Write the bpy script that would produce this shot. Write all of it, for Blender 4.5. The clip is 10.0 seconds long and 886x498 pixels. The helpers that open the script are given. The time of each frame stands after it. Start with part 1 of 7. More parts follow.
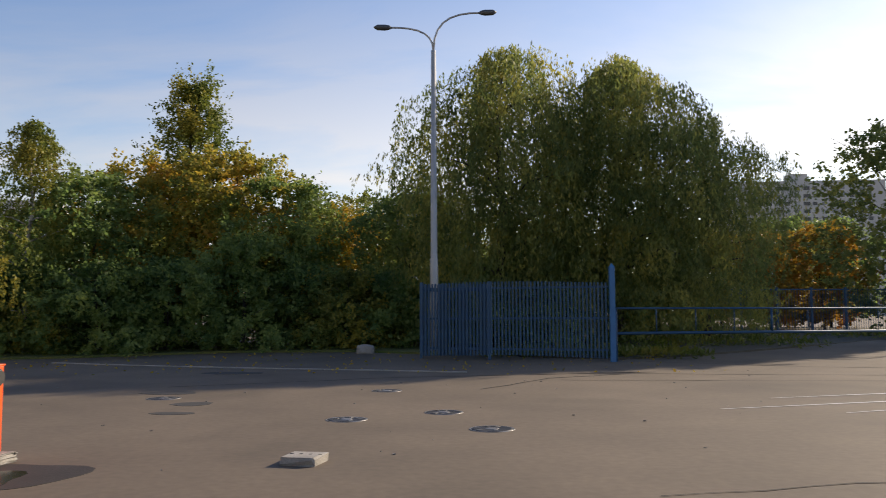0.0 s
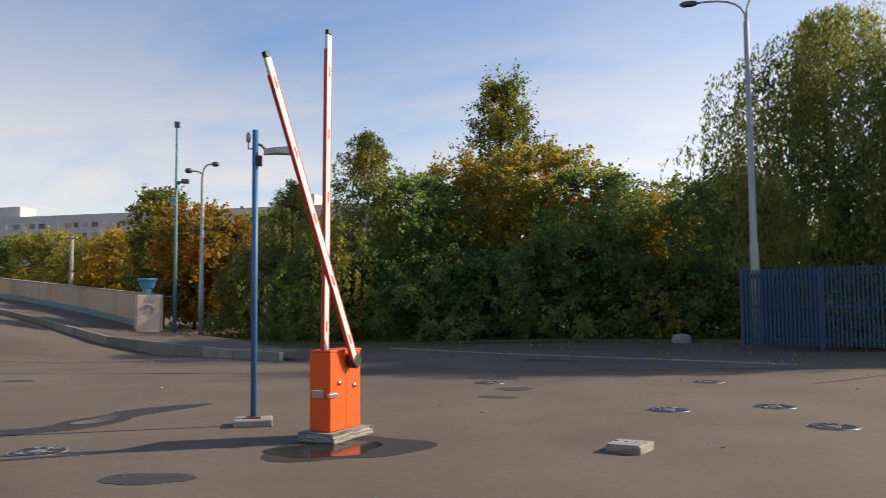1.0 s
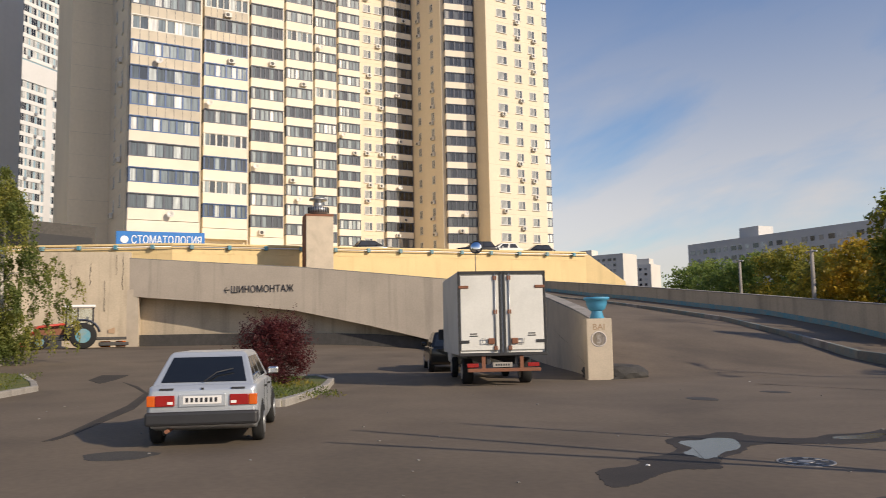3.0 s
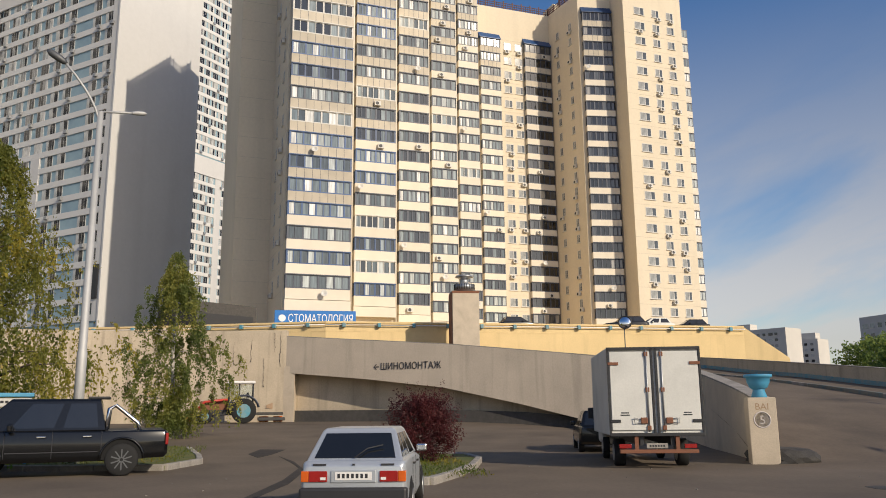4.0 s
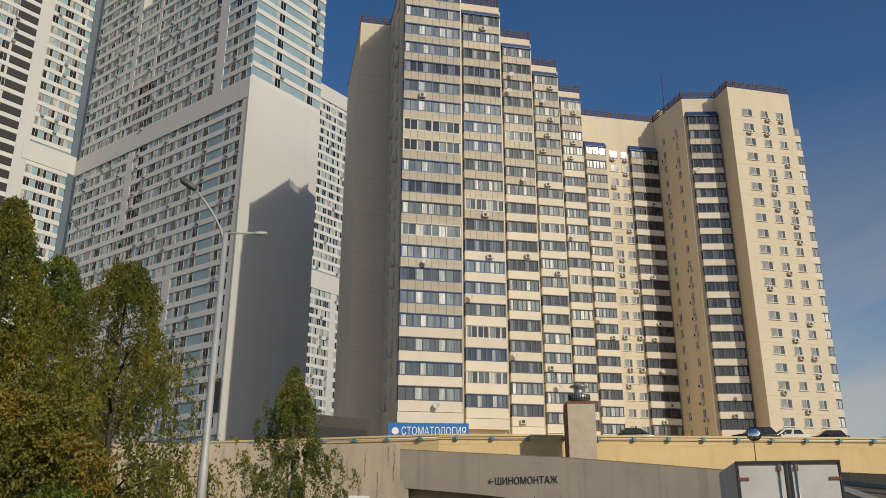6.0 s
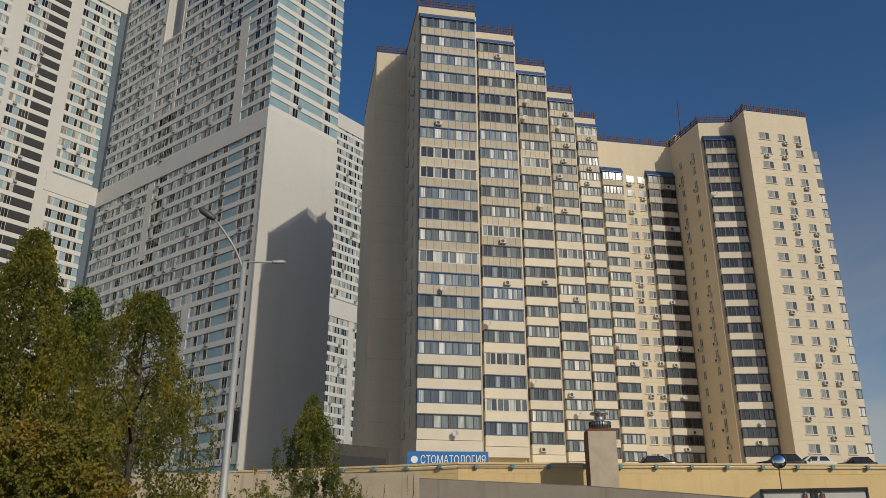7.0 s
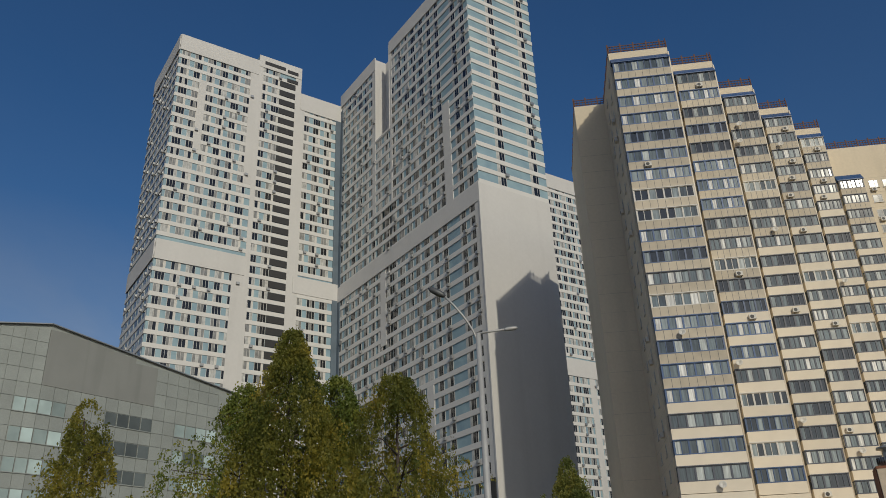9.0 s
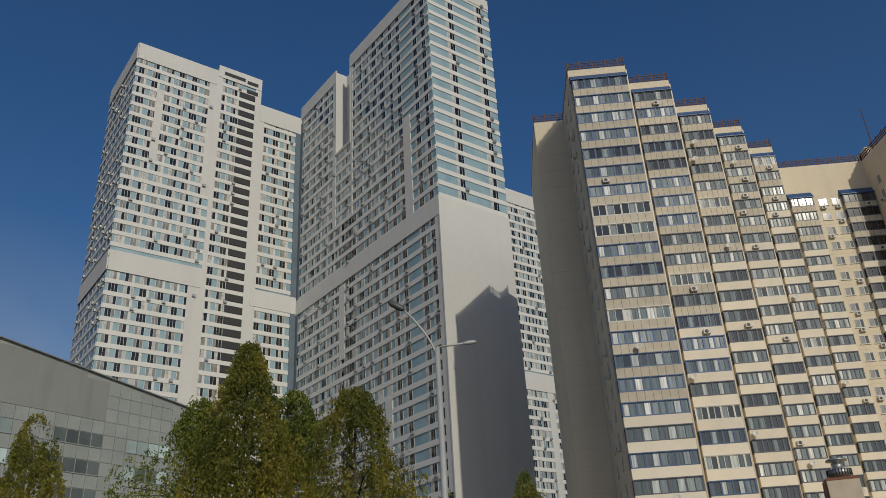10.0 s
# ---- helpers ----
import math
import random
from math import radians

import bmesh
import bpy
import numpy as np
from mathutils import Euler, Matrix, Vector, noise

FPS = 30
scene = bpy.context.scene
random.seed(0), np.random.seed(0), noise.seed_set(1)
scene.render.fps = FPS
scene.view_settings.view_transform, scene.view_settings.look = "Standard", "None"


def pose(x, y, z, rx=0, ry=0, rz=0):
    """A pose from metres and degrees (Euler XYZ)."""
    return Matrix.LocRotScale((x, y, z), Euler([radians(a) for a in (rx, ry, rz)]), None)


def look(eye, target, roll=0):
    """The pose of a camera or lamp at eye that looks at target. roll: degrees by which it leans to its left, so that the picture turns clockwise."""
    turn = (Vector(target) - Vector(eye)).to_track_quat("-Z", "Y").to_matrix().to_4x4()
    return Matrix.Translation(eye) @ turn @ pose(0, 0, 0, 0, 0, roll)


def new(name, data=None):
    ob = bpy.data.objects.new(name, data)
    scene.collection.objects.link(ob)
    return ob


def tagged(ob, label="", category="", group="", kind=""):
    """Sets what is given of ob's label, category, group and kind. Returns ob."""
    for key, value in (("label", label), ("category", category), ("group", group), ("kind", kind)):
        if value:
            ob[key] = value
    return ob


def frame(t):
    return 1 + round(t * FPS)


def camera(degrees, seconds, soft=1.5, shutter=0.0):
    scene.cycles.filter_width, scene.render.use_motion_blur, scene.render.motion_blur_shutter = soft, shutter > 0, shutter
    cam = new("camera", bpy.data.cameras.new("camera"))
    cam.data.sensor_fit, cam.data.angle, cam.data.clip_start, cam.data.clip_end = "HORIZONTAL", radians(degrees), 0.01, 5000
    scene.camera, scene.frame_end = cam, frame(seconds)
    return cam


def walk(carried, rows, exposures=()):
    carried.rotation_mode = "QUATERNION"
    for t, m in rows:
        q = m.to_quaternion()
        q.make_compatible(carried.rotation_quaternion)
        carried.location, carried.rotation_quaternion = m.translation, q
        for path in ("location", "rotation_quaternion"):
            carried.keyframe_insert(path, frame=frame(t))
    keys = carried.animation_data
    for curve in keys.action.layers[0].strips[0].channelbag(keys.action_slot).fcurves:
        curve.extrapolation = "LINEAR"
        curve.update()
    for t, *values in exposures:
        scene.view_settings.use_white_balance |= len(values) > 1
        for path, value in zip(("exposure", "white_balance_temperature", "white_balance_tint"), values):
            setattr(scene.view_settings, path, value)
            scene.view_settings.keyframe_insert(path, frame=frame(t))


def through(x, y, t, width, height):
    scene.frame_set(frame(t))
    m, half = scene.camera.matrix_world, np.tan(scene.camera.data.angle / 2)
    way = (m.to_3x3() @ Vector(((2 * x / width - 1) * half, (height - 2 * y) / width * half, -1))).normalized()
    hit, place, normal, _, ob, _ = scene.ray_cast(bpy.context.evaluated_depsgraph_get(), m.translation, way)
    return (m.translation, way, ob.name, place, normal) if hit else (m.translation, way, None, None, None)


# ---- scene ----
# The place: an asphalt yard before a ramp, a yellow tower on a podium and a white tower complex behind it.

EYE = 1.6
cam = camera(57.47, 10.0, soft=0.85, shutter=0.12)
PATH = [  # seconds, x, y, yaw, pitch, roll
    (0.0, 0.15, 0.20, 0.0, 4.63, 0.22), (0.5, 0.135, 0.10, 10.64, 4.37, 0.05), (1.0, 0.05, 0.05, 21.58, 4.0, 0.53),
    (1.5, 0.0, 0.0, 35.81, 4.35, 1.22), (2.0, 0.0, -0.08, 48.74, 4.56, 1.45), (2.5, 0.02, -0.10, 59.95, 5.24, 1.82),
    (3.0, 0.02, -0.10, 70.83, 5.68, 1.07), (3.2, 0.02, -0.10, 74.39, 5.89, 1.2), (4.5, 0.02, -0.10, 83.55, 13.65, 0.05),
    (5.0, 0.02, -0.10, 85.16, 15.4, 0.35), (5.5, 0.02, -0.10, 87.47, 17.24, 0.16), (7.0, 0.02, -0.10, 90.39, 20.92, 0.05),
    (7.5, 0.02, -0.10, 92.35, 20.78, 0.54), (8.0, 0.02, -0.10, 97.7, 22.36, 1.59), (8.5, 0.02, -0.10, 102.56, 24.96, 1.16),
    (9.0, 0.02, -0.10, 108.43, 25.5, 2.19), (9.5, 0.02, -0.10, 107.4, 25.93, 2.35), (10.0, 0.02, -0.10, 105.66, 26.34, 3.03)]
walk(cam, [(t, pose(x, y, EYE, 90 + p, r, w)) for t, x, y, w, p, r in PATH],
     exposures=[(0, 0.52, 7500, 13), (1.5, 0.64, 7400, 13), (3.0, 0.22, 7150, 13), (4.5, -0.08, 7000, 9.5), (7.0, -0.74, 6850, 6), (10.0, -0.88, 6550, 5.5)])

# ---- world and sun ----
SUN_AZ, SUN_EL = 54.5, 26.6
world = bpy.data.worlds.new("world")
scene.world = world
world.use_nodes = True
wn, wl = world.node_tree.nodes, world.node_tree.links
wn.clear()
w_out, w_bg = wn.new("ShaderNodeOutputWorld"), wn.new("ShaderNodeBackground")
sky = wn.new("ShaderNodeTexSky")
sky.sky_type, sky.sun_disc = "NISHITA", False
sky.sun_elevation, sky.sun_rotation = radians(SUN_EL), radians(SUN_AZ)
sky.air_density, sky.dust_density, sky.ozone_density = 1.0, 0.65, 2.4
w_bg.inputs[1].default_value = 0.13
w_co = wn.new("ShaderNodeTexCoord")
w_sep = wn.new("ShaderNodeSeparateXYZ")
w_add = wn.new("ShaderNodeMath"); w_add.operation = "ADD"; w_add.inputs[1].default_value = 0.18
w_mx = wn.new("ShaderNodeMath"); w_mx.operation = "MAXIMUM"; w_mx.inputs[1].default_value = 0.05
w_dx = wn.new("ShaderNodeMath"); w_dx.operation = "DIVIDE"
w_dy = wn.new("ShaderNodeMath"); w_dy.operation = "DIVIDE"
w_com = wn.new("ShaderNodeCombineXYZ")
w_map = wn.new("ShaderNodeMapping"); w_map.inputs["Rotation"].default_value = (0, 0, radians(25)); w_map.inputs["Scale"].default_value = (0.8, 1.5, 1)
w_noise = wn.new("ShaderNodeTexNoise"); w_noise.inputs["Scale"].default_value = 1.1; w_noise.inputs["Detail"].default_value = 9; w_noise.inputs["Roughness"].default_value = 0.55; w_noise.inputs["Distortion"].default_value = 0.35
w_ramp = wn.new("ShaderNodeValToRGB"); w_ramp.color_ramp.elements[0].position = 0.24; w_ramp.color_ramp.elements[1].position = 0.56
w_low = wn.new("ShaderNodeMapRange"); w_low.inputs[1].default_value = 0.14; w_low.inputs[2].default_value = 0.46; w_low.inputs[3].default_value = 0.95; w_low.inputs[4].default_value = 0.04
w_mul = wn.new("ShaderNodeMath"); w_mul.operation = "MULTIPLY"
w_hz = wn.new("ShaderNodeMapRange"); w_hz.inputs[1].default_value = 0.0; w_hz.inputs[2].default_value = 0.3; w_hz.inputs[3].default_value = 0.35; w_hz.inputs[4].default_value = 0.0
w_top = wn.new("ShaderNodeMath"); w_top.operation = "MAXIMUM"
w_sat = wn.new("ShaderNodeHueSaturation"); w_sat.inputs["Saturation"].default_value = 1.3; w_sat.inputs["Hue"].default_value = 0.508
w_mix = wn.new("ShaderNodeMixRGB"); w_mix.inputs[2].default_value = (6.2, 5.75, 6.5, 1)
wl.new(w_co.outputs["Generated"], w_sep.inputs[0])
wl.new(w_sep.outputs[2], w_mx.inputs[0]); wl.new(w_mx.outputs[0], w_add.inputs[0])
wl.new(w_sep.outputs[0], w_dx.inputs[0]); wl.new(w_add.outputs[0], w_dx.inputs[1])
wl.new(w_sep.outputs[1], w_dy.inputs[0]); wl.new(w_add.outputs[0], w_dy.inputs[1])
wl.new(w_dx.outputs[0], w_com.inputs[0]); wl.new(w_dy.outputs[0], w_com.inputs[1])
wl.new(w_com.outputs[0], w_map.inputs[0]); wl.new(w_map.outputs[0], w_noise.inputs["Vector"])
wl.new(w_noise.outputs[0], w_ramp.inputs[0]); wl.new(w_sep.outputs[2], w_low.inputs[0])
wl.new(w_ramp.outputs[0], w_mul.inputs[0]); wl.new(w_low.outputs[0], w_mul.inputs[1])
wl.new(w_sep.outputs[2], w_hz.inputs[0]); wl.new(w_mul.outputs[0], w_top.inputs[0]); wl.new(w_hz.outputs[0], w_top.inputs[1]); wl.new(w_top.outputs[0], w_mix.inputs[0]); wl.new(sky.outputs[0], w_sat.inputs["Color"]); wl.new(w_sat.outputs[0], w_mix.inputs[1])
w_pale = wn.new("ShaderNodeHueSaturation"); w_pale.inputs["Saturation"].default_value = 0.3; w_pale.inputs["Value"].default_value = 0.18
w_cloud = wn.new("ShaderNodeMixRGB"); w_cloud.inputs[0].default_value = 0.7; w_cloud.inputs[1].default_value = (4.0, 3.75, 4.2, 1)
wl.new(sky.outputs[0], w_pale.inputs["Color"]); w_deep = wn.new("ShaderNodeGamma"); w_deep.inputs["Gamma"].default_value = 1.35
w_lift = wn.new("ShaderNodeVectorMath"); w_lift.operation = "SCALE"; w_lift.inputs["Scale"].default_value = 5.5
wl.new(w_pale.outputs[0], w_deep.inputs["Color"]); wl.new(w_deep.outputs[0], w_lift.inputs[0]); wl.new(w_lift.outputs[0], w_cloud.inputs[2]); wl.new(w_cloud.outputs[0], w_mix.inputs[2])
wl.new(w_mix.outputs[0], w_bg.inputs[0]); wl.new(w_bg.outputs[0], w_out.inputs[0])

sun = new("sun", bpy.data.lights.new("sun", "SUN"))
sun.data.energy, sun.data.angle, sun.data.color = 3.85, radians(0.53), (1.0, 0.91, 0.77)
sun_dir = Vector((math.sin(radians(SUN_AZ)) * math.cos(radians(SUN_EL)), math.cos(radians(SUN_AZ)) * math.cos(radians(SUN_EL)), math.sin(radians(SUN_EL))))
sun.matrix_world = look(sun_dir * 300, (0, 0, 0))


# ---- materials ----
def material(name, color, rough=0.8, metal=0.0, var=0.15, scale=3.0, fine=0.0, bump=0.0, second=None, stain=0.0, vary=0.0, island=0.0, streak=0.0):
    """A surface with large variation, fine grain, optional stains, streaks and object-to-object variation."""
    m = bpy.data.materials.new(name)
    m.use_nodes = True
    n, l = m.node_tree.nodes, m.node_tree.links
    b = n["Principled BSDF"]
    b.inputs["Roughness"].default_value, b.inputs["Metallic"].default_value = rough, metal
    co = n.new("ShaderNodeTexCoord")
    big = n.new("ShaderNodeTexNoise")
    big.inputs["Scale"].default_value, big.inputs["Detail"].default_value = scale, 6
    l.new(co.outputs["Object"], big.inputs["Vector"])
    mr = n.new("ShaderNodeMapRange")
    mr.inputs[1].default_value, mr.inputs[2].default_value = 0.3, 0.7
    l.new(big.outputs[0], mr.inputs[0])
    mix = n.new("ShaderNodeMixRGB")
    c2 = second or [c * (1 - var) for c in color]
    mix.inputs[1].default_value, mix.inputs[2].default_value = (*color, 1), (*c2, 1)
    l.new(mr.outputs[0], mix.inputs[0])
    last = mix.outputs[0]
    small = n.new("ShaderNodeTexNoise")
    small.inputs["Scale"].default_value, small.inputs["Detail"].default_value = scale * 22, 3
    l.new(co.outputs["Object"], small.inputs["Vector"])
    if fine:
        hs = n.new("ShaderNodeHueSaturation")
        fr = n.new("ShaderNodeMapRange")
        fr.inputs[1].default_value, fr.inputs[2].default_value, fr.inputs[3].default_value, fr.inputs[4].default_value = 0.3, 0.7, 1 - fine, 1 + fine
        l.new(small.outputs[0], fr.inputs[0]); l.new(fr.outputs[0], hs.inputs["Value"]); l.new(last, hs.inputs["Color"])
        last = hs.outputs[0]
    if stain or streak:
        st = n.new("ShaderNodeTexNoise")
        st.inputs["Scale"].default_value, st.inputs["Detail"].default_value, st.inputs["Distortion"].default_value = scale * (3 if streak else 0.45), 8, 0.6
        mp = n.new("ShaderNodeMapping")
        mp.inputs["Scale"].default_value = (1, 1, 0.06 if streak else 1)
        l.new(co.outputs["Object"], mp.inputs[0]); l.new(mp.outputs[0], st.inputs["Vector"])
        sr = n.new("ShaderNodeMapRange")
        sr.inputs[1].default_value, sr.inputs[2].default_value, sr.inputs[3].default_value, sr.inputs[4].default_value = 0.52, 0.72, 1.0, 1 - max(stain, streak)
        l.new(st.outputs[0], sr.inputs[0])
        hs = n.new("ShaderNodeHueSaturation")
        l.new(sr.outputs[0], hs.inputs["Value"]); l.new(last, hs.inputs["Color"])
        last = hs.outputs[0]
    if vary or island:
        hs = n.new("ShaderNodeHueSaturation")
        vr = n.new("ShaderNodeMapRange")
        vr.inputs[3].default_value, vr.inputs[4].default_value = 1 - max(vary, island), 1 + max(vary, island)
        src = n.new("ShaderNodeNewGeometry").outputs["Random Per Island"] if island else n.new("ShaderNodeObjectInfo").outputs["Random"]
        l.new(src, vr.inputs[0]); l.new(vr.outputs[0], hs.inputs["Value"]); l.new(last, hs.inputs["Color"])
        last = hs.outputs[0]
    l.new(last, b.inputs["Base Color"])
    if bump:
        bp = n.new("ShaderNodeBump")
        bp.inputs["Strength"].default_value, bp.inputs["Distance"].default_value = bump, 0.02
        l.new(small.outputs[0], bp.inputs["Height"]); l.new(bp.outputs[0], b.inputs["Normal"])
    return m


def glass_material(name, dark, light, rough=0.06, share=0.35, object_wise=False):
    """Window panes: dark glossy glass, some with pale curtains behind."""
    m = bpy.data.materials.new(name)
    m.use_nodes = True
    n, l = m.node_tree.nodes, m.node_tree.links
    b = n["Principled BSDF"]
    b.inputs["Roughness"].default_value = rough
    b.inputs["IOR"].default_value = 1.6
    g = n.new("ShaderNodeObjectInfo").outputs["Random"] if object_wise else n.new("ShaderNodeNewGeometry").outputs["Random Per Island"]
    r = n.new("ShaderNodeValToRGB")
    r.color_ramp.interpolation = "CONSTANT"
    e = r.color_ramp.elements
    e[0].position, e[0].color = 0.0, (*dark, 1)
    e[1].position, e[1].color = 1 - share, (*[0.5 * a + 0.5 * c for a, c in zip(dark, light)], 1)
    x = e.new(1 - share * 0.5)
    x.color = (*light, 1)
    co = n.new("ShaderNodeTexCoord")
    no = n.new("ShaderNodeTexNoise")
    no.inputs["Scale"].default_value = 1.7
    mp = n.new("ShaderNodeMapping")
    mp.inputs["Scale"].default_value = (1, 1, 0.5)
    l.new(co.outputs["Object"], mp.inputs[0]); l.new(mp.outputs[0], no.inputs["Vector"])
    mr = n.new("ShaderNodeMapRange")
    mr.inputs[1].default_value, mr.inputs[2].default_value, mr.inputs[3].default_value, mr.inputs[4].default_value = 0.3, 0.7, 0.7, 1.25
    l.new(no.outputs[0], mr.inputs[0])
    hs = n.new("ShaderNodeHueSaturation")
    l.new(g, r.inputs[0]); l.new(r.outputs[0], hs.inputs["Color"]); l.new(mr.outputs[0], hs.inputs["Value"])
    l.new(hs.outputs[0], b.inputs["Base Color"])
    return m


def bay_glass(name, tones, curtain=0.3):
    """Balcony glazing: one tone a window with some panes apart, and the soft folds of curtains behind."""
    m = bpy.data.materials.new(name)
    m.use_nodes = True
    n, l = m.node_tree.nodes, m.node_tree.links
    b = n["Principled BSDF"]
    b.inputs["Roughness"].default_value, b.inputs["IOR"].default_value = 0.05, 1.75
    r = n.new("ShaderNodeValToRGB")
    r.color_ramp.interpolation = "CONSTANT"
    e = r.color_ramp.elements
    for k, (p, c) in enumerate(tones):
        x = e[k] if k < 2 else e.new(p)
        x.position, x.color = p, (*c, 1)
    ob = n.new("ShaderNodeObjectInfo")
    geo = n.new("ShaderNodeNewGeometry")
    part_of = n.new("ShaderNodeMath"); part_of.operation = "MULTIPLY"; part_of.inputs[1].default_value = 0.5
    l.new(geo.outputs["Random Per Island"], part_of.inputs[0])
    both = n.new("ShaderNodeMath"); both.operation = "MULTIPLY_ADD"; both.inputs[1].default_value = 0.5
    l.new(ob.outputs["Random"], both.inputs[0]); l.new(part_of.outputs[0], both.inputs[2])
    l.new(both.outputs[0], r.inputs[0])
    co, mp = n.new("ShaderNodeTexCoord"), n.new("ShaderNodeMapping")
    mp.inputs["Scale"].default_value = (5.0, 5.0, 0.35)
    sh = n.new("ShaderNodeVectorMath"); sh.operation = "ADD"
    l.new(co.outputs["Object"], sh.inputs[0]); l.new(ob.outputs["Location"], sh.inputs[1])
    l.new(sh.outputs[0], mp.inputs[0])
    no = n.new("ShaderNodeTexNoise"); no.inputs["Scale"].default_value, no.inputs["Detail"].default_value = 1.0, 2
    l.new(mp.outputs[0], no.inputs["Vector"])
    mr = n.new("ShaderNodeMapRange"); mr.inputs[1].default_value, mr.inputs[2].default_value, mr.inputs[3].default_value, mr.inputs[4].default_value = 0.35, 0.65, 1 - curtain, 1 + curtain
    l.new(no.outputs[0], mr.inputs[0])
    hs = n.new("ShaderNodeHueSaturation")
    l.new(mr.outputs[0], hs.inputs["Value"]); l.new(r.outputs[0], hs.inputs["Color"])
    l.new(hs.outputs[0], b.inputs["Base Color"])
    return m


def leaf_material(name, colors, through=0.5):
    m = bpy.data.materials.new(name)
    m.use_nodes = True
    n, l = m.node_tree.nodes, m.node_tree.links
    n.remove(n["Principled BSDF"])
    out = n["Material Output"]
    g = n.new("ShaderNodeNewGeometry")
    co = n.new("ShaderNodeTexCoord")
    no = n.new("ShaderNodeTexNoise")
    no.inputs["Scale"].default_value, no.inputs["Detail"].default_value = 0.45, 3
    l.new(co.outputs["Object"], no.inputs["Vector"])
    ad = n.new("ShaderNodeMath"); ad.operation = "MULTIPLY_ADD"; ad.inputs[1].default_value = 0.3; ad.inputs[2].default_value = -0.15
    l.new(g.outputs["Random Per Island"], ad.inputs[0])
    a2 = n.new("ShaderNodeMath"); a2.operation = "ADD"
    mr = n.new("ShaderNodeMapRange"); mr.inputs[1].default_value, mr.inputs[2].default_value = 0.3, 0.7
    l.new(no.outputs[0], mr.inputs[0]); l.new(mr.outputs[0], a2.inputs[0]); l.new(ad.outputs[0], a2.inputs[1])
    r = n.new("ShaderNodeValToRGB")
    e = r.color_ramp.elements
    e[0].position, e[0].color = 0.0, (*colors[0], 1)
    e[1].position, e[1].color = 1.0, (*colors[-1], 1)
    for k, c in enumerate(colors[1:-1]):
        e.new((k + 1) / (len(colors) - 1)).color = (*c, 1)
    l.new(a2.outputs[0], r.inputs[0])
    d, tr, mx = n.new("ShaderNodeBsdfPrincipled"), n.new("ShaderNodeBsdfTranslucent"), n.new("ShaderNodeMixShader")
    d.inputs["Roughness"].default_value = 0.5
    d.inputs["Specular IOR Level"].default_value = 0.3
    mx.inputs[0].default_value = through
    l.new(r.outputs[0], d.inputs["Base Color"]); l.new(r.outputs[0], tr.inputs[0])
    l.new(d.outputs[0], mx.inputs[1]); l.new(tr.outputs[0], mx.inputs[2]); l.new(mx.outputs[0], out.inputs[0])
    return m


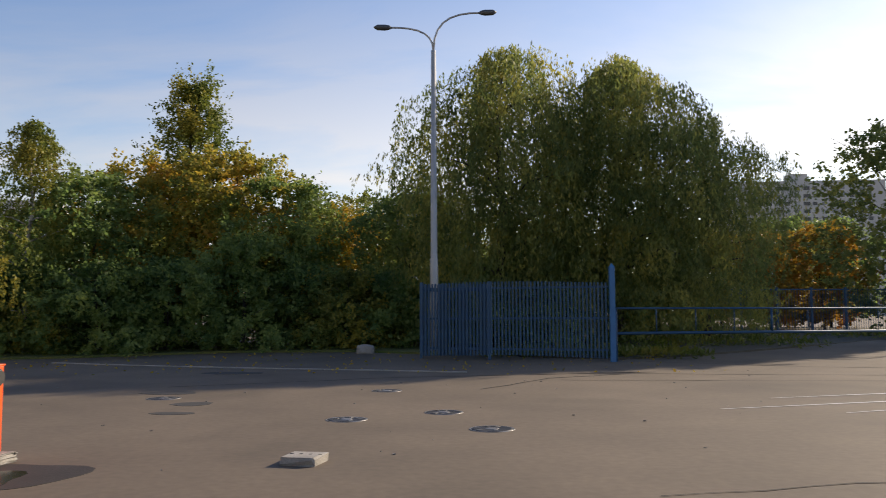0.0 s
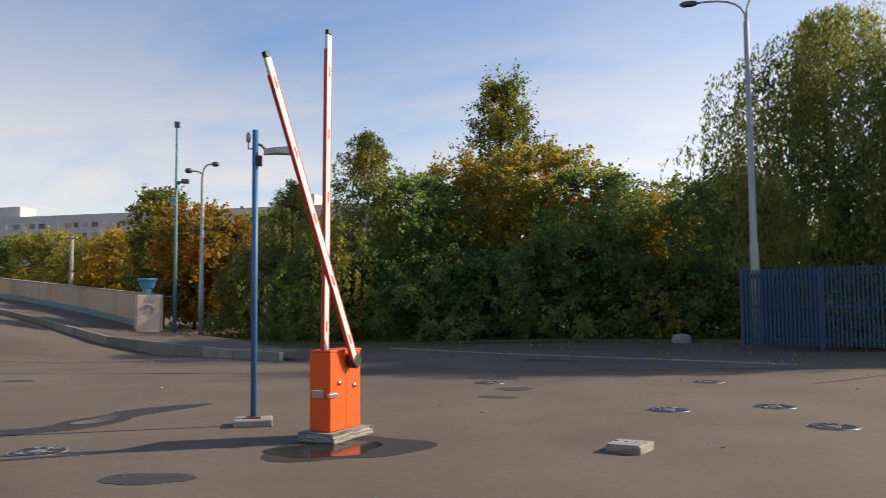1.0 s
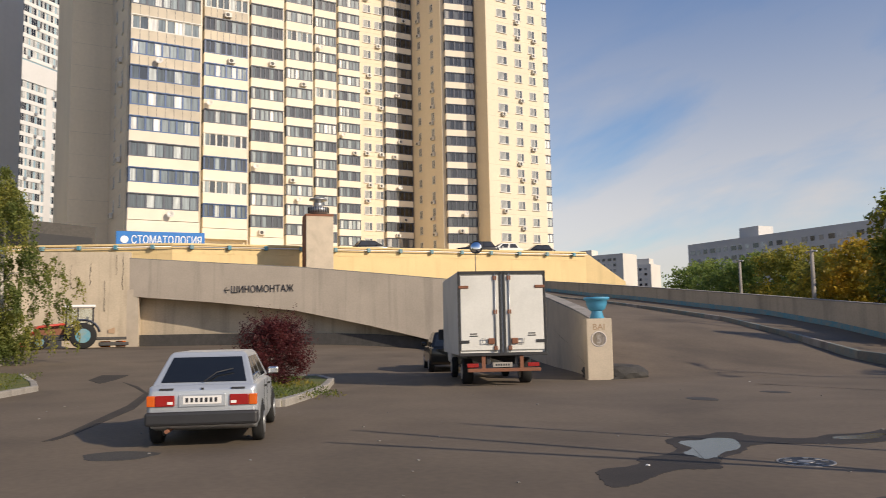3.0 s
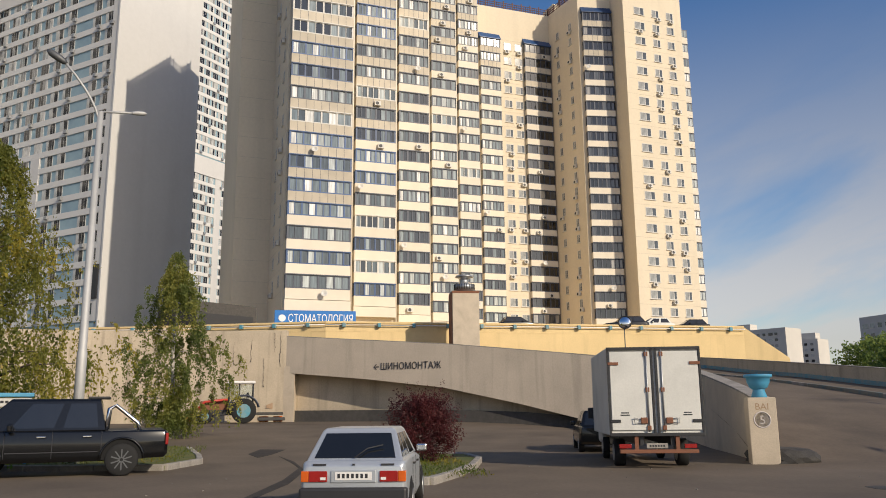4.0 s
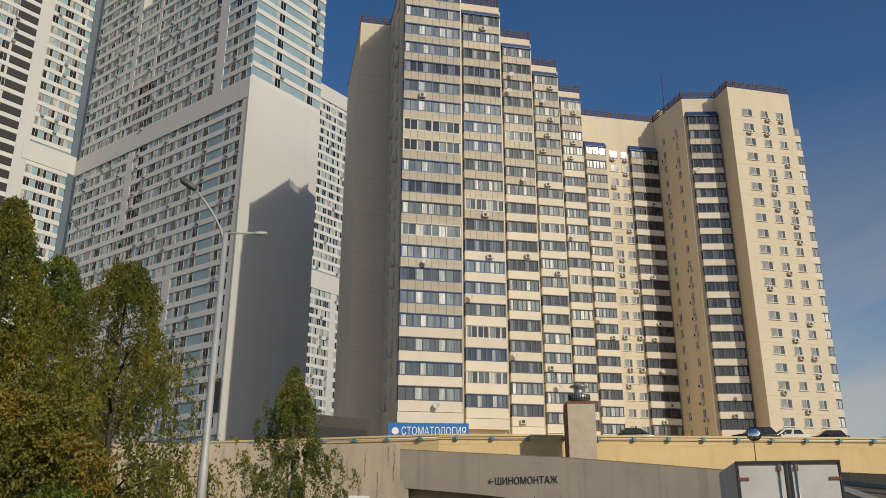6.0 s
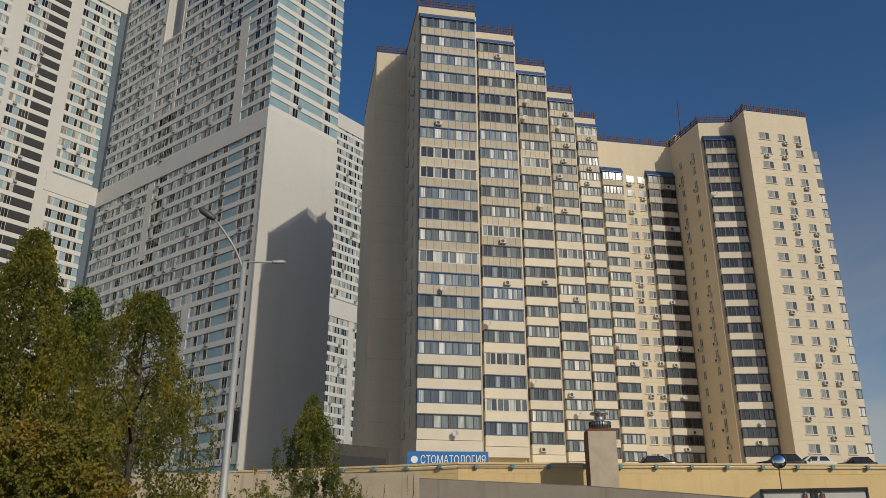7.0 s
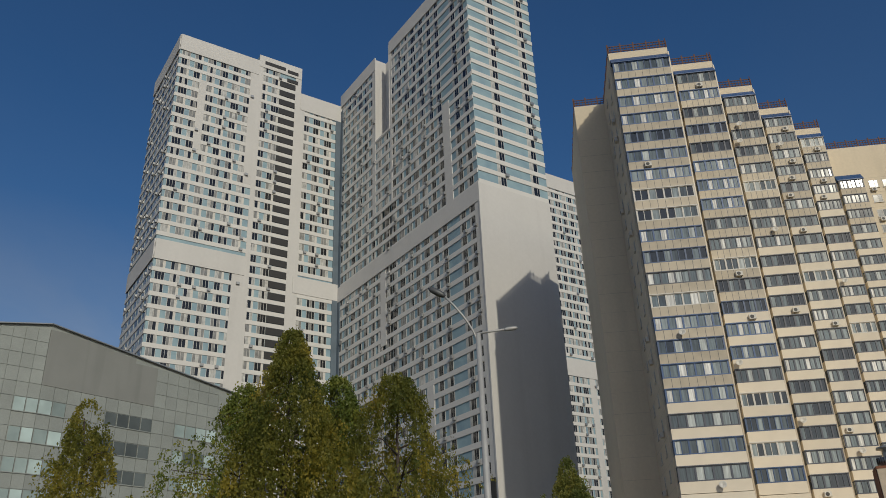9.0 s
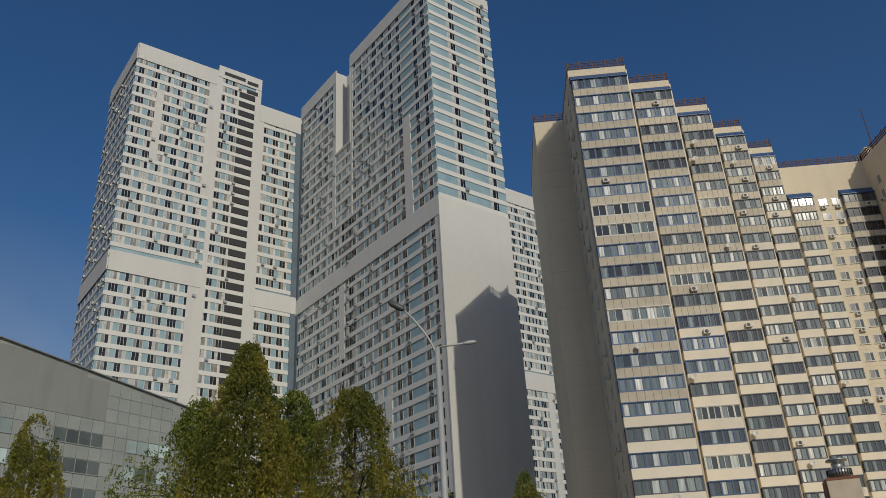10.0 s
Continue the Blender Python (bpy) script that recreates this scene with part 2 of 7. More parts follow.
M = {
    "asphalt": material("asphalt", (0.155, 0.117, 0.081), 0.85, var=0.3, scale=0.4, fine=0.1, bump=0.1, stain=0.36),
    "asphalt_dark": material("asphalt_dark", (0.05, 0.046, 0.042), 0.8, var=0.3, scale=1.2, fine=0.2, bump=0.3),
    "crack": material("crack", (0.025, 0.022, 0.02), 0.9, scale=4),
    "wet": material("wet", (0.03, 0.027, 0.024), 0.13, var=0.3, scale=1.0, fine=0.3, bump=0.012),
    "damp": material("damp", (0.036, 0.028, 0.022), 0.8, var=0.4, scale=1.5, fine=0.2, bump=0.2),
    "iron": material("iron", (0.075, 0.068, 0.062), 0.5, metal=0.3, var=0.4, scale=6, fine=0.3, bump=0.3),
    "iron_worn": material("iron_worn", (0.36, 0.34, 0.32), 0.4, metal=0.6, var=0.4, scale=6, fine=0.3),
    "concrete": material("concrete", (0.36, 0.33, 0.29), 0.9, var=0.3, scale=2.0, fine=0.15, bump=0.3, stain=0.3),
    "wall_plaster": material("wall_plaster", (0.53, 0.44, 0.325), 0.92, var=0.2, scale=0.5, fine=0.07, bump=0.15, streak=0.3),
    "beam_plaster": material("beam_plaster", (0.53, 0.45, 0.36), 0.9, var=0.15, scale=0.6, fine=0.06, bump=0.12, streak=0.2),
    "pillar_plaster": material("pillar_plaster", (0.56, 0.47, 0.36), 0.9, var=0.14, scale=1.5, fine=0.06, bump=0.15, stain=0.15),
    "podium_yellow": material("podium_yellow", (0.74, 0.55, 0.28), 0.85, var=0.1, scale=0.4, fine=0.03, streak=0.1),
    "tower_yellow": material("tower_yellow", (0.68, 0.59, 0.45), 0.85, var=0.07, scale=0.12, fine=0.03, streak=0.06),
    "tower_panel": material("tower_panel", (0.54, 0.475, 0.375), 0.7, var=0.2, scale=0.6, vary=0.12),
    "tower_pale": material("tower_pale", (0.70, 0.63, 0.52), 0.8, var=0.08, scale=0.5, vary=0.06),
    "frame_dark": material("frame_dark", (0.05, 0.06, 0.09), 0.5, scale=2),
    "frame_blue": material("frame_blue", (0.012, 0.06, 0.18), 0.45, scale=2, vary=0.3),
    "frame_white": material("frame_white", (0.62, 0.6, 0.56), 0.6, scale=2),
    "rail_brown": material("rail_brown", (0.10, 0.04, 0.03), 0.7, scale=2),
    "glass": glass_material("glass", (0.05, 0.062, 0.075), (0.46, 0.46, 0.43), share=0.55),
    "glass_bay": bay_glass("glass_bay", [(0.0, (0.014, 0.02, 0.028)), (0.26, (0.06, 0.08, 0.092)), (0.4, (0.13, 0.165, 0.18)), (0.52, (0.22, 0.26, 0.27)), (0.66, (0.40, 0.43, 0.42)), (0.82, (0.66, 0.66, 0.63))]),
    # glass_bay darkened by colour, for the two bays in the wing's shade
    "glass_bay_shaded": bay_glass("glass_bay_shaded", [(0.0, (0.008, 0.009, 0.011)), (0.5, (0.02, 0.022, 0.026)), (0.68, (0.07, 0.075, 0.08)), (0.85, (0.3, 0.29, 0.27))]),
    "glass_far": glass_material("glass_far", (0.014, 0.016, 0.02), (0.46, 0.46, 0.44), share=0.5),
    "glass_dim": material("glass_dim", (0.12, 0.14, 0.14), 0.12, var=0.3, scale=0.4, vary=0.3),
    "glass_clear": material("glass_clear", (0.85, 0.9, 0.9), 0.02, var=0.0),
    "glass_teal": material("glass_teal", (0.42, 0.52, 0.51), 0.12, var=0.3, scale=0.4, vary=0.35),
    "metal_sheet": material("metal_sheet", (0.25, 0.258, 0.245), 0.6, var=0.1, scale=0.3, streak=0.1),
    "white_wall": material("white_wall", (0.58, 0.57, 0.555), 0.8, var=0.06, scale=0.08, fine=0.02, streak=0.05),
    "white_band": material("white_band", (0.63, 0.62, 0.6), 0.75, var=0.06, scale=0.1),
    "panel_blue": material("panel_blue", (0.19, 0.29, 0.36), 0.6, var=0.3, scale=0.25, second=(0.28, 0.40, 0.45)),
    "panel_grey": material("panel_grey", (0.30, 0.325, 0.31), 0.6, var=0.16, scale=0.4, fine=0.05, vary=0.05),
    "metal_grey": material("metal_grey", (0.38, 0.39, 0.40), 0.45, metal=0.7, var=0.15, scale=2),
    "lamp_grey": material("lamp_grey", (0.10, 0.105, 0.11), 0.5, metal=0.3, scale=3),
    "pole_white": material("pole_white", (0.45, 0.45, 0.44), 0.6, metal=0.3, var=0.15, scale=2),
    "blue_paint": material("blue_paint", (0.03, 0.16, 0.36), 0.5, var=0.25, scale=2, fine=0.1),
    "fence_blue": material("fence_blue", (0.012, 0.075, 0.16), 0.55, var=0.3, scale=2, fine=0.1),
    "kerb_worn": material("kerb_worn", (0.14, 0.19, 0.19), 0.85, var=0.4, scale=3, second=(0.22, 0.2, 0.16), fine=0.2, bump=0.3, vary=0.2),
    "teal_paint": material("teal_paint", (0.05, 0.26, 0.36), 0.6, var=0.4, scale=3, second=(0.2, 0.26, 0.25), fine=0.15),
    "vase_blue": material("vase_blue", (0.06, 0.30, 0.48), 0.55, var=0.2, scale=4),
    "orange": material("orange", (0.88, 0.10, 0.01), 0.4, var=0.08, scale=3),
    "white_paint": material("white_paint", (0.75, 0.73, 0.70), 0.5, var=0.1, scale=4, fine=0.05),
    "red_paint": material("red_paint", (0.5, 0.05, 0.03), 0.5, scale=4),
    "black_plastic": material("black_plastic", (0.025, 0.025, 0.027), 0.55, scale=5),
    "rubber": material("rubber", (0.011, 0.011, 0.011), 0.85, scale=6),
    "chrome": material("chrome", (0.7, 0.7, 0.7), 0.2, metal=1.0, scale=5),
    "car_silver": material("car_silver", (0.50, 0.53, 0.56), 0.3, metal=0.5, var=0.05, scale=3),
    "car_black": material("car_black", (0.006, 0.0065, 0.0075), 0.14, var=0.1, scale=3),
    "car_glass": material("car_glass", (0.012, 0.0135, 0.015), 0.04, scale=3),
    "well_dark": material("well_dark", (0.007, 0.007, 0.007), 0.95, scale=6),
    "lamp_red": material("lamp_red", (0.30, 0.012, 0.01), 0.25, scale=8),
    "lamp_orange": material("lamp_orange", (0.62, 0.11, 0.012), 0.25, scale=8),
    "truck_white": material("truck_white", (0.66, 0.65, 0.60), 0.55, var=0.1, scale=1.2, fine=0.04, stain=0.14),
    "rust": material("rust", (0.22, 0.09, 0.05), 0.85, scale=5, fine=0.2),
    "faded_brown": material("faded_brown", (0.40, 0.27, 0.17), 0.9, scale=6),
    "faded_white": material("faded_white", (0.60, 0.55, 0.52), 0.9, var=0.2, scale=6),
    "stone": material("stone", (0.30, 0.28, 0.25), 0.9, var=0.35, scale=3, fine=0.2, bump=0.4, vary=0.25),
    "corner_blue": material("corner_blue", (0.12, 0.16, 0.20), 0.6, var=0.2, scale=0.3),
    "stone_dark": material("stone_dark", (0.075, 0.07, 0.065), 0.9, var=0.3, scale=3, fine=0.2, bump=0.4),
    "grass": material("grass", (0.07, 0.10, 0.02), 0.95, second=(0.13, 0.12, 0.03), scale=1.0, fine=0.4, bump=0.6),
    "soil": material("soil", (0.09, 0.075, 0.05), 0.95, scale=1.0, fine=0.3, bump=0.5),
    "bark": material("bark", (0.07, 0.055, 0.045), 0.95, scale=4, fine=0.3, bump=0.6),
    "birch_bark": material("birch_bark", (0.6, 0.57, 0.5), 0.85, second=(0.12, 0.1, 0.09), scale=5, fine=0.2),
    "far_white": material("far_white", (0.56, 0.53, 0.48), 0.85, var=0.08, scale=0.1),
    "far_wall": material("far_wall", (0.54, 0.53, 0.51), 0.85, var=0.1, scale=0.1),
    "sign_blue": material("sign_blue", (0.02, 0.17, 0.50), 0.4, scale=2),
    "sign_white": material("sign_white", (0.85, 0.85, 0.85), 0.5, scale=3),
    "ink": material("ink", (0.03, 0.03, 0.035), 0.8, scale=6),
    "mirror": material("mirror", (0.9, 0.9, 0.9), 0.02, metal=1.0, var=0.0, scale=1),
    "leaf_green": leaf_material("leaf_green", [(0.088, 0.158, 0.034), (0.174, 0.276, 0.058), (0.349, 0.377, 0.073)], 0.62),
    "leaf_dark": leaf_material("leaf_dark", [(0.097, 0.167, 0.052), (0.186, 0.262, 0.074), (0.315, 0.368, 0.097)], 0.62),
    "leaf_mixed": leaf_material("leaf_mixed", [(0.11, 0.165, 0.038), (0.24, 0.25, 0.05), (0.42, 0.32, 0.05), (0.56, 0.28, 0.045)], 0.62),
    "leaf_gold": leaf_material("leaf_gold", [(0.170, 0.187, 0.034), (0.408, 0.289, 0.034), (0.600, 0.357, 0.034)], 0.45),
    "leaf_orange": leaf_material("leaf_orange", [(0.12, 0.13, 0.03), (0.30, 0.20, 0.03), (0.50, 0.20, 0.025)], 0.5),
    "leaf_willow": leaf_material("leaf_willow", [(0.095, 0.14, 0.042), (0.21, 0.245, 0.07), (0.43, 0.38, 0.085)], 0.6),
    "leaf_birch": leaf_material("leaf_birch", [(0.083, 0.125, 0.025), (0.182, 0.216, 0.042), (0.432, 0.332, 0.049)], 0.4),
    "leaf_thuja": leaf_material("leaf_thuja", [(0.111, 0.119, 0.024), (0.190, 0.175, 0.032), (0.318, 0.190, 0.032)], 0.25),
    "leaf_olive": leaf_material("leaf_olive", [(0.115, 0.145, 0.034), (0.26, 0.255, 0.054), (0.50, 0.40, 0.065)], 0.62),
    "leaf_red": leaf_material("leaf_red", [(0.045, 0.012, 0.014), (0.085, 0.018, 0.02), (0.14, 0.032, 0.03)], 0.3),
    "leaf_grass": leaf_material("leaf_grass", [(0.05, 0.08, 0.015), (0.11, 0.14, 0.02), (0.24, 0.19, 0.03)], 0.4),
}
M["glass_clear"].node_tree.nodes["Principled BSDF"].inputs["Transmission Weight"].default_value = 1.0
M["car_glass"].node_tree.nodes["Principled BSDF"].inputs["IOR"].default_value = 1.7
M["wet"].node_tree.nodes["Principled BSDF"].inputs["IOR"].default_value = 1.26



# ---- building helpers ----
def pol(az, d, z=0.0):
    """A place from its bearing (degrees, to the left of +y) and distance."""
    return Vector((-math.sin(radians(az)) * d, math.cos(radians(az)) * d, z))


def face_matrix(p, q, z=0.0):
    """x runs from p to q, y into the wall, z up."""
    p, q = Vector((p[0], p[1], 0)), Vector((q[0], q[1], 0))
    u = (q - p).normalized()
    v = Vector((0, 0, 1)).cross(u)
    m = Matrix.Identity(4)
    m.col[0][:3], m.col[1][:3], m.col[2][:3] = u, v, (0, 0, 1)
    m.translation = (p.x, p.y, z)
    return m


def box(bm, x0, x1, y0, y1, z0, z1, mat=0, m=None, bevel=0.0):
    vs = [bm.verts.new((x, y, z)) for x in (x0, x1) for y in (y0, y1) for z in (z0, z1)]
    fs = [bm.faces.new([vs[i] for i in f]) for f in ((0, 1, 3, 2), (4, 6, 7, 5), (0, 4, 5, 1), (2, 3, 7, 6), (0, 2, 6, 4), (1, 5, 7, 3))]
    for f in fs:
        f.material_index = mat
    if bevel:
        es = {e for f in fs for e in f.edges}
        r = bmesh.ops.bevel(bm, geom=list(es), offset=bevel, segments=2, affect="EDGES", profile=0.5)
        vs = list({v for f in r["faces"] for v in f.verts} | {v for v in vs if v.is_valid})
        for f in r["faces"]:
            f.material_index = mat
    if m is not None:
        bmesh.ops.transform(bm, matrix=m, verts=vs)
    return vs


def tube(bm, pts, radii, sides=10, mat=0, caps=True):
    """A round tube along points, with a radius at each."""
    pts = [Vector(p) for p in pts]
    if not isinstance(radii, (list, tuple)):
        radii = [radii] * len(pts)
    rings, ref = [], None
    for k, p in enumerate(pts):
        d = (pts[min(k + 1, len(pts) - 1)] - pts[max(k - 1, 0)]).normalized()
        if ref is None:
            ref = d.orthogonal().normalized()
        a = (ref - d * ref.dot(d)).normalized()
        ref = a
        b = d.cross(a)
        rings.append([bm.verts.new(p + radii[k] * (math.cos(t) * a + math.sin(t) * b)) for t in [2 * math.pi * i / sides for i in range(sides)]])
    for r0, r1 in zip(rings, rings[1:]):
        for i in range(sides):
            f = bm.faces.new((r0[i], r0[(i + 1) % sides], r1[(i + 1) % sides], r1[i]))
            f.smooth, f.material_index = True, mat
    if caps:
        for r in (rings[0][::-1], rings[-1]):
            f = bm.faces.new(r)
            f.material_index = mat
    return rings


def lathe(bm, profile, sides=24, mat=0, center=(0, 0, 0)):
    """A turned form from (radius, z) pairs."""
    c = Vector(center)
    rings = [[bm.verts.new(c + Vector((r * math.cos(2 * math.pi * i / sides), r * math.sin(2 * math.pi * i / sides), z))) for i in range(sides)] for r, z in profile]
    for r0, r1 in zip(rings, rings[1:]):
        for i in range(sides):
            f = bm.faces.new((r0[i], r0[(i + 1) % sides], r1[(i + 1) % sides], r1[i]))
            f.smooth, f.material_index = True, mat
    bm.faces.new(rings[0][::-1]).material_index = mat
    bm.faces.new(rings[-1]).material_index = mat


def prism(bm, outline, z0, z1, mat=0, m=None):
    """A flat outline (x, y), counter-clockwise, pulled up from z0 to z1."""
    a = [bm.verts.new((x, y, z0)) for x, y in outline]
    b = [bm.verts.new((x, y, z1)) for x, y in outline]
    fs = [bm.faces.new(a[::-1]), bm.faces.new(b)]
    for i in range(len(a)):
        k = (i + 1) % len(a)
        fs.append(bm.faces.new((a[i], a[k], b[k], b[i])))
    for f in fs:
        f.material_index = mat
    bmesh.ops.recalc_face_normals(bm, faces=fs)
    if m is not None:
        bmesh.ops.transform(bm, matrix=m, verts=a + b)
    return a + b


def mesh_of(name, bm, mats):
    me = bpy.data.meshes.new(name)
    bm.to_mesh(me)
    bm.free()
    for x in mats if isinstance(mats, (list, tuple)) else [mats]:
        me.materials.append(M[x])
    return me


def part(name, bm, mats, parent=None, label="", m=None):
    ob = new(name, bm if isinstance(bm, bpy.types.Mesh) else mesh_of(name, bm, mats))
    if parent is not None:
        ob.parent = parent
    if m is not None:
        ob.matrix_basis = m
    return tagged(ob, label)


def thing(name, label, category, m=None, group="", kind=""):
    ob = new(name)
    if m is not None:
        ob.matrix_basis = m
    return tagged(ob, label, category, group, kind)


def writing(name, text, size, mat, parent, m, label="", depth=0.01, width=None):
    """Raised letters, as a mesh."""
    cu = bpy.data.curves.new(name, "FONT")
    cu.body, cu.size, cu.extrude, cu.align_x = text, size, depth, "LEFT"
    tmp = bpy.data.objects.new("tmp", cu)
    scene.collection.objects.link(tmp)
    bpy.context.view_layer.update()
    me = bpy.data.meshes.new_from_object(tmp.evaluated_get(bpy.context.evaluated_depsgraph_get()))
    bpy.data.objects.remove(tmp)
    me.materials.clear()
    me.materials.append(M[mat])
    if width:
        w = max(v.co.x for v in me.vertices) - min(v.co.x for v in me.vertices)
        me.transform(Matrix.Diagonal((width / w, 1, 1, 1)))
    ob = new(name, me)
    ob.parent = parent
    ob.matrix_basis = m @ pose(0, 0, 0, 90, 0, 0)
    return tagged(ob, label)


# ---- ground ----
def smooth(a, b, x):
    t = min(1.0, max(0.0, (x - a) / (b - a)))
    return t * t * (3 - 2 * t)


def ground_z(x, y):
    """The yard is level, and rises a little towards the retaining wall and the far side."""
    return 0.85 * smooth(28, 56, -x) * smooth(22, 10, y) + 0.35 * smooth(26, 40, y) * smooth(-60, -20, x)


def build_ground():
    xs = [-1500, -600, -300, -200, -140, -110, -90] + [-80 + 2.5 * i for i in range(53)] + [60, 75, 100, 150, 220, 400, 800, 1500]
    ys = [-1500, -600, -300, -150, -90, -60] + [-50 + 2.5 * i for i in range(49)] + [80, 100, 140, 200, 300, 600, 1500]
    bm = bmesh.new()
    g = [[bm.verts.new((x, y, ground_z(x, y))) for y in ys] for x in xs]
    for i in range(len(xs) - 1):
        for k in range(len(ys) - 1):
            f = bm.faces.new((g[i][k], g[i + 1][k], g[i + 1][k + 1], g[i][k + 1]))
            f.smooth = True
    tagged(part("ground", bm, "asphalt"), "worn brown-grey asphalt yard with stains and cracks", "ground", kind="structure")


build_ground()


def sheet(name, outline, z, mat, label, category, kind="structure", thick=0.004):
    bm = bmesh.new()
    level = max(ground_z(x, y) for x, y in outline)  # standing water lies level
    a = [bm.verts.new((x, y, (level if mat == "wet" else ground_z(x, y)) + z)) for x, y in outline]
    b = [bm.verts.new((x, y, ground_z(x, y) - 0.15)) for x, y in outline]
    bm.faces.new(a)
    for i in range(len(a)):
        k = (i + 1) % len(a)
        bm.faces.new((b[i], b[k], a[k], a[i]))
    bmesh.ops.recalc_face_normals(bm, faces=bm.faces)
    bmesh.ops.triangulate(bm, faces=[f for f in bm.faces if len(f.verts) > 4])
    return tagged(part(name, bm, mat), label, category, kind=kind)


def blob(cx, cy, rx, ry, turn=0, wobble=0.15, n=26, seed=1):
    rnd = random.Random(seed)
    ph = [rnd.uniform(0, 6.28) for _ in range(3)]
    out = []
    for i in range(n):
        t = 2 * math.pi * i / n
        k = 1 + wobble * (math.sin(2 * t + ph[0]) + 0.6 * math.sin(3 * t + ph[1]) + 0.5 * math.sin(5 * t + ph[2]))
        x, y = rx * k * math.cos(t), ry * k * math.sin(t)
        c, s = math.cos(radians(turn)), math.sin(radians(turn))
        out.append((cx + c * x - s * y, cy + s * x + c * y))
    return out


# ---- ramp, its walls and the retaining wall ----
# Left edge and right edge of the ramp: x, y, deck height, parapet top.
RAMP_L = [(-22.3, 12.6, 0.0, 1.75), (-26.0, 13.9, 0.8, 2.2), (-30.4, 15.2, 1.6, 2.75), (-44.6, 19.75, 3.05, 4.19), (-46.73, 16.04, 3.55, 4.67),
          (-48.95, 12.19, 4.1, 5.17), (-51.4, 7.95, 4.65, 5.7), (-54.17, 3.16, 5.15, 6.14), (-57.2, -2.1, 5.6, 6.65)]
RAMP_R = [(-22.9, 26.4, 0.4, 2.1), (-28.0, 27.9, 1.1, 2.5), (-33.3, 28.9, 1.75, 2.96), (-40.5, 29.8, 2.4, 3.6), (-48.0, 30.6, 3.1, 4.25),
          (-55.5, 31.3, 3.7, 4.9), (-62.5, 31.5, 4.4, 5.5), (-70.0, 29.0, 5.0, 6.1), (-74.0, 25.2, 5.4, 5.8)]


def eased(pts, n=3):
    """A smooth line through the given points."""
    out = []
    P = [np.array(p, float) for p in pts]
    for i in range(len(P) - 1):
        a, b, c, d = P[max(i - 1, 0)], P[i], P[i + 1], P[min(i + 2, len(P) - 1)]
        for k in range(n):
            t = k / n
            out.append(tuple(0.5 * (2 * b + (c - a) * t + (2 * a - 5 * b + 4 * c - d) * t * t + (3 * b - a - 3 * c + d) * t ** 3)))
    return out + [tuple(P[-1])]


UNDER = [0.0, 0.0, 0.0, 0.2, 0.9, 2.0, 3.05, 3.7, 4.25]
LINE = [(*p, u) for p, u in zip(RAMP_L, UNDER)]
LEFT = eased(LINE[:3])[:-1]
for p, q in zip(LINE[2:], LINE[3:]):
    LEFT += [tuple(a + (b - a) * k / 3 for a, b in zip(p, q)) for k in range(3)]
LEFT.append(LINE[-1])


def strip(bm, pts, t0, mat=0):
    """A standing wall along (x, y, bottom, top), its thickness to the far side of the line."""
    n = len(pts)
    cols = []
    for k, (x, y, zb, zt) in enumerate(pts):
        a, b = pts[max(k - 1, 0)], pts[min(k + 1, n - 1)]
        d = Vector((b[0] - a[0], b[1] - a[1])).normalized()
        o = Vector((d.y, -d.x)) * t0
        cols.append([bm.verts.new(v) for v in ((x, y, zb), (x + o.x, y + o.y, zb), (x + o.x, y + o.y, zt), (x, y, zt))])
    fs = []
    for c0, c1 in zip(cols, cols[1:]):
        for i in range(4):
            k = (i + 1) % 4
            fs.append(bm.faces.new((c0[i], c0[k], c1[k], c1[i])))
    fs += [bm.faces.new(cols[0][::-1]), bm.faces.new(cols[-1])]
    for f in fs:
        f.material_index = mat
    bmesh.ops.recalc_face_normals(bm, faces=fs)


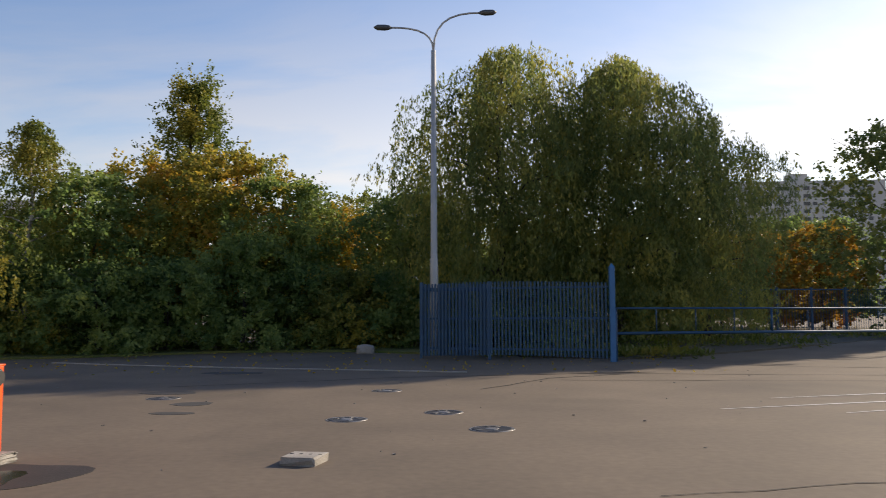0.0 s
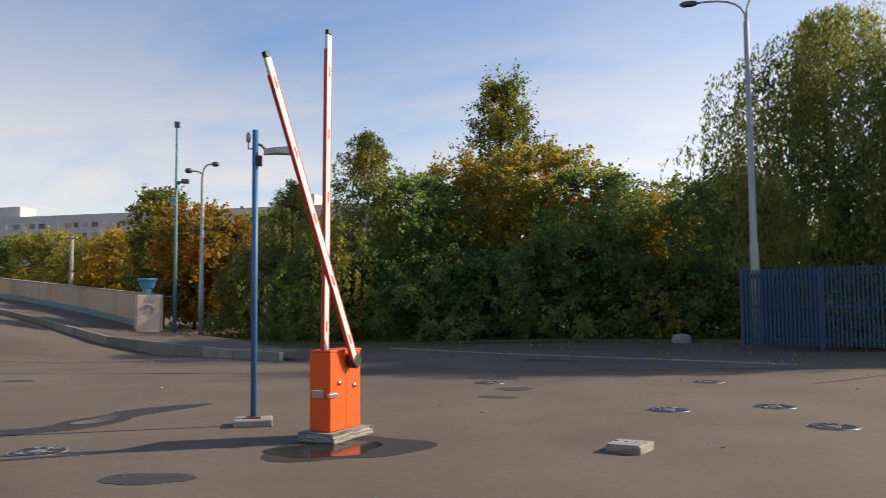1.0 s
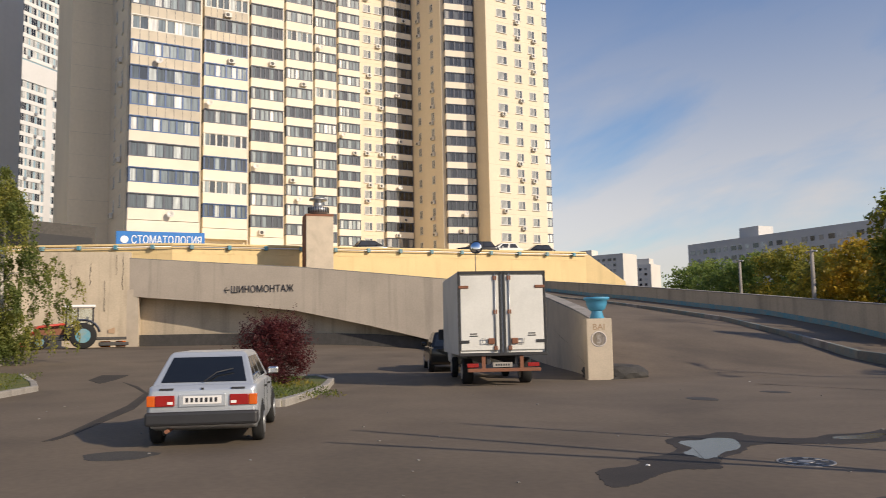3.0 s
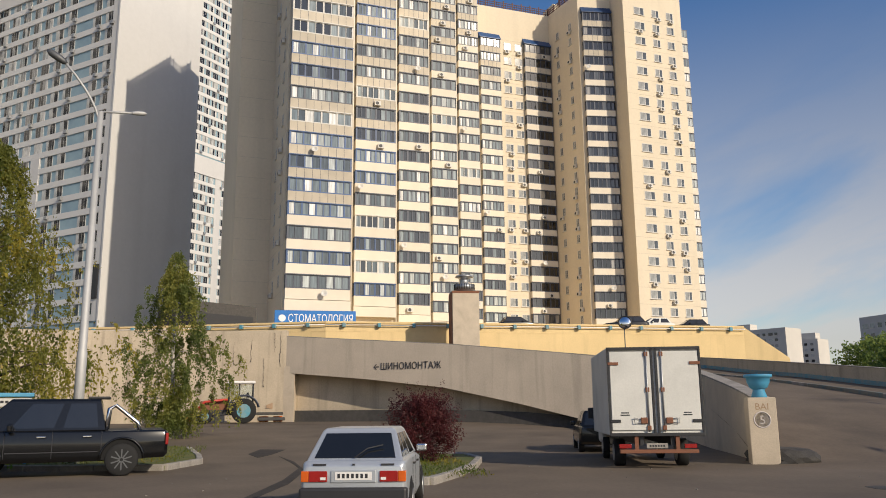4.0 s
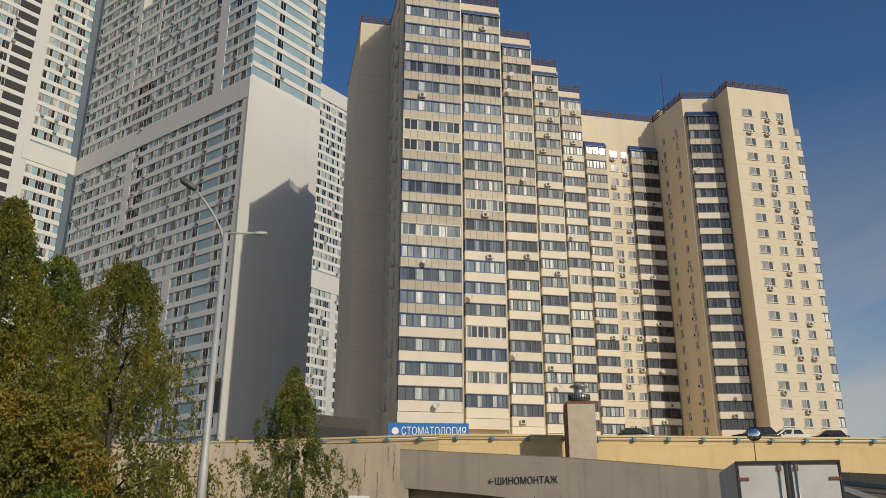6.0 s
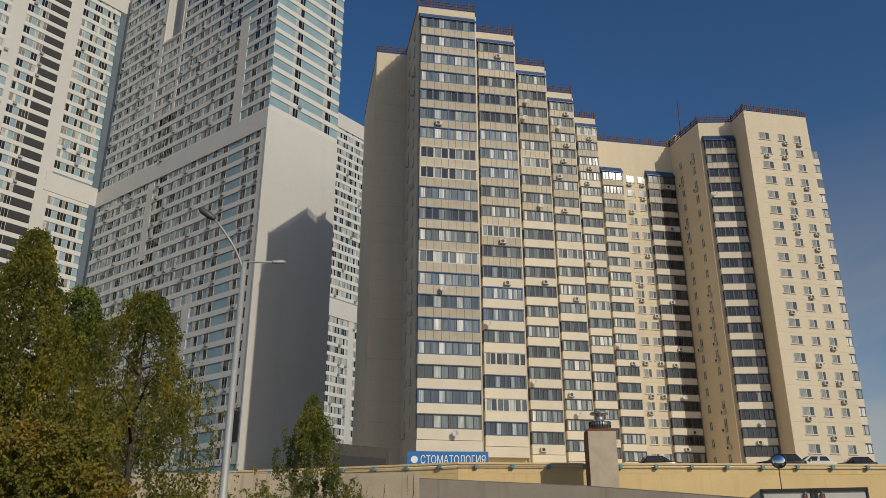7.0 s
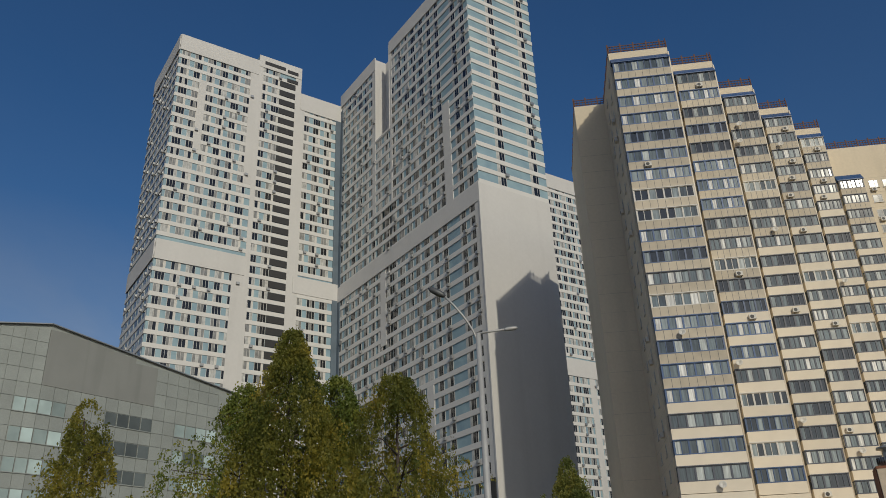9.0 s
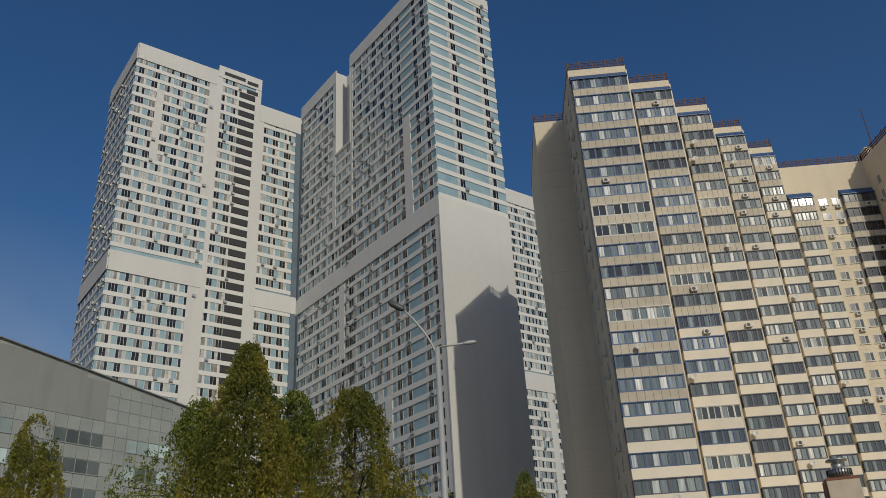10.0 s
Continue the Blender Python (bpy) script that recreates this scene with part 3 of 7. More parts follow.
def build_ramp():
    bm = bmesh.new()
    rows = []
    for (xl, yl, zl, _), (xr, yr, zr, _) in zip(RAMP_L, RAMP_R):
        rows.append([bm.verts.new((xl + (xr - xl) * t, yl + (yr - yl) * t, zl + (zr - zl) * t + 0.01)) for t in (0, 0.25, 0.5, 0.75, 1)])
    low = []
    (xl, yl, _, _), (xr, yr, _, _) = RAMP_L[0], RAMP_R[0]
    low = [bm.verts.new((xl + (xr - xl) * t + 3.5, yl + (yr - yl) * t - 1.0 * t, ground_z(xl + 3.5, yl + (yr - yl) * t) - 0.02)) for t in (0, 0.25, 0.5, 0.75, 1)]
    rows.insert(0, low)
    for r0, r1 in zip(rows, rows[1:]):
        for i in range(4):
            bm.faces.new((r0[i], r0[i + 1], r1[i + 1], r1[i])).smooth = True
    bmesh.ops.recalc_face_normals(bm, faces=bm.faces)
    tagged(part("road", bm, "asphalt"), "asphalt ramp climbing between two parapets", "ramp", kind="structure")
    # bridge beam with its parapet, arched below
    under = UNDER
    bm = bmesh.new()
    strip(bm, [(x, y, min(u - 0.1, zt - 0.5), zt) for x, y, z, zt, u in LEFT[9:]], 0.45)
    tagged(part("wall_ramp_left", bm, "beam_plaster"), "grey-beige plastered ramp wall over a shallow arch", "wall", kind="structure")
    # the foot takes the paler pillar plaster in place of light bounced off the ground
    bm = bmesh.new()
    strip(bm, [(x, y, -0.2, zt) for x, y, z, zt, u in LEFT[:10]], 0.45)
    tagged(part("wall_ramp_foot", bm, "pillar_plaster"), "plastered wall at the ramp's foot, paler to stand for bounced light", "wall", kind="structure")
    bm = bmesh.new()
    strip(bm, [(x, y, zt, zt + 0.06) for x, y, z, zt, u in LEFT], 0.5)
    tagged(part("trim_ramp_left", bm, "concrete"), "dark worn coping on the ramp wall", "coping", kind="structure")
    # underside of the ramp
    bm = bmesh.new()
    strip(bm, [(x - 0.2, y + 0.2, u + 0.2, z - 0.1) for (x, y, z, zt), u in list(zip(RAMP_L, under))[4:]], 2.6)
    tagged(part("ceiling_under_ramp", bm, "beam_plaster"), "concrete underside of the ramp", "soffit", kind="structure")
    # wall behind the arch, with a stone foot
    back = [(-45.5, 20.2, -0.3, 2.6), (-47.6, 16.55, -0.3, 3.2), (-49.8, 12.75, -0.3, 3.9), (-52.3, 8.5, -0.3, 4.5), (-55.4, 3.7, -0.3, 5.0), (-58.2, -1.75, -0.3, 5.5)]
    bm = bmesh.new()
    strip(bm, back, 0.5)
    tagged(part("wall_under_ramp", bm, "wall_plaster"), "beige plastered wall under the ramp", "wall", kind="structure")
    bm = bmesh.new()
    strip(bm, [(x + 0.12, y - 0.12, z, ground_z(x, y) + 0.75) for x, y, z, t in back], -0.3)
    tagged(part("baseboard_stone", bm, "stone_dark"), "dark rubble stone foot of the wall", "plinth", kind="structure")
    # right parapet with a painted foot
    bm = bmesh.new()
    strip(bm, [(x, y, z - 0.6, zt) for x, y, z, zt in RAMP_R], 0.3)
    tagged(part("wall_ramp_right", bm, "wall_plaster"), "pale plastered parapet along the ramp pavement", "wall", kind="structure")
    bm = bmesh.new()
    strip(bm, [(x - 0.02, y - 0.012, z + 0.2, z + 0.52) for x, y, z, zt in RAMP_R], -0.02)
    tagged(part("baseboard_blue", bm, "teal_paint"), "faded blue painted foot of the parapet", "plinth", kind="structure")
    bm = bmesh.new()
    strip(bm, [(x, y - 0.03, zt, zt + 0.05) for x, y, z, zt in RAMP_R], 0.36)
    tagged(part("trim_ramp_right", bm, "concrete"), "concrete coping on the parapet", "coping", kind="structure")
    # pavement and kerb on the ramp
    kerb = [(-13.2, 20.7, 0.0), (-15.5, 21.6, 0.0), (-18.5, 22.4, 0.12), (-22.3, 23.3, 0.32), (-28.0, 25.0, 1.05), (-33.0, 26.1, 1.7), (-40.3, 27.2, 2.38), (-48.0, 28.0, 3.08), (-55.5, 28.7, 3.68), (-62.0, 28.8, 4.35)]
    outer = [(-12.8, 21.4, 0.0), (-15.0, 23.0, 0.0), (-18.0, 25.2, 0.15), (-22.9, 26.6, 0.4)] + [(x, y, z) for x, y, z, _ in RAMP_R[1:7]]
    bm = bmesh.new()
    rows = [[bm.verts.new((a[0], a[1], a[2] + 0.26)), bm.verts.new((b[0], b[1], b[2] + 0.27))] for a, b in zip(kerb, outer)]
    for r0, r1 in zip(rows, rows[1:]):
        bm.faces.new((r0[0], r0[1], r1[1], r1[0]))
    bmesh.ops.recalc_face_normals(bm, faces=bm.faces)
    tagged(part("pavement", bm, "asphalt"), "worn asphalt pavement beside the ramp", "pavement", kind="structure")
    kerbs = thing("kerb", "worn grey kerbstones with faded teal paint", "kerb", kind="structure")
    n = 0
    for (a, b) in zip(kerb, kerb[1:]):
        pa, pb = Vector(a), Vector(b)
        cnt = max(1, round((pb - pa).length / 2.0))
        for i in range(cnt):
            p, q = pa.lerp(pb, i / cnt), pa.lerp(pb, (i + 1) / cnt)
            bm = bmesh.new()
            run = (q - p).xy.length
            box(bm, 0.005, run - 0.005, -0.16, 0.0, -0.2, 0.27, bevel=0.02)
            for v in bm.verts:
                v.co.z += (p.z - q.z) * v.co.x / run
            m = face_matrix(q, p, q.z)
            part("kerbstone", bm, "kerb_worn" if n % 5 != 1 else "concrete", kerbs, m=m)
            n += 1


build_ramp()


def build_retaining_wall():
    pts = [(-57.2, -2.1), (-58.2, -8.0), (-58.0, -15.0), (-57.0, -22.0), (-54.0, -32.0), (-48.0, -44.0)]
    bm = bmesh.new()
    strip(bm, [(x, y, -0.5, 7.1) for x, y in pts], 0.6)
    w = part("wall_retaining", bm, "wall_plaster")
    tagged(w, "beige plastered retaining wall with cracks and damp patches", "wall", kind="structure")
    bm = bmesh.new()
    prism(bm, [(-57.25, -2.3), (-60.0, -2.4), (-60.2, -1.2), (-56.9, -1.5)], -0.3, 4.6)
    part("pier", bm, "pillar_plaster", w, "peeling pale plastered pier at the arch")
    # long cracks and joints
    for x, y, z0, z1 in ((-57.62, -4.5, 4.9, 6.5), (-57.8, -5.7, 4.7, 6.3), (-57.95, -6.6, 5.0, 6.6), (-57.45, -3.6, 3.2, 5.2), (-57.9, -18.0, 3.2, 6.6), (-57.98, -11.0, 4.4, 6.2), (-57.3, -2.5, 4.6, 7.0), (-57.36, -2.9, 5.6, 6.9), (-57.9, -7.6, 5.2, 6.9), (-58.0, -9.2, 4.9, 6.7)):
        bm = bmesh.new()
        rnd = random.Random(int(100 * z0) + int(-10 * y))
        zs = [z0 + (z1 - z0) * i / 14 for i in range(15)]
        tube(bm, [(x + 0.055, y + rnd.uniform(-0.05, 0.05), z) for z in zs], [0.004 + 0.016 * rnd.random() ** 2 for z in zs], 5)
        part("crack", bm, "crack", w, "dark crack in the plaster")
    # broken plaster showing the rough ground coat
    rnd = random.Random(17)
    for y, z, r in ((-15.4, 2.9, 0.42), (-12.6, 2.75, 0.3), (-11.2, 2.8, 0.2), (-17.2, 2.85, 0.5), (-3.4, 1.0, 0.55), (-3.0, 1.9, 0.35)):
        x = -57.2 - (y + 2.1) / -5.9 if y > -8 else -58.2 + 0.2 * (y + 8) / -7
        bm = bmesh.new()
        bm.faces.new([bm.verts.new((x + 0.012, y + r * rnd.uniform(0.6, 1.2) * math.cos(a), z + r * rnd.uniform(0.3, 0.7) * math.sin(a))) for a in [6.283 * k / 12 for k in range(12)]])
        r_ = bmesh.ops.extrude_face_region(bm, geom=list(bm.faces))
        bmesh.ops.translate(bm, verts=[v for v in r_["geom"] if isinstance(v, bmesh.types.BMVert)], vec=(-0.1, 0, 0))
        bmesh.ops.recalc_face_normals(bm, faces=bm.faces)
        part("bare_patch", bm, "faded_brown", w, "brown patch of fallen plaster")
    return w


RETAINING = build_retaining_wall()


def build_podium():
    pod = thing("podium", "yellow plastered parking podium with a blue pipe rail", "podium", kind="structure")
    a, b, c = (-82.5, -12.0), (-78.0, 0.8), (-80.3, 45.0)
    bm = bmesh.new()
    prism(bm, [(-78.0, 0.8), (-80.3, 45.0), (-140.0, 48.0), (-140.0, -30.0), (-86.0, -24.0), (-82.5, -12.0)], 0, 9.4)
    part("deck", bm, "podium_yellow", pod)
    for p, q in ((a, b), (b, c), ((-86.0, -24.0), a)):
        m = face_matrix(p, q)
        L = (Vector(q) - Vector(p)).length
        bm = bmesh.new()
        box(bm, 0, L, -0.02, 0.25, 9.0, 9.8)
        box(bm, 0, L, -0.12, 0.3, 9.8, 9.98)
        part("parapet", bm, "podium_yellow", pod, m=m)
        bm = bmesh.new()
        tube(bm, [(0, -0.3, 9.62), (L, -0.3, 9.62)], 0.05, 6)
        part("pipe_rail", bm, "white_paint", pod, "thin pale pipe along the parapet", m=m)
        n = int(L / 3.3)
        for i in range(n):
            bm = bmesh.new()
            box(bm, (i + 0.5) * L / n - 0.16, (i + 0.5) * L / n + 0.16, -0.46, -0.08, 9.42, 9.82, bevel=0.03)
            part("bracket", bm, "teal_paint", pod, "blue painted pipe bracket", m=m)
    # sloping end
    bm = bmesh.new()
    vs = [(-80.3, 45.0, 0), (-80.3, 45.0, 9.9), (-79.6, 49.6, 6.6), (-79.4, 50.4, 0)]
    f = [bm.verts.new(v) for v in vs]
    g = [bm.verts.new((v[0] - 6, v[1] + 0.3, v[2])) for v in vs]
    bm.faces.new(f); bm.faces.new(g[::-1])
    for i in range(4):
        k = (i + 1) % 4
        bm.faces.new((f[i], g[i], g[k], f[k]))
    bmesh.ops.recalc_face_normals(bm, faces=bm.faces)
    part("sloping_end", bm, "podium_yellow", pod)


build_podium()


# ---- yellow tower ----
def glazing(w, h, n, depth=0.12, side=0.0, frame="frame_dark", rnd=None, glass="glass_bay"):
    """A framed row of n panes, with a low crossbar; local x along, y into the wall, z from 0."""
    bm = bmesh.new()
    t = 0.13
    box(bm, 0, w, -0.05, depth, 0, t); box(bm, 0, w, -0.05, depth, h - t, h)
    # head strip, added to draw the eave's shade as a crisp line
    box(bm, -0.03, w + 0.03, -0.14, -0.045, h - 0.06, h + 0.05)
    step = w / n
    for i in range(n + 1):
        tt = 0.2 if i % 2 == 0 else 0.08
        x = min(max(i * step - tt / 2, 0), w - tt)
        box(bm, x, x + tt, -0.045, depth - 0.005, t, h - t)
    for i in range(n):
        x0, x1 = max(i * step + 0.04, t), min((i + 1) * step - 0.04, w - t)
        tilt = (rnd.uniform(-0.002, 0.002) if rnd else 0.0)
        vs = [bm.verts.new(v) for v in ((x0, 0.04, t), (x1, 0.04 + tilt, t), (x1, 0.04 + tilt, h - t), (x0, 0.04, h - t))]
        bm.faces.new(vs).material_index = 1
    if side:
        for x in (0.0, w):
            for z in (0, h - t):
                box(bm, x - 0.02, x + 0.02, depth, side, z, z + t)
            box(bm, x - 0.02, x + 0.02, side * 0.5, side * 0.5 + t, t, h - t)
            vs = [bm.verts.new(v) for v in ((x, side, t), (x, depth, t), (x, depth, h - t), (x, side, h - t))]
            bm.faces.new(vs if x == 0.0 else vs[::-1]).material_index = 1
    return mesh_of("window", bm, [frame, glass])


def small_window(w, h):
    bm = bmesh.new()
    t = 0.09
    box(bm, 0, w, -0.04, 0.06, 0, t); box(bm, 0, w, -0.04, 0.06, h - t, h)
    for x in (0, w * 0.6 - t / 2, w - t):
        box(bm, x, x + t, -0.035, 0.055, t, h - t)
    for x0, x1 in ((t, w * 0.6 - t / 2), (w * 0.6 + t / 2, w - t)):
        bm.faces.new([bm.verts.new(v) for v in ((x0, -0.01, t), (x1, -0.01, t), (x1, -0.01, h - t), (x0, -0.01, h - t))]).material_index = 1
    box(bm, -0.1, w + 0.1, -0.16, 0.0, -0.08, -0.01)
    return mesh_of("window", bm, ["frame_white", "glass"])


def conditioner_mesh():
    bm = bmesh.new()
    box(bm, -0.42, 0.42, -0.5, -0.12, 0, 0.6, bevel=0.03)
    box(bm, -0.3, -0.25, -0.12, 0.05, 0.05, 0.1); box(bm, 0.25, 0.3, -0.12, 0.05, 0.05, 0.1)
    vs = []
    for i in range(14):
        vs.append(bm.verts.new((-0.08 + 0.24 * math.cos(2 * math.pi * i / 14), -0.505, 0.3 + 0.24 * math.sin(2 * math.pi * i / 14))))
    bm.faces.new(vs[::-1]).material_index = 1
    return mesh_of("air_conditioner", bm, ["frame_white", "black_plastic"])


def dish_mesh(r=0.42):
    bm = bmesh.new()
    prof = [(0.02, -0.02), (r * 0.5, 0.03), (r, 0.14), (r * 0.97, 0.15), (r * 0.5, 0.05), (0.02, 0.01)]
    lathe(bm, prof, 18)
    bmesh.ops.rotate(bm, verts=bm.verts, cent=(0, 0, 0), matrix=Euler((radians(75), 0, radians(-15))).to_matrix())
    bmesh.ops.translate(bm, verts=bm.verts, vec=(0, -0.55, 0))
    tube(bm, [(0, -0.5, 0), (0, 0.1, -0.15)], 0.03, 6)
    tube(bm, [(0, -0.5, -0.3), (0, -0.95, 0.1)], 0.015, 5)
    return mesh_of("satellite_dish", bm, "frame_white")


AC_MESH, DISH_MESH = conditioner_mesh(), dish_mesh()
ROOF = 75.0
BAYS = [((92.5, 95.2), (87.7, 96.8)), ((87.7, 101.2), (84.5, 103.3)), ((84.5, 110.1), (82.05, 112.0)), ((82.05, 118.9), (80.0, 121.5)), ((80.0, 128.2), (78.3, 130.8))]
N_FRONT = Vector((0.982, 0.19, 0))


def square_front(a, b):
    """The right end of a front that starts at a and runs square to the tower's depth, on the bearing of b."""
    p, r, u = pol(*a), pol(b[0], 1.0), Vector((-0.19, 0.982, 0))
    s = (p.x * r.y - p.y * r.x) / (r.x * u.y - r.y * u.x)
    return (b[0], (p + u * s).length)


BAYS = [(a, square_front(a, b)) for a, b in BAYS]


def build_yellow_tower():
    rnd = random.Random(5)
    tower = thing("apartment_tower", "tall pale yellow stepped apartment tower with glazed balconies", "apartment building")
    b1l = pol(*BAYS[0][0])
    k0 = b1l - N_FRONT * 12.2
    k1 = k0 + Vector((0.19, -0.982, 0)) * 4.6
    side = Vector((-0.19, 0.982, 0))
    e0 = k1 - N_FRONT * 20.5
    e1 = e0 + side * 3.0
    e2 = e1 - N_FRONT * 4.6
    pts = [e2 + side * 2.6, e2, e1, e0, k1, k0]
    for a, b in BAYS:
        pts += [pol(*a), pol(*b)]
    back_l, back_r = pol(78.3, 137.9), pol(72.9, 144.2)
    mid_l, mid_r, rw_l, rw_r = pol(70.67, 136.4), pol(68.3, 138.3), pol(67.34, 134.7), pol(63.29, 142.0)
    pts += [back_l, back_r, mid_l, mid_r, rw_l, rw_r, rw_r - N_FRONT * 22, back_l - N_FRONT * 22]
    bm = bmesh.new()
    prism(bm, [(p.x, p.y) for p in pts], 0, ROOF)
    part("wall", bm, "tower_yellow", tower)
    # roof railings
    edges = list(zip(pts[1:], pts[2:]))[:-2]
    for p, q in edges:
        L = (q - p).length
        if L < 1:
            continue
        bm = bmesh.new()
        for z in (0.25, 0.7, 1.15):
            box(bm, 0, L, 0.08, 0.16, ROOF + z, ROOF + z + 0.12)
        n = max(2, int(L / 0.45))
        for i in range(n + 1):
            wid = 0.1 if i % 4 == 0 else 0.035
            box(bm, i * L / n - wid, i * L / n + wid, 0.06, 0.18, ROOF, ROOF + (1.6 if i % 4 == 0 else 1.2))
        part("roof_railing", bm, "rail_brown", tower, "brown steel roof railing", m=face_matrix(p, q))
    # glazed balcony bays
    bays = [(pol(*a), pol(*b), 16.4, 2.916, 20, n, fr) for (a, b), n, fr in zip(BAYS, (8, 7, 6, 5, 5), ("frame_blue", "frame_blue", "frame_dark", "frame_dark", "frame_dark"))]
    dk = (back_r - back_l).normalized()
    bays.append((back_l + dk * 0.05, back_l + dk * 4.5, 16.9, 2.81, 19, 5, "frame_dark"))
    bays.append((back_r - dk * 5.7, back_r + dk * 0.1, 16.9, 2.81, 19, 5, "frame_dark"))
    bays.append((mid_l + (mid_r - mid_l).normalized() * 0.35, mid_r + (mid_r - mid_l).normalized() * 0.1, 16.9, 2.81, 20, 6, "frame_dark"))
    for bi, (p, q, z0, dz, rows, n, fr) in enumerate(bays):
        m = face_matrix(p, q)
        w = (q - p).length - 0.5
        out = 0.85 if bi < 5 else 0.7
        gl = [glazing(w, 1.66, n + (k % 2), side=out - 0.04, frame=("frame_white" if bi < 6 and k == 6 else "frame_dark" if k % 3 == 0 else fr), rnd=rnd, glass="glass_bay" if bi < 6 else "glass_bay_shaded") for k in range(12)]
        bm = bmesh.new()
        box(bm, 0, w, -out, 0.02, -1.26, 0.0)
        plain = bm.copy()
        for i in range(1, n):
            box(bm, i * w / n - 0.02, i * w / n + 0.02, -out - 0.015, -out + 0.01, -1.24, -0.04, mat=1)
        spans = {c: mesh_of("balcony", bm if c == "tower_panel" else plain, [c, "frame_dark"]) for c in ("tower_pale", "tower_panel")}
        for r in range(rows):
            z = z0 + r * dz
            mm = m @ pose(0.25, 0, z - 0.82)
            clad = bi < 4 and r > (3, 8, 11, 13)[bi] - rnd.randint(0, 1) or (bi >= 4 and r > rows - 4)
            bal = part("balcony", spans["tower_panel" if clad else "tower_pale"], "", tower, m=mm)
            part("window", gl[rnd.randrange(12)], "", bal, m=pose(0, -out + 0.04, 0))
            roll = rnd.random()
            if roll < 0.13:
                part("air_conditioner", AC_MESH, "", tower, m=mm @ pose(rnd.uniform(0.8, w - 0.8), -out + 0.05, -1.0))
            elif roll < 0.26:
                part("satellite_dish", DISH_MESH, "", tower, m=mm @ pose(rnd.uniform(0.5, w - 0.5), -out, -0.6))
        # blue canopy over the top row
        zt = z0 + (rows - 1) * dz + 0.8
        bm = bmesh.new()
        vs = [bm.verts.new(v) for v in ((0.1, -out - 0.15, zt), (w + 0.4, -out - 0.15, zt), (w + 0.4, 0.0, zt + 1.3), (0.1, 0.0, zt + 1.3), (0.1, -out - 0.15, zt + 0.12), (w + 0.4, -out - 0.15, zt + 0.12), (w + 0.4, 0, zt), (0.1, 0, zt))]
        for f in ((0, 1, 5, 4), (4, 5, 2, 3), (0, 4, 3, 7), (1, 6, 2, 5), (0, 7, 6, 1)):
            bm.faces.new([vs[i] for i in f])
        part("canopy", bm, "frame_blue", tower, "blue metal canopy over the top balconies", m=m)
        # white skirt below
        if bi < 5:
            bm = bmesh.new()
            box(bm, 0.2, w + 0.3, -0.9, 0.05, z0 - 3.4, z0 - 2.15)
            part("skirt", bm, "tower_pale", tower, m=m)
    # thin drain pipes between bays
    for (a, b) in BAYS[:4]:
        bm = bmesh.new()
        tube(bm, [pol(*b, 8) + Vector((0.3, 0.0, 0)), pol(*b, ROOF - 1) + Vector((0.3, 0.0, 0))], 0.13, 6)
        part("pipe", bm, "tower_pale", tower)
    # plain windows
    win = {w: small_window(w, 1.45) for w in (1.5, 2.1, 0.9)}

    def column(p, q, frac, width, z0, dz, rows, ac=0.2):
        m = face_matrix(p, q)
        L = (q - p).length
        for r in range(rows):
            part("window", win[width], "", tower, m=m @ pose(frac * L - width / 2, 0, z0 + r * dz - 0.72))
            if rnd.random() < ac:
                part("air_conditioner", AC_MESH, "", tower, m=m @ pose(frac * L + rnd.uniform(-0.3, 0.5), -0.02, z0 + r * dz - 1.5))

    for f in (0.41, 0.56):
        column(back_l, back_r, f, 1.5, 16.9, 2.81, 19)
    column(rw_l, rw_r, 0.27, 2.1, 16.95, 2.81, 20)
    column(rw_l, rw_r, 0.55, 1.5, 16.95, 2.81, 20, 0.35)
    column(rw_l, rw_r, 0.80, 1.5, 16.95, 2.81, 20, 0.3)
    for f in (0.3, 0.72):
        column(back_r, mid_l, f, 0.9, 16.2, 2.81, 20, 0.3)
    column(k0, pol(*BAYS[0][0]), 0.75, 0.9, 16.9, 2.916, 20, 0.35)
    column(k0, pol(*BAYS[0][0]), 0.35, 0.9, 16.9, 2.916, 20, 0.1)
    # balconies at the far right edge
    m = face_matrix(rw_r, rw_r - N_FRONT * 22)
    for r in range(19):
        bm = bmesh.new()
        box(bm, 0.25, 5.0, -1.35, 0.02, 0, 1.2)
        bal = part("balcony", bm, "tower_pale", tower, m=m @ pose(0, 0, 15.2 + r * 2.81))
        part("window", glazing(4.6, 1.5, 4, side=1.3), "", bal, m=pose(0.3, -1.32, 1.2))
    # horizontal panel joints
    for p, q in ((rw_l, rw_r), (back_l, back_r), (k1, k0), (k0, pol(*BAYS[0][0]))):
        bm = bmesh.new()
        L = (q - p).length
        box(bm, 0, L, -0.012, 0.01, 0, 0.035)
        joint = mesh_of("panel_joint", bm, "tower_panel")
        for r in range(20):
            part("panel_joint", joint, "", tower, m=face_matrix(p, q, 15.3 + r * 2.81))
    # antenna mast
    bm = bmesh.new()
    mast = pol(71.95, 150)
    tube(bm, [(mast.x, mast.y, ROOF), (mast.x, mast.y, ROOF + 13.5)], [0.16, 0.07], 5)
    part("antenna", bm, "rail_brown", tower)
    bm = bmesh.new()
    box(bm, -2.0, 2.0, -2.0, 2.0, ROOF, ROOF + 5.2, m=pose(*pol(72.2, 152), 0, 0, 11))
    part("roof_hut", bm, "tower_yellow", tower)
    # dentist sign at the foot
    p, q = pol(92.95, 92.6), pol(87.3, 93.0)
    sign = thing("shop_sign", "blue shop sign with white letters above the podium", "sign", m=face_matrix(p, q, 11.0))
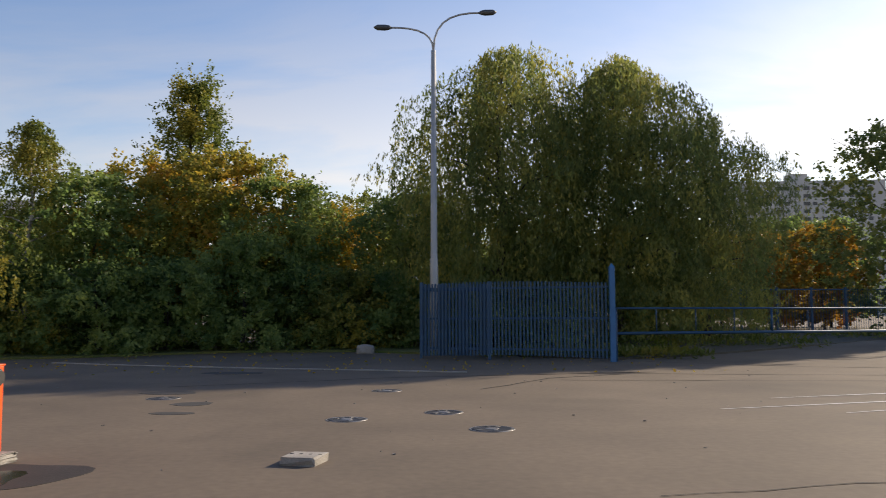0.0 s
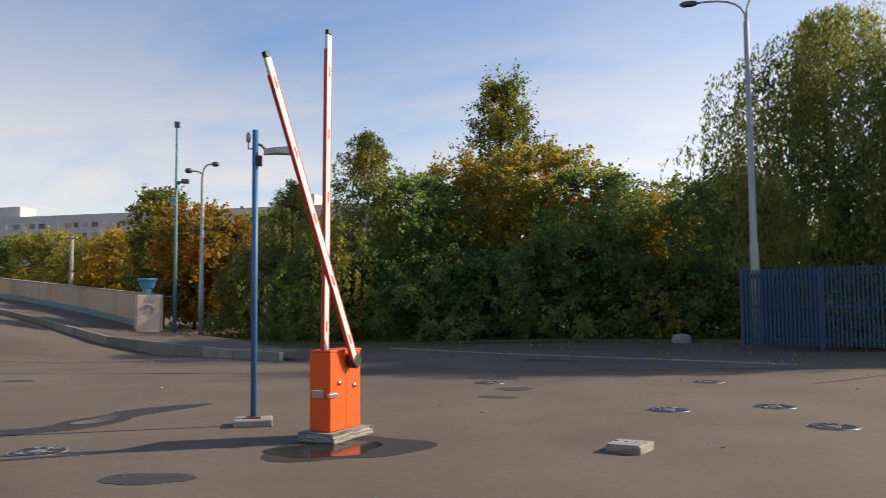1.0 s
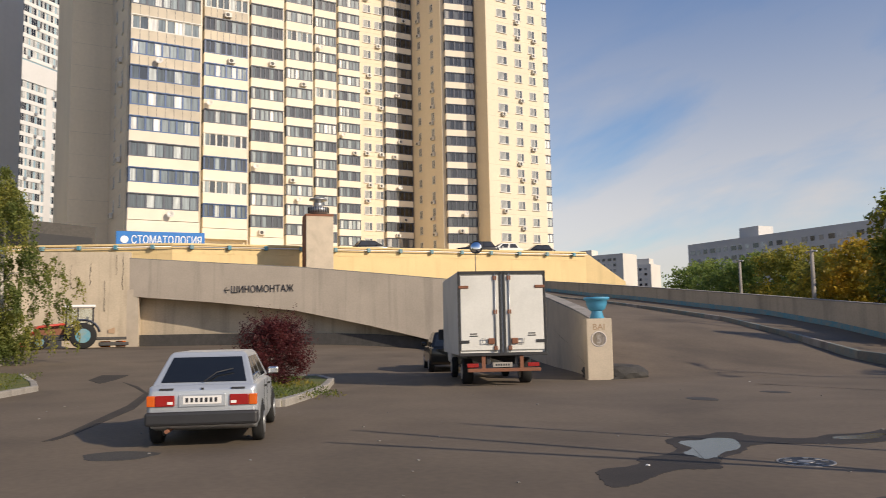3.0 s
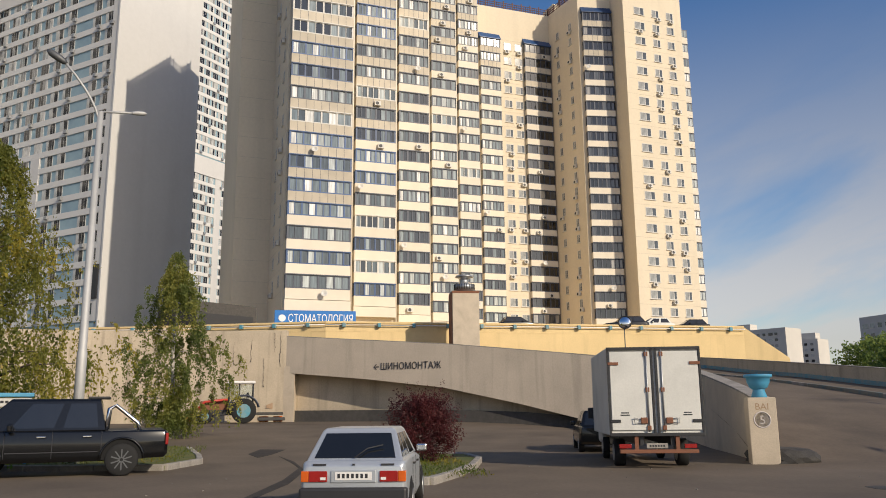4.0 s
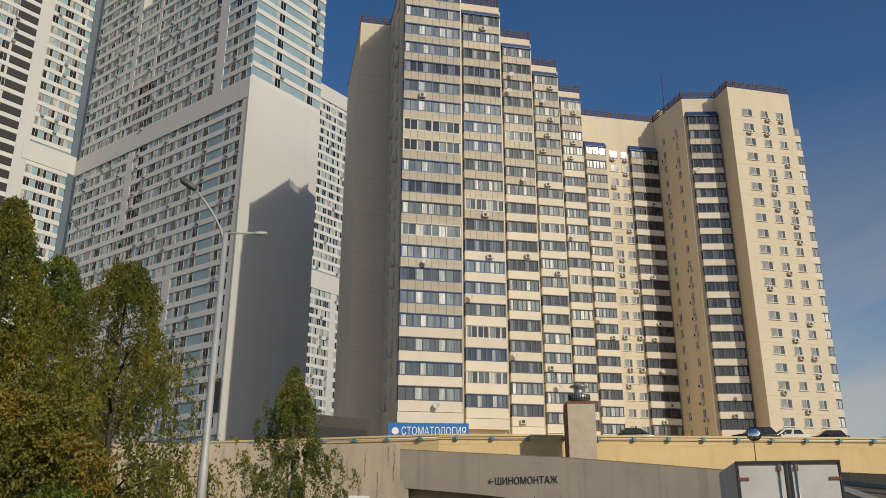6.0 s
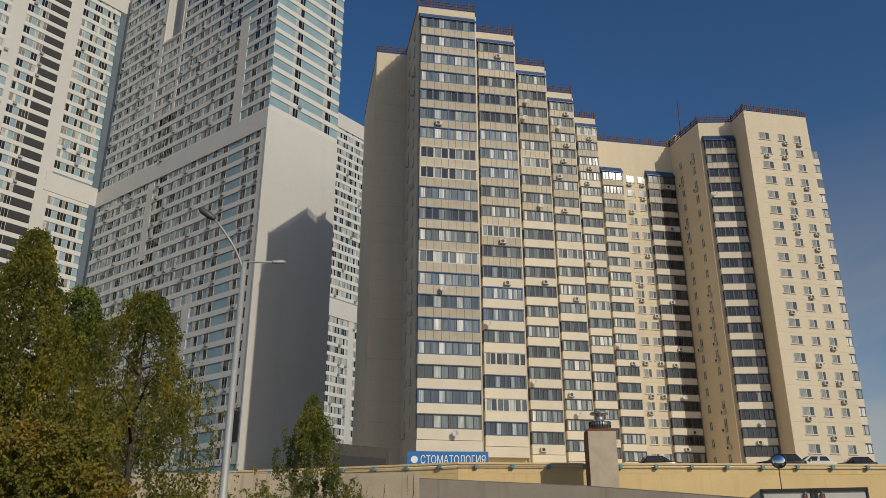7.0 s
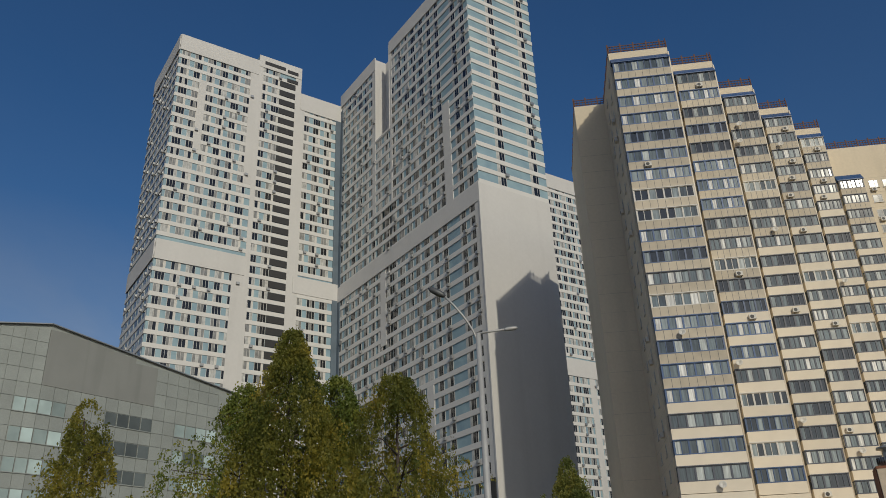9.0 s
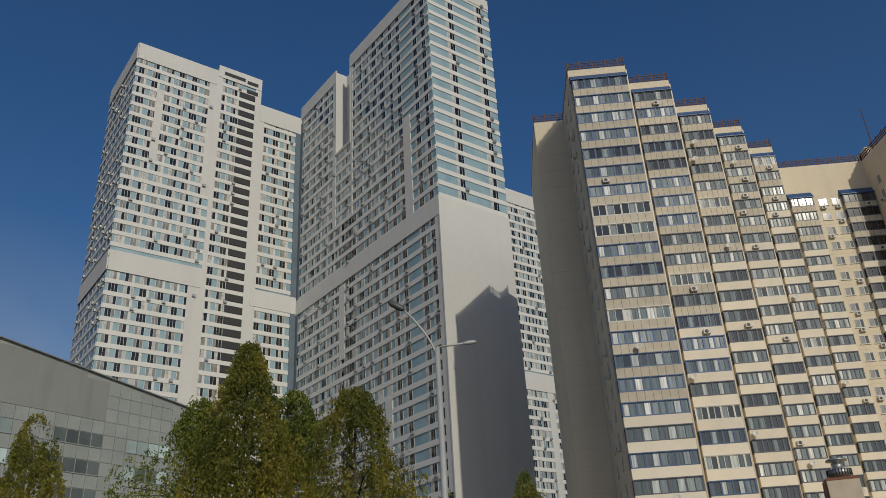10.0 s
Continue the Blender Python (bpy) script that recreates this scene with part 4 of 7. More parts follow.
    bm = bmesh.new()
    L = (q - p).length
    box(bm, 0, L, 0, 0.35, 0.0, 1.75, bevel=0.05)
    box(bm, 0.4, 0.6, 0.1, 0.3, -2.0, 0.0); box(bm, L - 0.6, L - 0.4, 0.1, 0.3, -2.0, 0.0)
    part("panel", bm, "sign_blue", sign)
    bm = bmesh.new()
    lathe(bm, [(0.4, -0.02), (0.4, 0.03)], 20)
    bmesh.ops.rotate(bm, verts=bm.verts, cent=(0, 0, 0), matrix=Euler((radians(90), 0, 0)).to_matrix())
    part("emblem", bm, "sign_white", sign, m=pose(0.85, -0.02, 0.85))
    writing("letters", "СТОМАТОЛОГИЯ", 1.25, "sign_white", sign, pose(1.5, -0.02, 0.42), "white raised letters", width=L - 1.9)
    return tower


build_yellow_tower()


# ---- white tower complex ----
def band_face(tower, p, q, z0, z1, dz=3.0, skip=(), piers=(), bands=(), pitch=3.4, cols=None, seed=1, loggia=(), single=2.0, notch=None):
    """Storeys of windows and blue panels between white strips, on the face from p to q."""
    rnd = random.Random(seed)
    L = (Vector(q) - Vector(p)).length
    m = face_matrix(p, q)
    strips, wins, acs, frames = bmesh.new(), [], bmesh.new(), bmesh.new()
    rows = int((z1 - z0) / dz)
    for r in range(rows + 1):
        z = z0 + r * dz
        for a, b in ((0, L),) if not notch or z < notch[2] else ((0, notch[0]), (notch[1], L)):
            box(strips, a, b, -0.16, 0.05, z, min(z + 1.04, z1))
    V, F = [], []

    def quad(x0, x1, za, zb, y=-0.06):
        k = len(V)
        V.extend([(x0, y, za), (x1, y, za), (x1, y, zb), (x0, y, zb)])
        F.append((k, k + 1, k + 2, k + 3))

    for r in range(rows):
        z = z0 + r * dz + 1.04
        if z + 1.7 > z1:
            continue
        xs = [c * L for c in cols] if cols else [pitch * (i + 0.5) for i in range(int(L / pitch))]
        for x in xs:
            if any(a * L < x < b * L for a, b in skip) or any(za < z < zb for za, zb in bands) or (notch and z > notch[2] - 2 and notch[0] - 1.2 < x < notch[1] + 1.2):
                continue
            if x > single * L:
                part("window", WHITE_WINDOWS[rnd.randrange(8)], "", tower, m=m @ pose(x, 0, z))
                if rnd.random() < 0.2:
                    box(acs, x + 0.7, x + 1.5, -0.65, -0.25, z - 0.7, z - 0.1)
                continue
            w = rnd.choice((0.62, 0.62, 0.72))
            for i in range(3 if w < 0.7 else 2):
                x0 = x - 1.0 + i * (w + 0.07)
                quad(x0, x0 + w, z + 0.05, z + 1.9)
            box(frames, x - 1.1, x + 1.1, -0.05, 0.0, z + 0.0, z + 1.95)
            if rnd.random() < 0.13:
                box(acs, x + 0.7, x + 1.5, -0.65, -0.25, z - 0.7, z - 0.1)
    me = bpy.data.meshes.new("windows")
    me.from_pydata(V, [], F)
    me.materials.append(M["glass_far"])
    part("window_row", me, "", tower, "dark three-light windows", m=m)["kind"] = "stuff"
    part("window_frame", frames, "frame_white", tower, m=m)["kind"] = "stuff"
    part("storey_strip", strips, "white_band", tower, "white strips between the storeys", m=m)["kind"] = "stuff"
    part("air_conditioner", acs, "metal_grey", tower, m=m)["kind"] = "stuff"
    for a, b, za, zb in piers:
        bm = bmesh.new()
        box(bm, a * L, b * L, -0.18, 0.02, za, zb)
        part("pier", bm, "white_wall", tower, m=m)
    for za, zb in bands:
        bm = bmesh.new()
        for a, b in ((0, L),) if not notch or za < notch[2] else ((0, notch[0]), (notch[1], L)):
            box(bm, a, b, -0.3, 0.02, za, zb)
        part("blank_storey", bm, "white_wall", tower, m=m)
    # the deep shade of open loggias, put on the wall as black boxes
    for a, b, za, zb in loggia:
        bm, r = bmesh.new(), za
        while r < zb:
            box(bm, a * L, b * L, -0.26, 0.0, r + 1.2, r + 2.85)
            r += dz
        part("loggia", bm, "black_plastic", tower, "black boxes for the shade inside the open loggias", m=m)["kind"] = "stuff"


def white_window(seed):
    """A three-light window with a pale frame; x centred, z from the sill."""
    rnd = random.Random(seed)
    bm = bmesh.new()
    box(bm, -1.1, 1.1, -0.05, 0.0, 0.0, 1.95)
    x = -1.02
    for w in rnd.choice(((0.62, 0.62, 0.62), (0.95, 0.95), (0.5, 0.9, 0.5))):
        y = -0.06
        bm.faces.new([bm.verts.new(v) for v in ((x, y, 0.06), (x + w, y, 0.06), (x + w, y, 1.9), (x, y, 1.9))]).material_index = 1
        x += w + 0.07
    return mesh_of("window", bm, ["frame_white", "glass_far"])


WHITE_WINDOWS = [white_window(i) for i in range(8)]


def build_white_complex():
    t = thing("white_tower", "huge white tower complex with blue-grey panel bands", "apartment building")
    C, R = pol(104.3, 140.0), pol(98.84, 151.8)
    u = (R - C).normalized()
    back = Vector((-0.62, -0.785, 0))
    I = C + back * 62.0
    fwd = Vector((0.785, -0.62, 0))
    E0 = I + fwd * 46.3
    top, mid = 142.5, 82.5
    bm = bmesh.new()
    prism(bm, [(p.x, p.y) for p in (C, R, R + back * 60, I + u * 20)][:2] + [(p.x, p.y) for p in (R + back * 30, C + back * 30)], 0, top)
    part("wall", bm, "panel_blue", t)
    bm = bmesh.new()
    a = C + back * 30
    along = -back
    n0, n1, nz, nd = 20.2, 27.6, 115.3, 2.9  # a tall notch between the two slabs
    for x0, x1, y0, zz in ((0, n0, 0, top - 1), (n0, n1, nd, top - 1), (n0, n1, 0, nz), (n1, 32.0, 0, top - 1)):
        bm = bmesh.new()
        p0, p1 = I + along * x0, I + along * x1
        prism(bm, [(p.x, p.y) for p in (p1 - fwd * y0, p1 + u * 18, p0 + u * 18, p0 - fwd * y0)], 0 if zz > nz else nz - 20, zz)
        part("wall", bm, "panel_blue" if y0 == 0 else "white_wall", t)
    for x0, x1, y0, y1, z0, z1 in ((n0 - 0.02, n0 + 0.2, -0.3, nd, nz, top - 0.8), (n1 - 0.2, n1 + 0.02, -0.3, nd, nz, top - 0.8), (n0, n1, -0.3, nd, nz, nz + 0.25)):
        bm = bmesh.new()
        box(bm, x0, x1, y0, y1, z0, z1)
        part("notch_side", bm, "white_wall", t, "white side of the tall notch", m=face_matrix(I, C))
    # left wing
    s1, s2 = I + fwd * 12.6, I + fwd * 25.1
    for p, q, z in ((I, s1, 138.5), (s1, s2, 147.0), (s2, E0, 145.0)):
        bm = bmesh.new()
        prism(bm, [(v.x, v.y) for v in (p, q, q + back * 24, p + back * 24)], 0, z)
        part("wall", bm, "panel_blue", t)
    # wing behind at the right
    w0 = pol(99.4, 235.0)
    w1 = w0 - fwd * 60
    bm = bmesh.new()
    prism(bm, [(v.x, v.y) for v in (w0, w1, w1 + back * 20, w0 + back * 20)], 0, 139.5)
    part("wall", bm, "panel_blue", t)
    band_face(t, w0, w1, 16.0, 139.5, pitch=2.9, bands=((70.0, 75.5), (134.5, 139.8)), piers=((0.2, 0.24, 16, 71), (0.55, 0.6, 16, 139)), seed=3)
    # lit end of the main block: blank wall below, bands above
    L = (R - C).length
    for za, zb in ((0, mid), (top - 2.4, top + 0.5)):
        bm = bmesh.new()
        box(bm, -0.3, L, -0.3, 0.02, za, zb)
        part("blank_wall", bm, "white_wall", t, "blank white end wall", m=face_matrix(C, R))
    band_face(t, C, R, mid, top, cols=(0.34, 0.82), seed=4, single=0.0)
    # long shaded face
    band_face(t, I, C, 16.0, top - 1, seed=5, single=0.72, notch=(n0, n1, nz), bands=((78.5, 82.5), (top - 4, top)), skip=((0.80, 0.87),),
              piers=((0.815, 0.86, 82, 108), (0.975, 1.0, 16, 82.5), (0.3, 0.326, 94, top - 1), (0.445, 0.46, 94, top - 1), (0.66, 0.70, 16, 46), (0.36, 0.40, 60, 78)))
    # left wing face, its far end
    band_face(t, E0, s2, 30.0, 145.0, seed=6, bands=((81.0, 86.0), (140.5, 145.3)), piers=((0.27, 0.36, 112, 133), (0.9, 1.0, 106, 145), (0.86, 1.0, 30, 81)), skip=((0.9, 1.0),))
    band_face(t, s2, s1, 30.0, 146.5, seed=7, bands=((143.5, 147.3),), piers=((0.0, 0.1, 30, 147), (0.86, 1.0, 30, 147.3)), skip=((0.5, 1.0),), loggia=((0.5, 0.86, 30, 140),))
    band_face(t, s1, I, 30.0, 138.5, seed=8, bands=((79.0, 83.5), (133.5, 138.9)), piers=((0.0, 0.1, 30, 138.5),))
    band_face(t, E0 + back * 24, E0, 30.0, 145.0, seed=9, bands=((81.0, 86.0), (140.5, 145.3)))
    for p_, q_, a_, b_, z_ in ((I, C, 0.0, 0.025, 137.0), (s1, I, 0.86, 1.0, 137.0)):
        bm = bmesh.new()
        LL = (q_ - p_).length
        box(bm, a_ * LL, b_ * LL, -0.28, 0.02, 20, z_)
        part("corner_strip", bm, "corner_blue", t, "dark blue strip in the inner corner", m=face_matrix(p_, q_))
    # shade in the slots under the stepped wing's roof, put in as black boxes
    m = face_matrix(s2, s1)
    for x0, x1, z0 in ((1.6, 7.6, 144.6), (8.2, 11.4, 144.2), (8.2, 11.4, 141.3)):
        bm = bmesh.new()
        box(bm, x0, x1, -0.36, 0.0, z0, z0 + 1.1)
        part("roof_slot", bm, "black_plastic", t, m=m)
    # low entrance block; a black box stands for the shade in its slit
    bm = bmesh.new()
    m = face_matrix(I, C)
    box(bm, 59.9, 61.6, -0.4, -0.1, 19.6, 25.2)
    part("dark_opening", bm, "black_plastic", t, m=m)


build_white_complex()


def build_grey_building():
    t = thing("grey_building", "grey panel-clad building with a sloping roofline", "office building")
    p, apex, r = pol(141.0, 78.0), pol(135.0, 80.0), pol(121.8, 92.0)
    bm = bmesh.new()
    faces = ((p, apex, 27.6, 29.2), (apex, r, 29.2, 26.4))
    for a, b, za, zb in faces:
        o = Vector((-0.5, -0.6, 0)) * 14
        lo = [bm.verts.new((v.x, v.y, 0)) for v in (a, b, b + o, a + o)]
        hi = [bm.verts.new((v.x, v.y, z)) for v, z in ((a, za), (b, zb), (b + o, zb), (a + o, za))]
        bm.faces.new(lo[::-1]); bm.faces.new(hi)
        for i in range(4):
            k = (i + 1) % 4
            bm.faces.new((lo[i], lo[k], hi[k], hi[i]))
    bmesh.ops.recalc_face_normals(bm, faces=bm.faces)
    part("wall", bm, "panel_grey", t)
    for (a, b, za, zb), n, light, dim in zip(faces, (8, 18), ((2, 3, 6, 7), (0, 1, 11, 12, 13, 14)), ((), (5, 6, 7, 8))):
        m = face_matrix(a, b)
        L = (b - a).length
        w = L / n
        for r_ in range(22):
            z = 1 + r_ * 1.32
            for c in range(n):
                top = min(za + (zb - za) * c / n, za + (zb - za) * (c + 1) / n) - 0.15
                if z + 0.5 > top:
                    continue
                bm = bmesh.new()
                if c in light + dim and r_ % 2 and 4 < r_ < 16:
                    box(bm, c * w + 0.05, (c + 1) * w - 0.05, -0.1, 0, z + 0.03, z + 1.26)
                    win = part("window", bm, "glass_dim" if c in dim or (r_ == 13 and c in (12, 13)) else "glass_teal", t, m=m)
                    bm = bmesh.new()
                    box(bm, c * w, (c + 1) * w, -0.14, 0, z - 0.03, z + 0.05); box(bm, c * w, c * w + 0.06, -0.14, 0, z + 0.05, z + 1.3)
                    part("window_frame", bm, "panel_grey", win)
                elif a is apex and c <= 8 and r_ >= 17:
                    box(bm, c * w, (c + 1) * w, -0.1, 0, z, min(z + 1.32, top))
                    part("plain_panel", bm, "metal_sheet", t, m=m)
                else:
                    box(bm, c * w + 0.02, (c + 1) * w - 0.02, -0.06, 0, z + 0.02, min(z + 1.3, top))
                    part("panel", bm, "panel_grey", t, m=m)
        bm = bmesh.new()
        f = [bm.verts.new(v) for v in ((0, -0.3, za), (L, -0.3, zb), (L, -0.3, zb + 0.1), (0, -0.3, za + 0.1), (0, 0.4, za), (L, 0.4, zb), (L, 0.4, zb + 0.1), (0, 0.4, za + 0.1))]
        for q_ in ((0, 1, 2, 3), (3, 2, 6, 7), (7, 6, 5, 4), (4, 5, 1, 0), (0, 3, 7, 4), (1, 5, 6, 2)):
            bm.faces.new([f[k] for k in q_])
        part("roof_edge", bm, "metal_grey", t, m=m)


build_grey_building()


# ---- far buildings ----
def far_block(az0, d0, az1, d1, height, storeys, step, label, depth=14.0, base=0.0, wall="far_wall"):
    t = thing("apartment_building", label, "apartment building")
    p, q = pol(az0, d0), pol(az1, d1)
    m, L = face_matrix(p, q), (q - p).length
    bm = bmesh.new()
    box(bm, 0, L, 0, depth, base, height)
    n = max(1, int(L / 38))
    for i in range(n):
        x = (i + 0.5) * L / n
        box(bm, x - 3.5, x + 3.5, 3, 9, height, height + 3.2)
        box(bm, x - 4.5, x - 3.6, 4, 6, height, height + 1.8)
    part("wall", bm, wall, t, m=m)
    V, F = [], []
    dz = (height - base - 1.5) / storeys
    for r in range(storeys):
        x, k = step * 0.4, 0
        while x < L - step:
            w = step * (0.5 if k % 3 else 0.72)
            z = base + r * dz + 0.9
            i = len(V)
            V += [(x, -0.05, z), (x + w, -0.05, z), (x + w, -0.05, z + dz * 0.46), (x, -0.05, z + dz * 0.46)]
            F.append((i, i + 1, i + 2, i + 3))
            x += step
            k += 1
    me = bpy.data.meshes.new("windows")
    me.from_pydata(V, [], F)
    me.materials.append(M["glass_far"])
    part("window_row", me, "", t, m=m)["kind"] = "stuff"


far_block(53.8, 262, 26.0, 192, 26.3, 9, 2.7, "long grey nine-storey slab block beyond the trees")
far_block(63.5, 429, 58.15, 405, 37.2, 13, 3.0, "far white slab block beyond the ramp", wall="far_white")
far_block(57.6, 450, 56.3, 446, 34.5, 12, 3.0, "far white slab block beyond the ramp", wall="far_white")
far_block(4.0, 190, -2.0, 190, 29.0, 9, 3.4, "grey apartment block seen between the trees")
far_block(-19.0, 330, -29.0, 350, 52.5, 17, 3.4, "pale grey apartment block behind the willow", wall="far_white")


# ---- trees ----
def leaf_mesh(name, centers, size, aspect, rng, mat, down=0.0):
    """Leaves as small pointed quads at the given places."""
    n = len(centers)
    d = rng.normal(size=(n, 3))
    d[:, 2] -= down
    d /= np.linalg.norm(d, axis=1)[:, None]
    o = rng.normal(size=(n, 3))
    s = np.cross(d, o)
    s /= np.linalg.norm(s, axis=1)[:, None] + 1e-9
    ln = size * rng.uniform(0.6, 1.3, (n, 1))
    v = np.stack([centers, centers + d * ln * 0.5 + s * ln * aspect, centers + d * ln, centers + d * ln * 0.5 - s * ln * aspect], 1).reshape(-1, 3)
    me = bpy.data.meshes.new(name)
    me.vertices.add(4 * n)
    me.vertices.foreach_set("co", v.astype(np.float32).ravel())
    me.loops.add(4 * n)
    me.loops.foreach_set("vertex_index", np.arange(4 * n, dtype=np.int32))
    me.polygons.add(n)
    me.polygons.foreach_set("loop_start", np.arange(0, 4 * n, 4, dtype=np.int32))
    me.update(calc_edges=True)
    me.materials.append(M[mat])
    return me


PROFILES = {
    "round": lambda t: np.sqrt(np.clip(1 - (2 * t - 1) ** 2, 0, 1)) ** 0.7,
    "cone": lambda t: np.clip(t / 0.15, 0, 1) ** 0.6 * (1 - t) ** 0.75 + 0.03,
    "tall": lambda t: np.clip(t / 0.2, 0, 1) ** 0.6 * np.clip((1 - t) * 1.6, 0, 1) ** 0.8 + 0.03,
    "dome": lambda t: np.clip((1 - t) * 2.4, 0, 1) ** 0.55 * (0.8 + 0.2 * t),
    "bush": lambda t: np.sqrt(np.clip(1 - t ** 2, 0, 1)) * 0.9 + 0.1,
}


def tree(name, label, at, height, width, profile, mat, twigs=500, per=30, size=0.2, aspect=0.3, droop=0.3, twig=1.2, low=0.15, bark="bark", seed=1, lobes=0.25, trunk_r=None, group="", category="tree", stems=1, depth=None, gaps=-1.45):
    """A tapered trunk with limbs, and a crown of many leaves set along twigs."""
    rng = np.random.default_rng(seed)
    rnd = random.Random(seed)
    z0 = ground_z(at[0], at[1]) + (at[2] if len(at) > 2 else 0.0)
    base = thing(name, label, category, m=pose(at[0], at[1], z0), group=group)
    ph = rng.uniform(0, 6.28, 8)

    def reach(th, t):
        r = PROFILES[profile](t) * width / 2
        lump = 1 + lobes * (np.sin(2 * th + ph[0] + 3 * t) + 0.7 * np.sin(3 * th + ph[1] - 5 * t) + 0.6 * np.sin(5 * th + ph[2] + 9 * t) + 0.5 * np.sin(17 * t + ph[3]))
        return r * np.clip(lump, 0.3, 1.7)

    trunk_r = trunk_r or max(0.07, height * 0.016)
    bm = bmesh.new()
    for s in range(stems):
        lean = Vector((rnd.uniform(-1, 1), rnd.uniform(-1, 1), 0)) * width * (0.04 if stems == 1 else 0.16)
        trunk = [Vector((0, 0, -0.2)) + lean * (i / 6) ** 1.3 + Vector((rnd.uniform(-1, 1), rnd.uniform(-1, 1), 0)) * 0.012 * height * (i > 0) + Vector((0, 0, (height * 0.93 + 0.2) * i / 6)) for i in range(7)]
        tube(bm, trunk, [trunk_r * (1 - 0.14 * i) for i in range(7)], 8)
        for i in range(int(14 / stems) + 2):
            t = rnd.uniform(low + 0.05, 0.85)
            th = rnd.uniform(0, 6.28)
            r = float(reach(np.array(th), np.array((t - low) / (1 - low)))) * 0.8
            k = t * 6
            p = trunk[int(k)].lerp(trunk[min(int(k) + 1, 6)], k - int(k))
            q = p + Vector((math.cos(th) * r, math.sin(th) * r, r * (0.5 if droop < 0.6 else 0.25)))
            tube(bm, [p, p.lerp(q, 0.5) + Vector((0, 0, 0.1 * r)), q], [trunk_r * 0.42 * (1 - t * 0.6), trunk_r * 0.24 * (1 - t * 0.6), 0.012], 5)
    part("trunk", bm, bark, base)
    t = rng.uniform(0, 1, twigs)
    if profile in ("cone", "tall"):
        t = t ** 1.25
    th = rng.uniform(0, 2 * np.pi, twigs)
    R = reach(th, t) * rng.uniform(0, 1, twigs) ** 0.42
    if droop >= 1:
        # loose sprays that stand out of the crown of a weeping tree
        spray = rng.uniform(0, 1, 26)
        which = np.minimum((spray * twigs).astype(int), twigs - 1)
        for w in which:
            near = (np.abs(t - t[w]) < 0.03) & (np.abs(np.sin((th - th[w]) / 2)) < 0.12)
            R[near] *= 1.18
    st = np.stack([R * np.cos(th), R * np.sin(th) * (depth or 1.0), height * (low + (1 - low) * t)], 1)
    out = np.stack([np.cos(th), np.sin(th), 0.35 + 0 * th], 1) + rng.normal(0, 0.45, (twigs, 3))
    out /= np.linalg.norm(out, axis=1)[:, None]
    ln = twig * rng.uniform(0.5, 1.3, twigs)
    k = np.sort(rng.uniform(0, 1, (twigs, per)), 1)
    pos = st[:, None, :] + out[:, None, :] * (ln[:, None] * (k if droop < 1 else 1 - (1 - k) ** 2.5) * (1 if droop < 1 else 0.35))[:, :, None]
    pos[:, :, 2] -= droop * ln[:, None] * k ** 1.7
    pos += rng.normal(0, size * (0.55 if droop < 1 else 0.45), pos.shape)
    pos = pos.reshape(-1, 3)
    gap = sum(np.sin(pos @ (f * rng.normal(0, 1, 3)) + a) for f, a in zip((1.3, 1.7, 2.3, 3.1), ph[4:]))
    pos = pos[(pos[:, 2] > 0.05) & (gap > gaps + rng.normal(0, 0.35, len(pos)))]
    part("crown", leaf_mesh("crown", pos, size, aspect, rng, mat, down=0.3 + droop), "", base)
    return base


